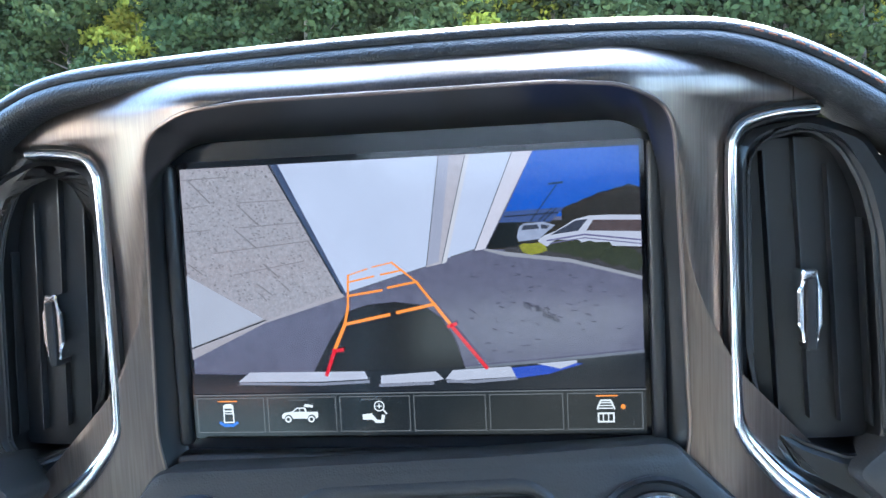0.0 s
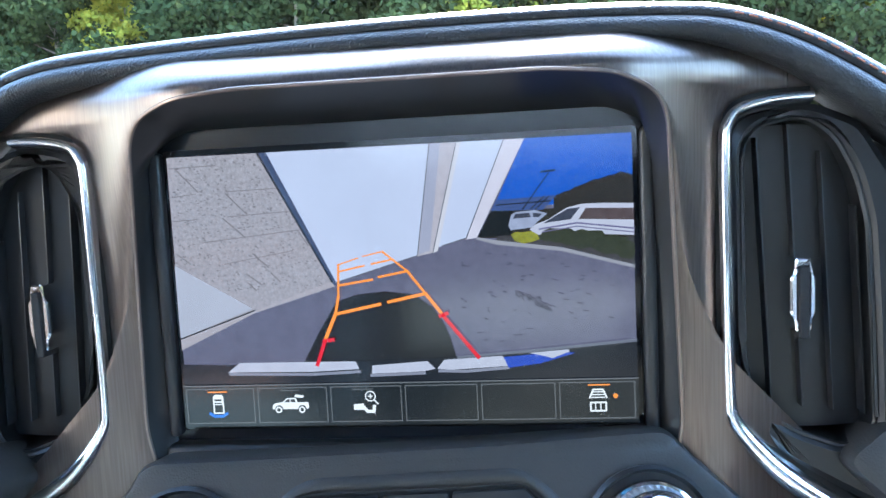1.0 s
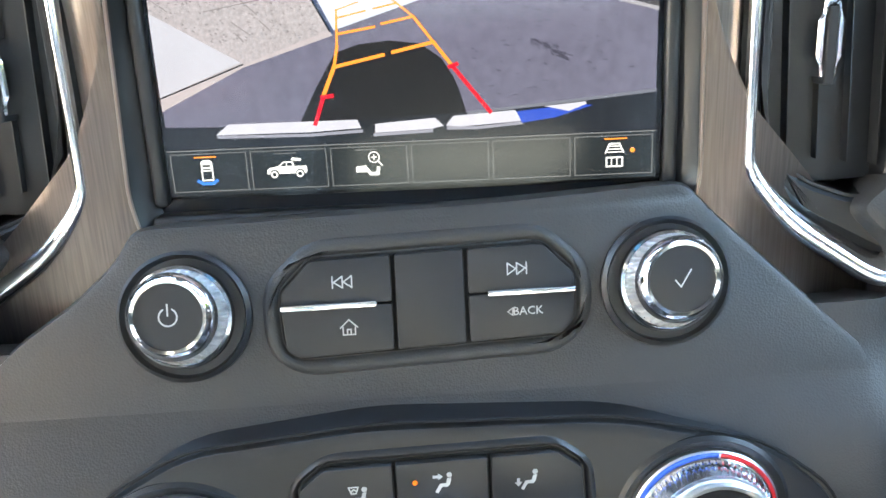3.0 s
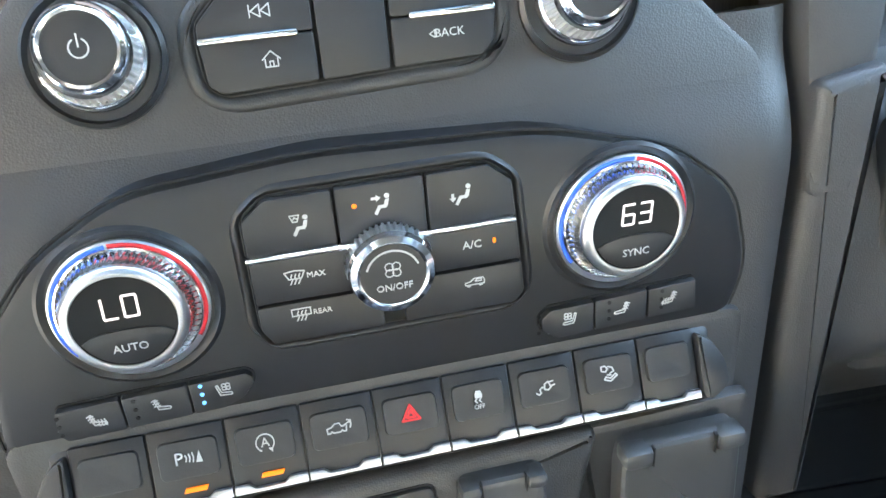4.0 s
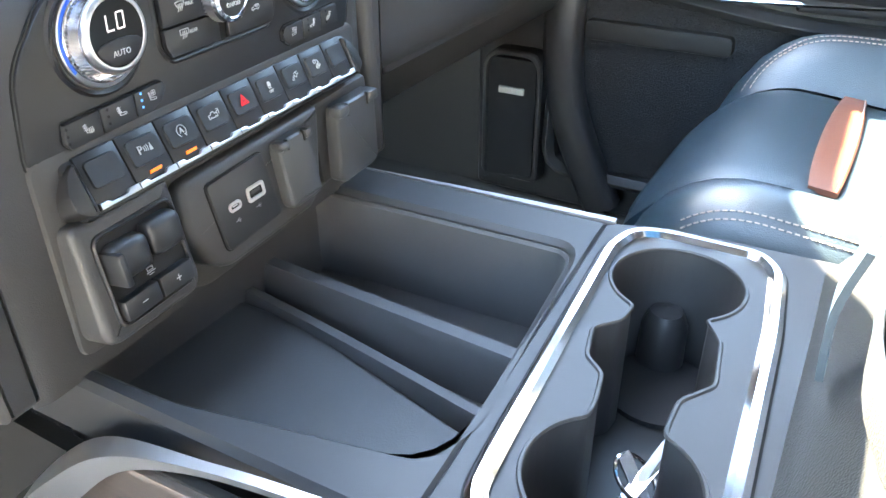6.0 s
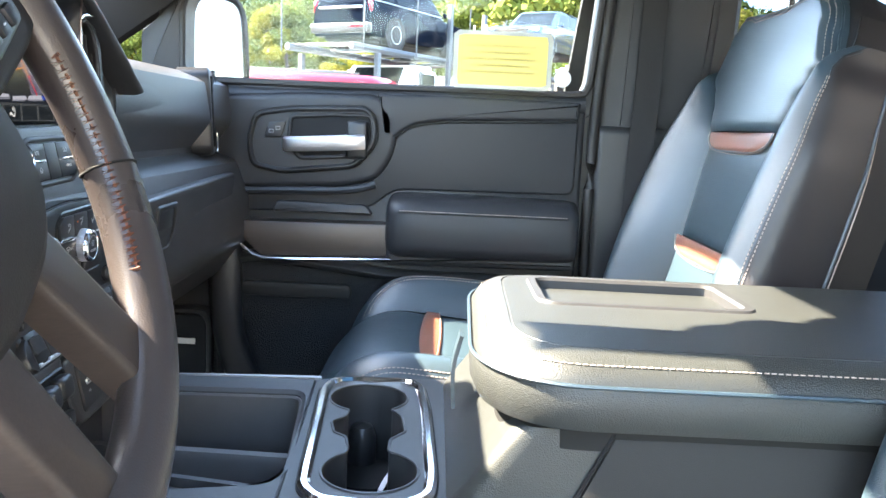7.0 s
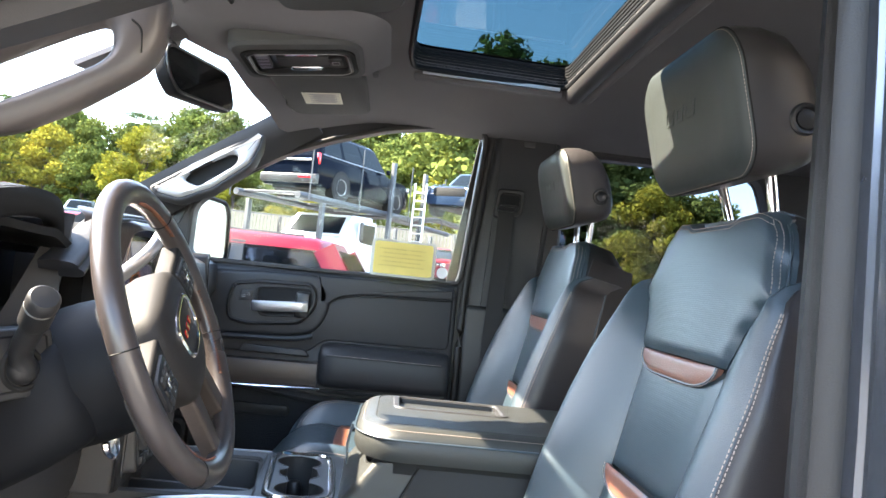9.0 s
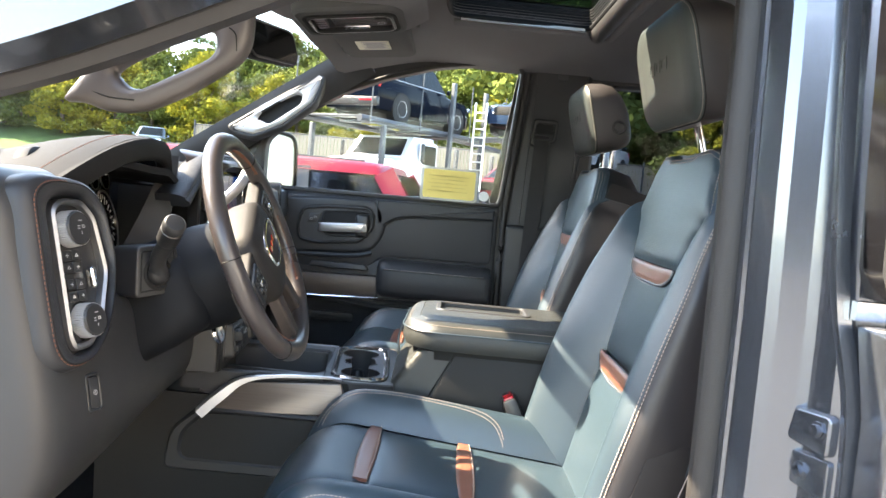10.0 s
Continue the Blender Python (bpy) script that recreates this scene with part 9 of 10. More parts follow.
M["cargray"] = mat("silver_blue_car_paint", (0.14, 0.19, 0.24), 0.18, 0.5, coat=1.0, vary=0.05)
M["carglass"] = mat("dark_car_glass", (0.005, 0.008, 0.010), 0.12, spec=0.10, vary=0, rvary=0)
M["tyre"] = mat("tyre_rubber", (0.014, 0.014, 0.014), 0.8, grain=0.4, gscale=60)
M["steel"] = mat("grey_painted_steel", (0.055, 0.060, 0.068), 0.5, 0.2, vary=0.25)
M["fence"] = mat("tan_privacy_slats", (0.34, 0.285, 0.21), 0.8, vary=0.15, vscale=3)
M["redlens"] = mat("red_lens", (0.50, 0.012, 0.02), 0.15, coat=0.5)
M["wallblock"] = mat("painted_concrete_block", (0.36, 0.31, 0.25), 0.85, grain=0.6, gscale=25, dist=0.01, vary=0.15, vscale=2)
M["doorwhite"] = mat("white_panel_door", (0.62, 0.62, 0.60), 0.5, vary=0.05)


def ground_z(x):
    return 0.02 * max(0.0, x - 3.0) if x < 42 else 0.78 + 0.16 * min(22.0, x - 42)


gb = bmesh.new()
gx = [-900, -200, -60, -20, -5, 0, 3, 8, 14, 20, 26, 32, 36, 42, 900]
gv = [[gb.verts.new((x, y, 0.02 * max(0.0, min(x, 42) - 3.0))) for y in (-900, -200, -60, -20, 0, 20, 60, 200, 900)] for x in gx]
for a, b in zip(gv, gv[1:]):
    for i in range(8):
        gb.faces.new((a[i], b[i], b[i + 1], a[i + 1]))
solo("ground", gb, "asphalt", "wide worn grey asphalt yard", "ground", kind="structure")
lb_ = bmesh.new()
lv = [[lb_.verts.new((x, y, z)) for y in (-60, -30, 0, 30, 60, 110)] for x, z in ((41, 0.79), (44, 1.6), (52, 3.7), (64, 4.6), (120, 5.5))]
for a, b in zip(lv, lv[1:]):
    for i in range(5):
        lb_.faces.new((a[i], b[i], b[i + 1], a[i + 1]))
solo("lawn", lb_, "grass", "mown green grass bank behind the yard", "grass", kind="structure")
lf = bmesh.new()
lv = [[lf.verts.new((x, y, z)) for x in (-120, -60, -20, 20, 60, 110)] for y, z in ((40, 0.05), (46, 1.2), (56, 2.2), (120, 3.0))]
for a, b in zip(lv, lv[1:]):
    for i in range(5):
        lf.faces.new((a[i], b[i], b[i + 1], a[i + 1]))
solo("lawn", lf, "grass", "grass bank in front of the woods", "grass", kind="structure")


# ---- vehicles ----
def car(label, paint, length, width, z_hood, z_roof, body, cabin, at, heading, group="", rear_lights=True, wheel_r=0.36, clear=0.28, see_through=False):
    """A parked car. body: (station, top) along its length, cabin: four stations of screen foot, roof front, roof rear, back foot. Nose at +y."""
    c = thing("parked_car", label, "car", group, at=at)
    m = Matrix.Translation(at) @ Matrix.Rotation(heading, 4, "Z")
    h = width / 2
    rs = []
    for y, top, k in body:
        w = h * k
        rs.append([(-w * 0.94, y, clear), (-w, y, clear + 0.12), (-w, y, top * 0.70), (-w * 0.96, y, top * 0.93), (-w * 0.82, y, top), (w * 0.82, y, top), (w * 0.96, y, top * 0.93), (w, y, top * 0.70), (w, y, clear + 0.12), (w * 0.94, y, clear)])
    part("body", rings_bm(rs, m), paint, c, sharp=50)
    y0, y1, y2, y3 = cabin
    zb = z_hood
    wr = h * 0.76
    zt = z_roof - 0.03

    def side(q, f, sx, lift=0.0):
        """A point on the cabin's flank: q from screen to tail, f from belt line to roof."""
        yf, yb = y0 + (y1 - y0) * f, y3 + (y2 - y3) * f
        w_ = h * 0.93 + (wr - h * 0.93) * f
        return Vector((sx * (w_ + lift), yf + (yb - yf) * q, zb + (zt - zb) * f))

    cab = []
    for f, k in ((-0.1, 1.0), (0.0, 1.0), (0.3, 1.0), (0.6, 1.0), (0.85, 1.0), (0.95, 0.97), (1.0, 0.90)):
        yf, yb = y0 + (y1 - y0) * f, y3 + (y2 - y3) * f
        w_ = (h * 0.93 + (wr - h * 0.93) * max(0, f)) * k
        z_ = zb + (zt - zb) * f
        cab.append([(x, y, z_) for x, y in rounded([(-w_, yf - 0.10), (-w_ * 0.7, yf), (w_ * 0.7, yf), (w_, yf - 0.10), (w_, yb + 0.06), (w_ * 0.8, yb), (-w_ * 0.8, yb), (-w_, yb + 0.06)], 0.05, 3)])
    if see_through:
        crown = [[(x, y + 0.04, z + 0.035 * (1 - ((y - (y1 + y2) / 2) / (y1 - y2)) ** 2 * 3.2)) for x, y, z in ring] for ring in cab[4:]]
        part("roof", rings_bm(crown, m), paint, c, sharp=60)
        for sx in (-1, 1):
            for q, f1, wide, mt in ((0.02, 0.90, 0.034, paint), (0.37, 0.90, 0.060, "satin"), (0.68, 0.90, 0.050, "satin"), (0.96, 0.90, 0.075, paint)):
                part("pillar", sweep([m @ side(q, f, sx, -0.02) for f in (-0.05, 0.3, 0.6, f1)], [(-0.02, -wide), (0.02, -wide), (0.02, wide), (-0.02, wide)], up=m.to_3x3() @ Vector((0, 1, 0))), mt, c)
            for y_ in (0.10, -0.95):
                part("seat_back", rbox(0.46, 0.14, 0.62, 0.06, 3, m @ Matrix.Translation((sx * 0.36, y_ - 0.30, zb - 0.06))), "satin", c, "dark seat")
                part("head_rest", rbox(0.26, 0.10, 0.18, 0.04, 3, m @ Matrix.Translation((sx * 0.36, y_ - 0.33, zb + 0.33))), "satin", c)
    else:
        part("cabin", rings_bm(cab, m), paint, c, sharp=60)
    pane = "tint" if see_through else "carglass"
    for nm, ya, yb_, sgn in (("windscreen", y0, y1, 1), ("rear_window", y3, y2, -1)):
        qd = [[m @ Vector((sx_ * (h * 0.93 + (wr - h * 0.93) * f) * 0.80, ya + (yb_ - ya) * f + sgn * (0.008 + d_), zb + (zt - zb) * f)) for sx_, f in ((-1, 0.12), (1, 0.12), (1, 0.90), (-1, 0.90))] for d_ in ((-0.006, 0.0) if see_through else (-0.03, 0.0))]
        part(nm, rings_bm(qd), pane, c, "dark glass")
    for sx in (-1, 1):
        for qa, qb in ((0.07, 0.36), (0.39, 0.66), (0.70, 0.94)):
            qd = [[m @ side(q, f, sx, d_) for q, f in ((qa, 0.10), (qb, 0.10), (qb - 0.02 * (qb > 0.9), 0.86), (qa + 0.03 * (qa < 0.1), 0.86))] for d_ in ((0.002, 0.007) if see_through else (-0.03, 0.007))]
            part("side_window", rings_bm(qd), pane, c, "dark glass")
        part("belt_trim", tube([m @ side(q, 0.05, sx, 0.006) for q in (0.05, 0.5, 0.95)], 0.012, 6), "satin_chrome", c)
        part("roof_rail", tube([m @ side(q, 1.02, sx, -0.10) for q in (0.12, 0.3, 0.7, 0.9)], 0.02, 6), "satin", c)
        part("mirror", rbox(0.12, 0.10, 0.15, 0.03, 2, m @ Matrix.Translation((sx * (h + 0.06), y0 - 0.25, zb + 0.08))), paint, c)
        for yw in (length * 0.31, -length * 0.29):
            wm = m @ axes((sx * (h - 0.06), yw, wheel_r), (0, 1, 0), (0, 0, 1)) @ Matrix.Diagonal((1, 1, sx, 1))
            wl = part("wheel", lathe([(wheel_r * 0.62, -0.16), (wheel_r * 0.97, -0.14), (wheel_r, 0.0), (wheel_r * 0.97, 0.07), (wheel_r * 0.62, 0.08)], 28, wm), "tyre", c)
            part("rim", lathe([(wheel_r * 0.64, 0.0), (wheel_r * 0.62, 0.085), (wheel_r * 0.5, 0.06), (wheel_r * 0.15, 0.07), (0.001, 0.075)], 10, wm), "satin_chrome", wl)
            part("arch", lathe([(wheel_r * 1.18, -0.2), (wheel_r * 1.18, 0.066)], 28, wm), "gap", c)
        part("tail_lamp", rbox(0.11, 0.10, 0.34, 0.03, 2, m @ Matrix.Translation((sx * h * 0.90, -length / 2 + 0.06, z_hood * 0.90))), "redlens", c, "red tail lamp")
        part("head_lamp", rbox(0.40, 0.14, 0.14, 0.03, 2, m @ Matrix.Translation((sx * h * 0.72, length / 2 - 0.09, z_hood * 0.78))), "mirror", c, "clear head lamp")
    part("rear_bumper", rbox(width * 0.98, 0.16, 0.26, 0.05, 3, m @ Matrix.Translation((0, -length / 2 - 0.02, clear + 0.20))), "satin", c)
    part("rear_strip", rbox(width * 0.72, 0.03, 0.07, 0.01, 2, m @ Matrix.Translation((0, -length / 2 - 0.04, z_hood * 0.86))), "chrome", c, "chrome strip")
    part("rear_reflector", rbox(width * 0.22, 0.03, 0.07, 0.01, 2, m @ Matrix.Translation((width * 0.30, -length / 2 - 0.10, clear + 0.24))), "redlens", c)
    part("grille", rbox(width * 0.62, 0.08, 0.30, 0.03, 2, m @ Matrix.Translation((0, length / 2 - 0.03, z_hood * 0.68))), "gap", c)
    part("underbody", rbox(width * 0.8, length * 0.9, 0.16, 0.04, 1, m @ Matrix.Translation((0, 0, clear))), "gap", c)
    return c


def suv_body(L, zh):
    return [(-L / 2, zh * 0.97, 0.93), (-L / 2 + 0.12, zh, 0.99), (-L * 0.2, zh, 1.0), (L * 0.18, zh, 1.0), (L * 0.24, zh * 0.985, 1.0), (L * 0.42, zh * 0.95, 0.97), (L / 2 - 0.05, zh * 0.86, 0.90), (L / 2, zh * 0.70, 0.84)]


AWAY = Vector((0.86, -0.51, 0)).normalized()
hd = math.atan2(-AWAY.x, AWAY.y)
CAB = Vector((20.2, 2.75, 0.36))
suv_at = Vector((20.75, 2.70, 3.34)) + AWAY * 2.75
car("glossy dark navy large sport utility vehicle on a car carrier", "carblack", 5.35, 2.06, 1.18, 1.93, suv_body(5.35, 1.18), (1.15, 0.45, -2.52, -2.66), suv_at, hd, "carried cars", wheel_r=0.40)
c2_at = Vector((24.48, -2.33, 3.60)) + AWAY * 2.0
car("dark blue crossover facing down the car carrier's ramp", "carblue", 4.6, 1.95, 1.05, 1.68, suv_body(4.6, 1.05), (0.95, 0.25, -1.8, -2.25), c2_at, hd + math.pi, "carried cars")
c3_at = Vector((31.5, -5.6, 2.9)) + AWAY * 2.0
car("white sport utility vehicle at the car carrier's tail", "carwhite", 4.8, 1.98, 1.10, 1.80, suv_body(4.8, 1.10), (1.0, 0.3, -2.0, -2.3), c3_at, hd + math.pi, "carried cars")
car("dark red sedan on the car carrier's lower deck", "carred", 4.5, 1.85, 0.92, 1.42, suv_body(4.5, 0.92), (0.9, 0.2, -1.1, -1.8), Vector((26.6, -2.2, 1.15)) + AWAY * 1.0, hd + math.pi, "carried cars")
car("red crossover standing beside the truck", "carred", 4.55, 1.88, 1.06, 1.64, suv_body(4.55, 1.06), (0.95, 0.15, -1.72, -2.12), Vector((4.45, 1.62, -0.05)), radians(-3), "yard cars", see_through=True)
for p, col, lab, hdg in (((27.0, 11.2, 0.45), "carblue", "blue sport utility vehicle parked in the yard", 1.9), ((46.0, 18.2, 2.12), "cargray", "silver blue car parked up the bank", 1.75), ((29.0, 20.5, 0.5), "cargray", "silver blue car parked in the yard", 2.0), ((20.0, 24.0, 0.3), "carwhite", "white car parked in the yard", 2.2)):
    car(lab, col, 4.7, 1.92, 1.06, 1.70, suv_body(4.7, 1.06), (0.95, 0.25, -1.9, -2.3), Vector(p), hdg, "yard cars")

# carrier lorry: local y points away from the viewer, the cab's nose at y = 0
car_m = Matrix.Translation(CAB) @ Matrix.Rotation(hd, 4, "Z") @ Matrix.Diagonal((1.12, 1.05, 1.0, 1))
lorry = thing("car_carrier", "white car carrier lorry with ladder and raised deck", "lorry", at=CAB)


def LP_(x, y, z):
    return car_m @ Vector((x, y, z))


def lbox(name, w, d, h, x, y, z, material, r=0.04, parent=None, label="", rot=0.0):
    return part(name, rbox(w, d, h, r, 3, car_m @ Matrix.Translation((x, y, z)) @ Matrix.Rotation(rot, 4, "X")), material, parent or lorry, label)


hood_r = []
for y, w, z0, z1 in ((0.0, 0.78, 0.62, 1.60), (0.10, 0.90, 0.58, 1.72), (0.9, 1.02, 0.58, 1.86), (1.55, 1.05, 0.60, 1.95)):
    hood_r.append([(-w, y, z0), (-w, y, z1 - 0.14), (-w * 0.84, y, z1), (w * 0.84, y, z1), (w, y, z1 - 0.14), (w, y, z0)])
part("hood", rings_bm(hood_r, car_m), "carwhite", lorry, "white bonnet")
cabr = []
for y, w, z0, z1 in ((1.55, 1.08, 0.60, 1.95), (1.60, 1.08, 0.60, 2.02), (2.05, 1.04, 0.60, 2.62), (3.1, 1.04, 0.60, 2.66)):
    cabr.append([(-1.08, y, z0), (-1.08, y, 1.9), (-w * 0.86, y, z1), (w * 0.86, y, z1), (1.08, y, 1.9), (1.08, y, z0)])
part("cab", rings_bm(cabr, car_m), "carwhite", lorry)
part("windscreen", plate([(-0.82, 0.02), (0.82, 0.02), (0.74, 0.68), (-0.74, 0.68)], 0.0, 0.02, car_m @ axes((0, 1.60, 2.00), (1, 0, 0), (0, 0.45, 0.60))), "carglass", lorry)
for sx in (-1, 1):
    part("door", plate(rounded([(-0.45, 0.75), (-0.45, 2.50), (0.45, 2.50), (0.45, 0.75)], 0.08), 0.0, 0.03, car_m @ axes((sx * 1.09, 2.55, 0), (0, -sx * -1, 0), (0, 0, 1)), 0.01), "carwhite", lorry)
    part("side_glass", plate(rounded([(-0.36, 1.85), (-0.30, 2.40), (0.36, 2.40), (0.36, 1.80)], 0.06), 0.02, 0.05, car_m @ axes((sx * 1.09, 2.55, 0), (0, sx, 0), (0, 0, 1))), "carglass", lorry)
    lbox("cab_mirror", 0.10, 0.10, 0.55, sx * 1.35, 1.85, 2.15, "satin")
    lbox("head_lamp", 0.30, 0.08, 0.22, sx * 0.84, 0.03, 0.98, "mirror", 0.03)
    for yw in (0.85, 5.2, 6.4):
        wm = car_m @ axes((sx * 0.98, yw, 0.50), (0, 1, 0), (0, 0, 1)) @ Matrix.Diagonal((1, 1, sx, 1))
        part("wheel", lathe([(0.30, -0.26), (0.48, -0.24), (0.50, 0.0), (0.48, 0.05), (0.30, 0.06)], 28, wm), "tyre", lorry)
    lbox("frame_rail", 0.12, 11.0, 0.26, sx * 0.5, 7.0, 0.75, "steel")
    # deck over the cab, sloping rail and posts
    part("deck_rail", tube([LP_(sx * 0.95, -0.6, 2.86), LP_(sx * 0.95, 5.4, 2.88), LP_(sx * 0.95, 7.0, 3.10), LP_(sx * 0.95, 12.0, 2.95)], 0.10, 8), "steel", lorry)
    for yp in (0.2, 3.6, 5.6, 8.2, 11.0):
        lbox("post", 0.12, 0.14, 4.4 if yp in (3.6, 5.6) else 2.5, sx * 1.15, yp, 2.3 if yp in (3.6, 5.6) else 1.5, "steel", 0.02)
    for yp in (-0.5, 1.8, 4.6, 6.9):
        part("rail_post", tube([LP_(sx * 1.22, yp, 2.75), LP_(sx * 1.22, yp, 4.55)], 0.022, 6), "steel", lorry)
for i in range(5):
    lbox("deck_plate", 1.8, 0.35, 0.06, 0, -0.2 + 1.4 * i, 2.93, "steel", 0.01)
gr = part("grille", rbox(1.15, 0.08, 0.70, 0.05, 2, car_m @ Matrix.Translation((0, -0.01, 1.22))), "gap", lorry)
for i in range(6):
    part("grille_bar", rbox(1.05, 0.04, 0.045, 0.012, 2, car_m @ Matrix.Translation((0, -0.06, 0.96 + 0.105 * i))), "chrome", gr)
part("grille_surround", rim(rrect(1.30, 0.84, 0.10, 5), rrect(1.12, 0.68, 0.06, 5), -0.02, 0.05, car_m @ axes((0, -0.03, 1.22), (1, 0, 0), (0, 0, 1)), 60, 0.01), "carwhite", gr)
lbox("bumper", 2.15, 0.22, 0.42, 0, 0.0, 0.56, "carwhite", 0.06)
for k in (-1, 1):
    part("ladder_rail", tube([LP_(-1.42 + 2.75 + 0.19 * k, 5.0, 1.2), LP_(-1.42 + 2.75 + 0.19 * k, 5.0, 4.1)], 0.035, 8), "satin_chrome", lorry)
for i in range(10):
    part("ladder_rung", tube([LP_(1.14, 5.0, 1.35 + 0.27 * i), LP_(1.52, 5.0, 1.35 + 0.27 * i)], 0.022, 6), "satin_chrome", lorry)
lbox("trailer_deck", 2.2, 9.0, 0.20, 0, 9.0, 0.62, "steel")

# white service truck with chevrons, and a far shed
stk = thing("service_truck", "white service truck with red and white chevrons at its tail", "truck", at=(7.4, -4.9, 0.0))
part("box", rbox(1.9, 2.2, 0.75, 0.06, 3, Matrix.Translation((8.25, -5.10, 1.27))), "carwhite", stk)
part("box_panel", rim(rrect(1.1, 0.50, 0.05, 4), rrect(1.02, 0.42, 0.04, 4), 0.0, 0.02, axes((7.30, -4.80, 1.30), (0, -1, 0), (0, 0, 1)), 40), "carwhite", stk)
for i in range(2):
    part("chevron", plate([(0, 0), (0.19, 0.13), (0.19, 0.37), (0, 0.24)], 0.0, 0.012, axes((7.285, -3.66, 1.06 + 0.44 * i), (0, -1, 0), (0, 0, 1))), "redlens", stk, "red reflective chevron")
part("tail_post", rbox(0.04, 0.23, 0.98, 0.01, 1, Matrix.Translation((7.31, -3.755, 1.49))), "carwhite", stk)
part("chassis", rbox(1.7, 2.8, 0.3, 0.05, 2, Matrix.Translation((8.25, -5.0, 0.75))), "gap", stk)
for yw in (-4.2, -5.8):
    part("wheel", lathe([(0.22, -0.2), (0.38, -0.18), (0.40, 0.0), (0.38, 0.05), (0.22, 0.06)], 28, axes((7.55, yw, 0.40), (0, 1, 0), (0, 0, 1)) @ Matrix.Diagonal((1, 1, -1, 1))), "tyre", stk)

# slatted fence
fen = thing("slatted_fence", "tan slatted chain link fence along the yard", "fence", at=(33, 8, 0.6))
f0, f1 = Vector((33.6, -14.0, 0.6)), Vector((32.3, 11.0, 0.58))
nsl = 164
for i in range(11):
    p = f0 + (f1 - f0) * (i / 10)
    part("post", tube([p + Vector((-0.06, 0, 0)), p + Vector((-0.06, 0, 3.00))], 0.04, 8), "steel", fen)
sl_bm = rbox(0.02, 0.135, 2.82, 0.004, 1)
slat_me = mesh_of("slat", sl_bm, "fence")
for i in range(nsl):
    p = f0 + (f1 - f0) * ((i + 0.5) / nsl)
    ob = new("slat", slat_me)
    ob.parent = fen
    ob.location = p + Vector((0.01 * (i % 2), 0, 1.45)) - fen.location
for z in (0.15, 1.5, 2.82):
    part("rail", tube([f0 + Vector((-0.02, 0, z)), f1 + Vector((-0.02, 0, z))], 0.02, 6), "steel", fen)
shed = thing("far_shed", "grey metal shed beyond the trees", "building", at=(40, -24, 1))
part("walls", rbox(9, 7, 5.2, 0.05, 1, Matrix.Translation((42, -25.5, 3.2))), mat("grey_metal_siding", (0.42, 0.42, 0.42), 0.6, vary=0.08, grain=0.5, gscale=4, streak=(1, 1, 0.01), dist=0.03), shed)
part("roof", rbox(9.4, 7.4, 0.25, 0.05, 1, Matrix.Translation((42, -25.5, 5.9))), "steel", shed)

# building behind the truck: painted block wall with white overhead doors
bld = thing("block_building", "pale painted block building with white overhead doors", "building", at=(-2, -8, 0), kind="structure")
DOORS = [(-26.0, -22.0), (-20.5, -16.5), (-14.5, -10.5), (-8.5, -4.5), (-2.2, 2.2)]
xs = [-32.0] + [v for d in DOORS for v in d] + [3.4]
for i in range(0, len(xs), 2):
    x0, x1 = xs[i], xs[i + 1]
    part("wall", rbox(x1 - x0, 0.3, 4.0, 0.02, 1, Matrix.Translation(((x0 + x1) / 2, -8.0, 2.0))), "wallblock", bld)
part("wall", rbox(35.4, 0.3, 2.2, 0.02, 1, Matrix.Translation((-14.3, -8.0, 5.1))), "wallblock", bld)
for x0, x1 in DOORS:
    for k in range(7):
        part("door_panel", rbox(x1 - x0 - 0.06, 0.06, 0.555, 0.015, 2, Matrix.Translation(((x0 + x1) / 2, -8.02, 0.29 + 0.565 * k))), "doorwhite", bld)
part("parapet", rbox(35.8, 0.5, 0.25, 0.03, 2, Matrix.Translation((-14.3, -8.0, 6.3))), "steel", bld)
bl_courses = bmesh.new()
for k in range(19):
    for i in range(0, len(xs), 2):
        rbox(xs[i + 1] - xs[i], 0.01, 0.012, 0, 0, Matrix.Translation(((xs[i] + xs[i + 1]) / 2, -7.846, 0.2 + 0.2 * k)), bm=bl_courses)
part("block_joint", bl_courses, "steel", bld)

# ---- trees ----
def leaf_mat(name, c0, c1):
    m = bpy.data.materials.new(name)
    m.use_nodes = True
    n, L = m.node_tree.nodes, m.node_tree.links.new
    n.remove(n["Principled BSDF"])
    df, tr, mx, cr, ge, oi, ad = (n.new(k) for k in ("ShaderNodeBsdfDiffuse", "ShaderNodeBsdfTranslucent", "ShaderNodeMixShader", "ShaderNodeMix", "ShaderNodeNewGeometry", "ShaderNodeObjectInfo", "ShaderNodeMath"))
    cr.data_type = "RGBA"
    ad.operation = "MULTIPLY_ADD"
    ad.inputs[1].default_value, ad.inputs[2].default_value = 0.55, 0.0
    L(ge.outputs["Random Per Island"], ad.inputs[0])
    a2 = n.new("ShaderNodeMath")
    a2.operation = "MULTIPLY_ADD"
    a2.inputs[1].default_value = 0.45
    L(oi.outputs["Random"], a2.inputs[0]), L(ad.outputs[0], a2.inputs[2])
    cr.inputs["A"].default_value, cr.inputs["B"].default_value = (*c0, 1), (*c1, 1)
    L(a2.outputs[0], cr.inputs["Factor"]), L(cr.outputs["Result"], df.inputs[0]), L(cr.outputs["Result"], tr.inputs[0])
    mx.inputs[0].default_value = 0.14
    L(df.outputs[0], mx.inputs[1]), L(tr.outputs[0], mx.inputs[2]), L(mx.outputs[0], n["Material Output"].inputs[0])
    return m


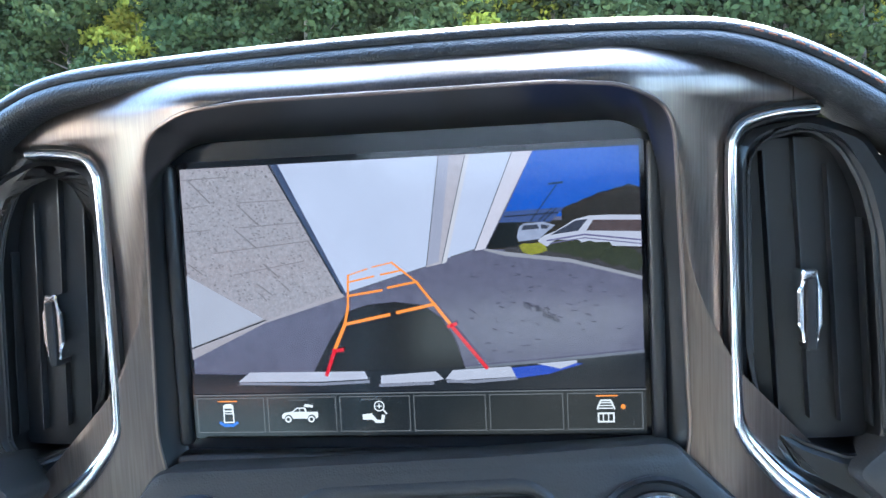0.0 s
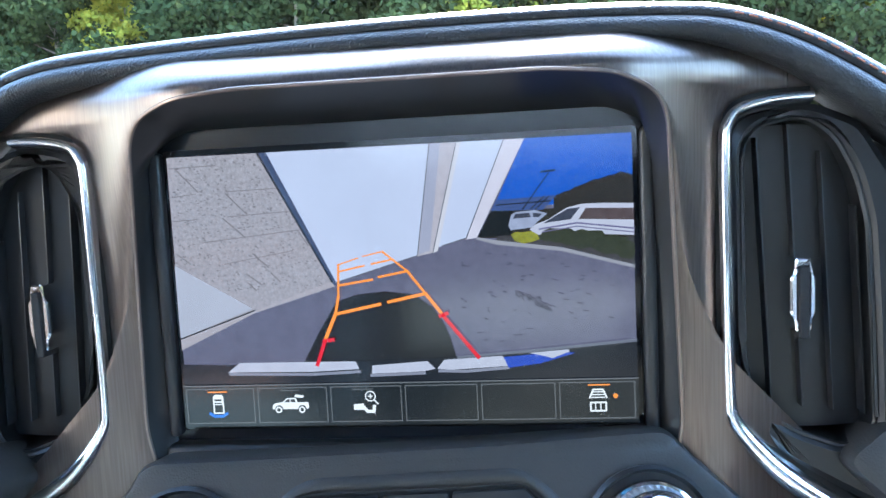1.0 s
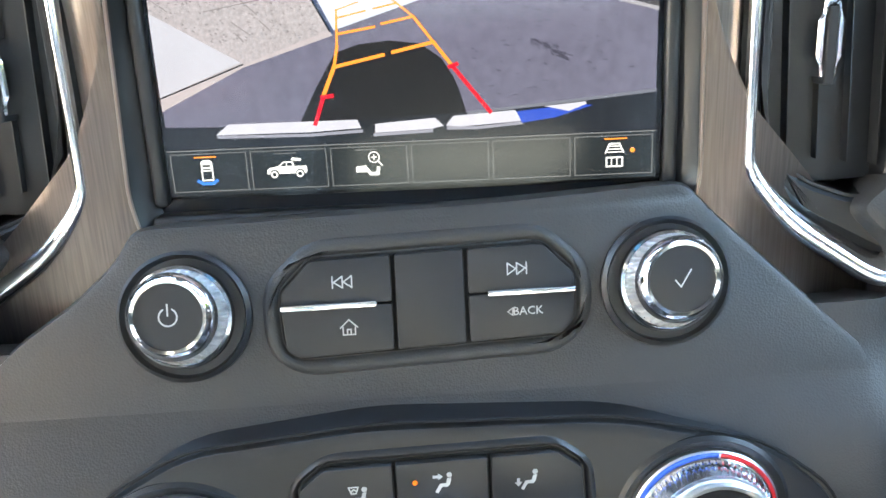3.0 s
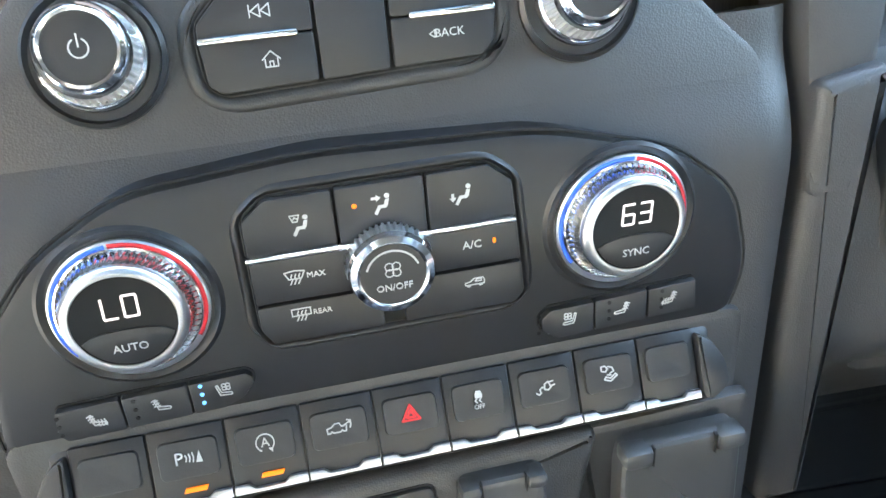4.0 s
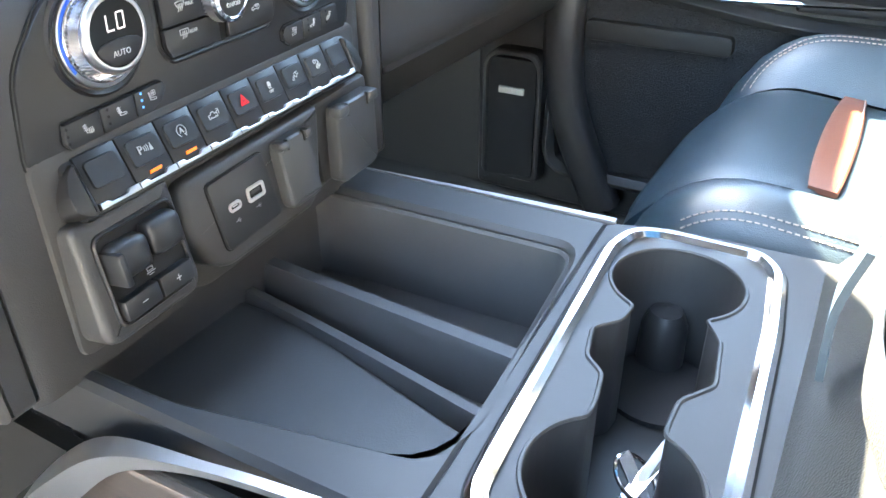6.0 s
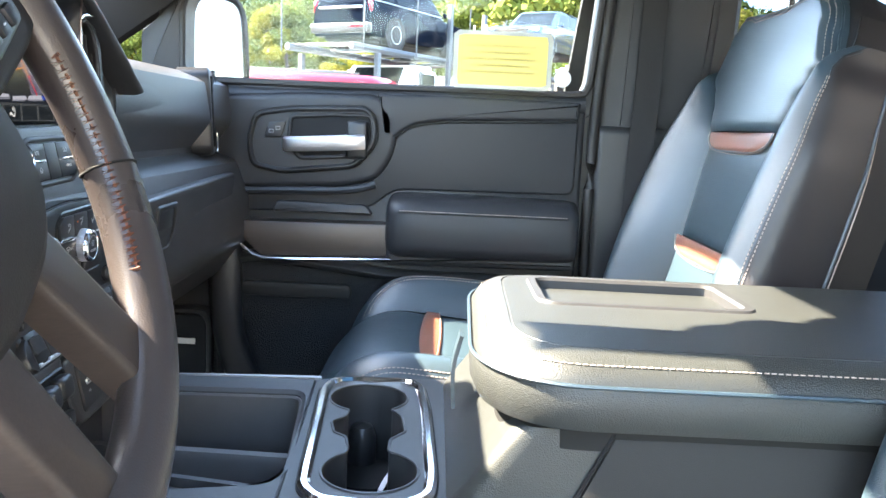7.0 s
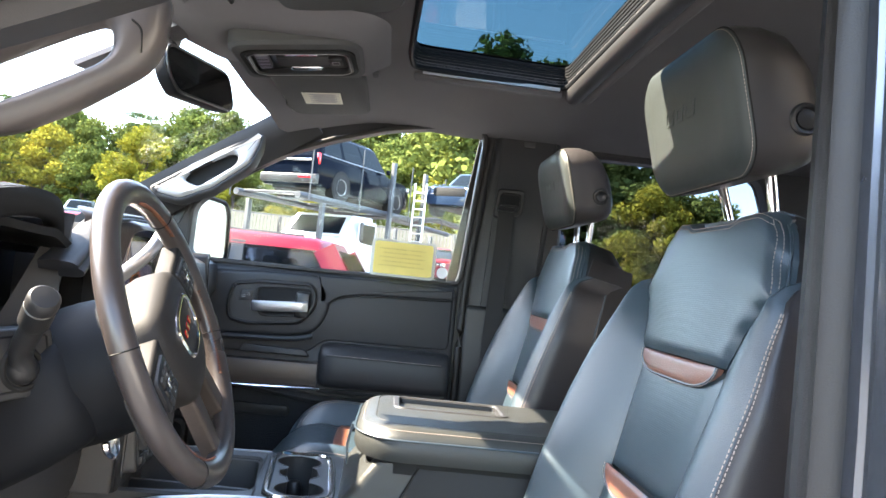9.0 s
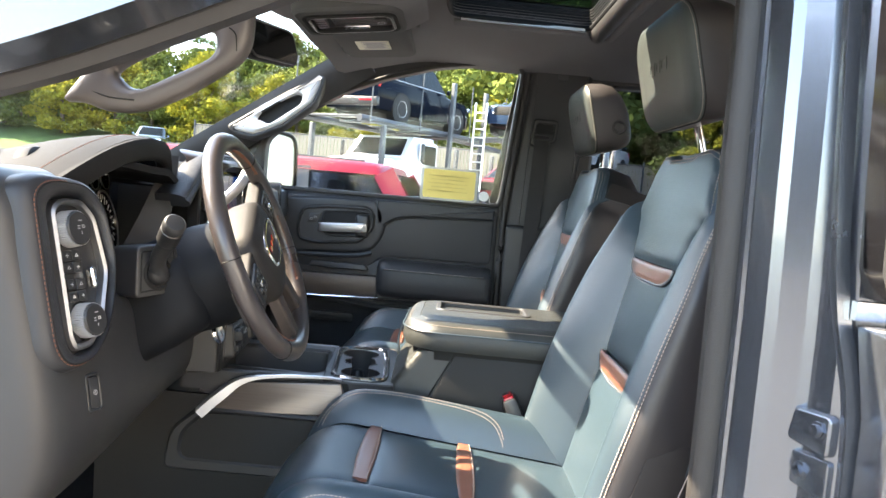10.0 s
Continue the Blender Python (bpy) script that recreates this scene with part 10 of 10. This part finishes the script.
# Lightened, greyed green stands in for haze over the woods.
M["leaf_green"] = leaf_mat("summer_leaves", (0.062, 0.094, 0.026), (0.155, 0.172, 0.046))
M["leaf_yellow"] = leaf_mat("turning_leaves", (0.140, 0.160, 0.026), (0.30, 0.25, 0.034))
M["leaf_pine"] = leaf_mat("pine_needles", (0.042, 0.070, 0.030), (0.095, 0.120, 0.046))
# Darker leaf colours put the front woods' backlit shade into the material.
M["leaf_shaded"] = leaf_mat("shade_darkened_leaves", (0.016, 0.026, 0.012), (0.048, 0.058, 0.022))
M["bark"] = mat("grey_brown_bark", (0.11, 0.085, 0.065), 0.95, grain=1.0, gscale=30, dist=0.03, vary=0.3, vscale=5)


def make_tree(kind, height, seed, label, leaves=5200):
    rng = np.random.default_rng(seed)
    t = thing("tree", label, "tree", "woods", at=(0, 0, 0))
    bm = bmesh.new()
    top = height * 0.86
    sway = rng.normal(0, 0.02 * height, (6, 2))
    trunk = [Vector((sway[i][0] * i / 5, sway[i][1] * i / 5, top * i / 5)) for i in range(6)]
    sweep(smooth_path(trunk, 4), circle(0.024 * height, 8), bm=bm, scales=[max(0.12, 1 - 0.92 * i / 20) for i in range(21)])
    clumps = []
    for i in range(22 if kind != "pine" else 30):
        f = 0.22 + 0.76 * (i / (21 if kind != "pine" else 29))
        a = i * 2.4 + rng.uniform(-0.4, 0.4)
        if kind == "pine":
            reach = height * 0.20 * (1.05 - f) * rng.uniform(0.7, 1.2)
            rise = 0.0
        else:
            reach = height * 0.30 * math.sin(math.pi * min(1, 0.18 + f * 0.78)) ** 0.8 * rng.uniform(0.6, 1.15)
            rise = height * 0.10 * rng.uniform(0.2, 1.2)
        base_ = Vector((0, 0, f * height * 0.84))
        tip = base_ + Vector((math.cos(a) * reach, math.sin(a) * reach, rise))
        mid = base_.lerp(tip, 0.5) + Vector((0, 0, height * 0.015))
        sweep([base_, mid, tip], circle(0.008 * height * (1.15 - f), 5), bm=bm, scales=[1, 0.7, 0.3])
        clumps += [(tip, height * (0.085 if kind != "pine" else 0.055)), (mid, height * (0.065 if kind != "pine" else 0.045))]
    clumps.append((Vector((0, 0, height * 0.93)), height * 0.07))
    part("trunk", bm, "bark", t)
    k = len(clumps)
    cc = np.array([c[0] for c in clumps])
    rr = np.array([c[1] for c in clumps]) * rng.uniform(0.7, 1.35, k)
    pick = rng.integers(0, k, leaves)
    d = rng.normal(0, 1, (leaves, 3))
    d /= np.linalg.norm(d, axis=1)[:, None]
    rad = rr[pick] * rng.uniform(0.25, 1.1, leaves) ** 0.5
    pos = cc[pick] + d * rad[:, None] * np.array([1.15, 1.15, 0.75 if kind != "pine" else 0.35])
    s = height * rng.uniform(0.007, 0.019, leaves)
    u = rng.normal(0, 1, (leaves, 3))
    u /= np.linalg.norm(u, axis=1)[:, None]
    w = np.cross(u, d + rng.normal(0, 0.6, (leaves, 3)))
    w /= np.maximum(1e-6, np.linalg.norm(w, axis=1))[:, None]
    q = np.stack([pos - u * s[:, None], pos + w * s[:, None] * 0.7, pos + u * s[:, None], pos - w * s[:, None] * 0.7], 1).reshape(-1, 3)
    me = bpy.data.meshes.new("crown")
    me.from_pydata(q.tolist(), [], (np.arange(leaves)[:, None] * 4 + np.arange(4)).tolist())
    me.materials.append(M[{"green": "leaf_green", "yellow": "leaf_yellow", "pine": "leaf_pine", "dark": "leaf_shaded"}[kind]])
    cr = new("crown", me)
    cr.parent = t
    return t


TREES = {
    "g1": make_tree("green", 12.0, 1, "broad green leafy tree in the woods", 13000),
    "g2": make_tree("green", 11.0, 2, "tall green leafy tree in the woods", 13000),
    "y1": make_tree("yellow", 10.0, 3, "leafy tree turning autumn yellow", 13000),
    "e1": make_tree("dark", 12.0, 6, "dense green tree at the lawn's edge, leaves darkened for shade", 13000),
    "p1": make_tree("pine", 16.0, 4, "tall dark green pine tree", 10000),
}
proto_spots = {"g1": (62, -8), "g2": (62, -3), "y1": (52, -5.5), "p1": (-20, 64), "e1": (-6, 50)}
for k, (x, y) in proto_spots.items():
    TREES[k].location = (x, y, ground_z(x))
rng_t = random.Random(7)


def plant(k, x, y, s, z=None):
    copy_thing(TREES[k], Matrix.Translation((x, y, ground_z(x) - 0.2 if z is None else z)) @ Matrix.Rotation(rng_t.uniform(0, 6.28), 4, "Z") @ Matrix.Diagonal((s * rng_t.uniform(0.9, 1.2), s * rng_t.uniform(0.9, 1.2), s, 1)))


for i in range(34):                       # woods to the right, beyond the yard
    y = -16 + i * 1.75
    plant("g1" if i % 3 else "g2", 58 + rng_t.uniform(-3, 5), y + rng_t.uniform(-1, 1), rng_t.uniform(0.62, 0.80) + (0.17 if y < 9 else 0.0))
for i in range(18):                       # lower front edge, some turning yellow
    y = -14 + i * 3.3
    plant("y1" if i % 3 != 1 else "g2", 49 + rng_t.uniform(-2, 2), y + rng_t.uniform(-1.2, 1.2), rng_t.uniform(0.5, 0.85))
for i in range(9):
    plant("p1", 68 + rng_t.uniform(-3, 3), 14 + i * 3.4, rng_t.uniform(0.50, 0.66))
for i in range(40):                       # woods in front of the truck, mostly the shade-darkened trees
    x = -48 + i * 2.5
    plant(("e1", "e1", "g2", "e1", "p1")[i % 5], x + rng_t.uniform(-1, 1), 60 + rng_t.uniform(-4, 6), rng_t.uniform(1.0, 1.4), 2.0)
for i in range(9):
    plant("y1" if i % 2 else "g2", -40 + i * 9 + rng_t.uniform(-2, 2), 52 + rng_t.uniform(-2, 2), rng_t.uniform(0.5, 0.9), 1.6)
for i in range(10):                       # nearer clump behind the passenger's rear window
    plant("g2" if i % 3 else "y1", 31.5 + rng_t.uniform(-1.5, 2.0), -11.6 - 0.62 * i, 0.62 - 0.018 * i)
for i in range(4):
    plant("g1", 42 + rng_t.uniform(-2, 3), -5.5 - i * 2.0, 1.18 - 0.05 * i)
# front row, mostly the trees coloured dark for shade
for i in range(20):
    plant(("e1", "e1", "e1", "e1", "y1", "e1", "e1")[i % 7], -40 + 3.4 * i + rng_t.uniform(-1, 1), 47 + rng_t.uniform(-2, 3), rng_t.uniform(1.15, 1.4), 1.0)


# the deep of the woods behind the single trees
def far_woods(p0, p1, high, n, seed, label):
    rng = np.random.default_rng(seed)
    f = rng.uniform(0, 1, n)
    ridge = high * (0.72 + 0.18 * np.sin(f * 41 + seed) + 0.10 * np.sin(f * 97))
    base = np.outer(1 - f, np.array(p0)) + np.outer(f, np.array(p1))
    pos = base + np.stack([rng.normal(0, 1.6, n), rng.normal(0, 1.6, n), ridge * rng.uniform(0, 1, n) ** 0.8], 1)
    s_ = rng.uniform(0.35, 0.85, n)
    u_ = rng.normal(0, 1, (n, 3))
    u_ /= np.linalg.norm(u_, axis=1)[:, None]
    w_ = np.cross(u_, rng.normal(0, 1, (n, 3)))
    w_ /= np.linalg.norm(w_, axis=1)[:, None]
    q = np.stack([pos - u_ * s_[:, None], pos + w_ * s_[:, None] * 0.8, pos + u_ * s_[:, None], pos - w_ * s_[:, None] * 0.8], 1).reshape(-1, 3)
    me = bpy.data.meshes.new("far_woods")
    me.from_pydata(q.tolist(), [], (np.arange(n)[:, None] * 4 + np.arange(4)).tolist())
    me.materials.append(M["leaf_pine"])
    tagged(new("far_woods", me), label, "woods", kind="stuff")


far_woods((74, -60, 3.9), (74, 80, 3.9), 8.0, 22000, 5, "deep green edge of the woods behind the yard")
far_woods((-70, 72, 2.0), (74, 72, 2.4), 8.0, 20000, 9, "deep green edge of the woods beyond the lawn")
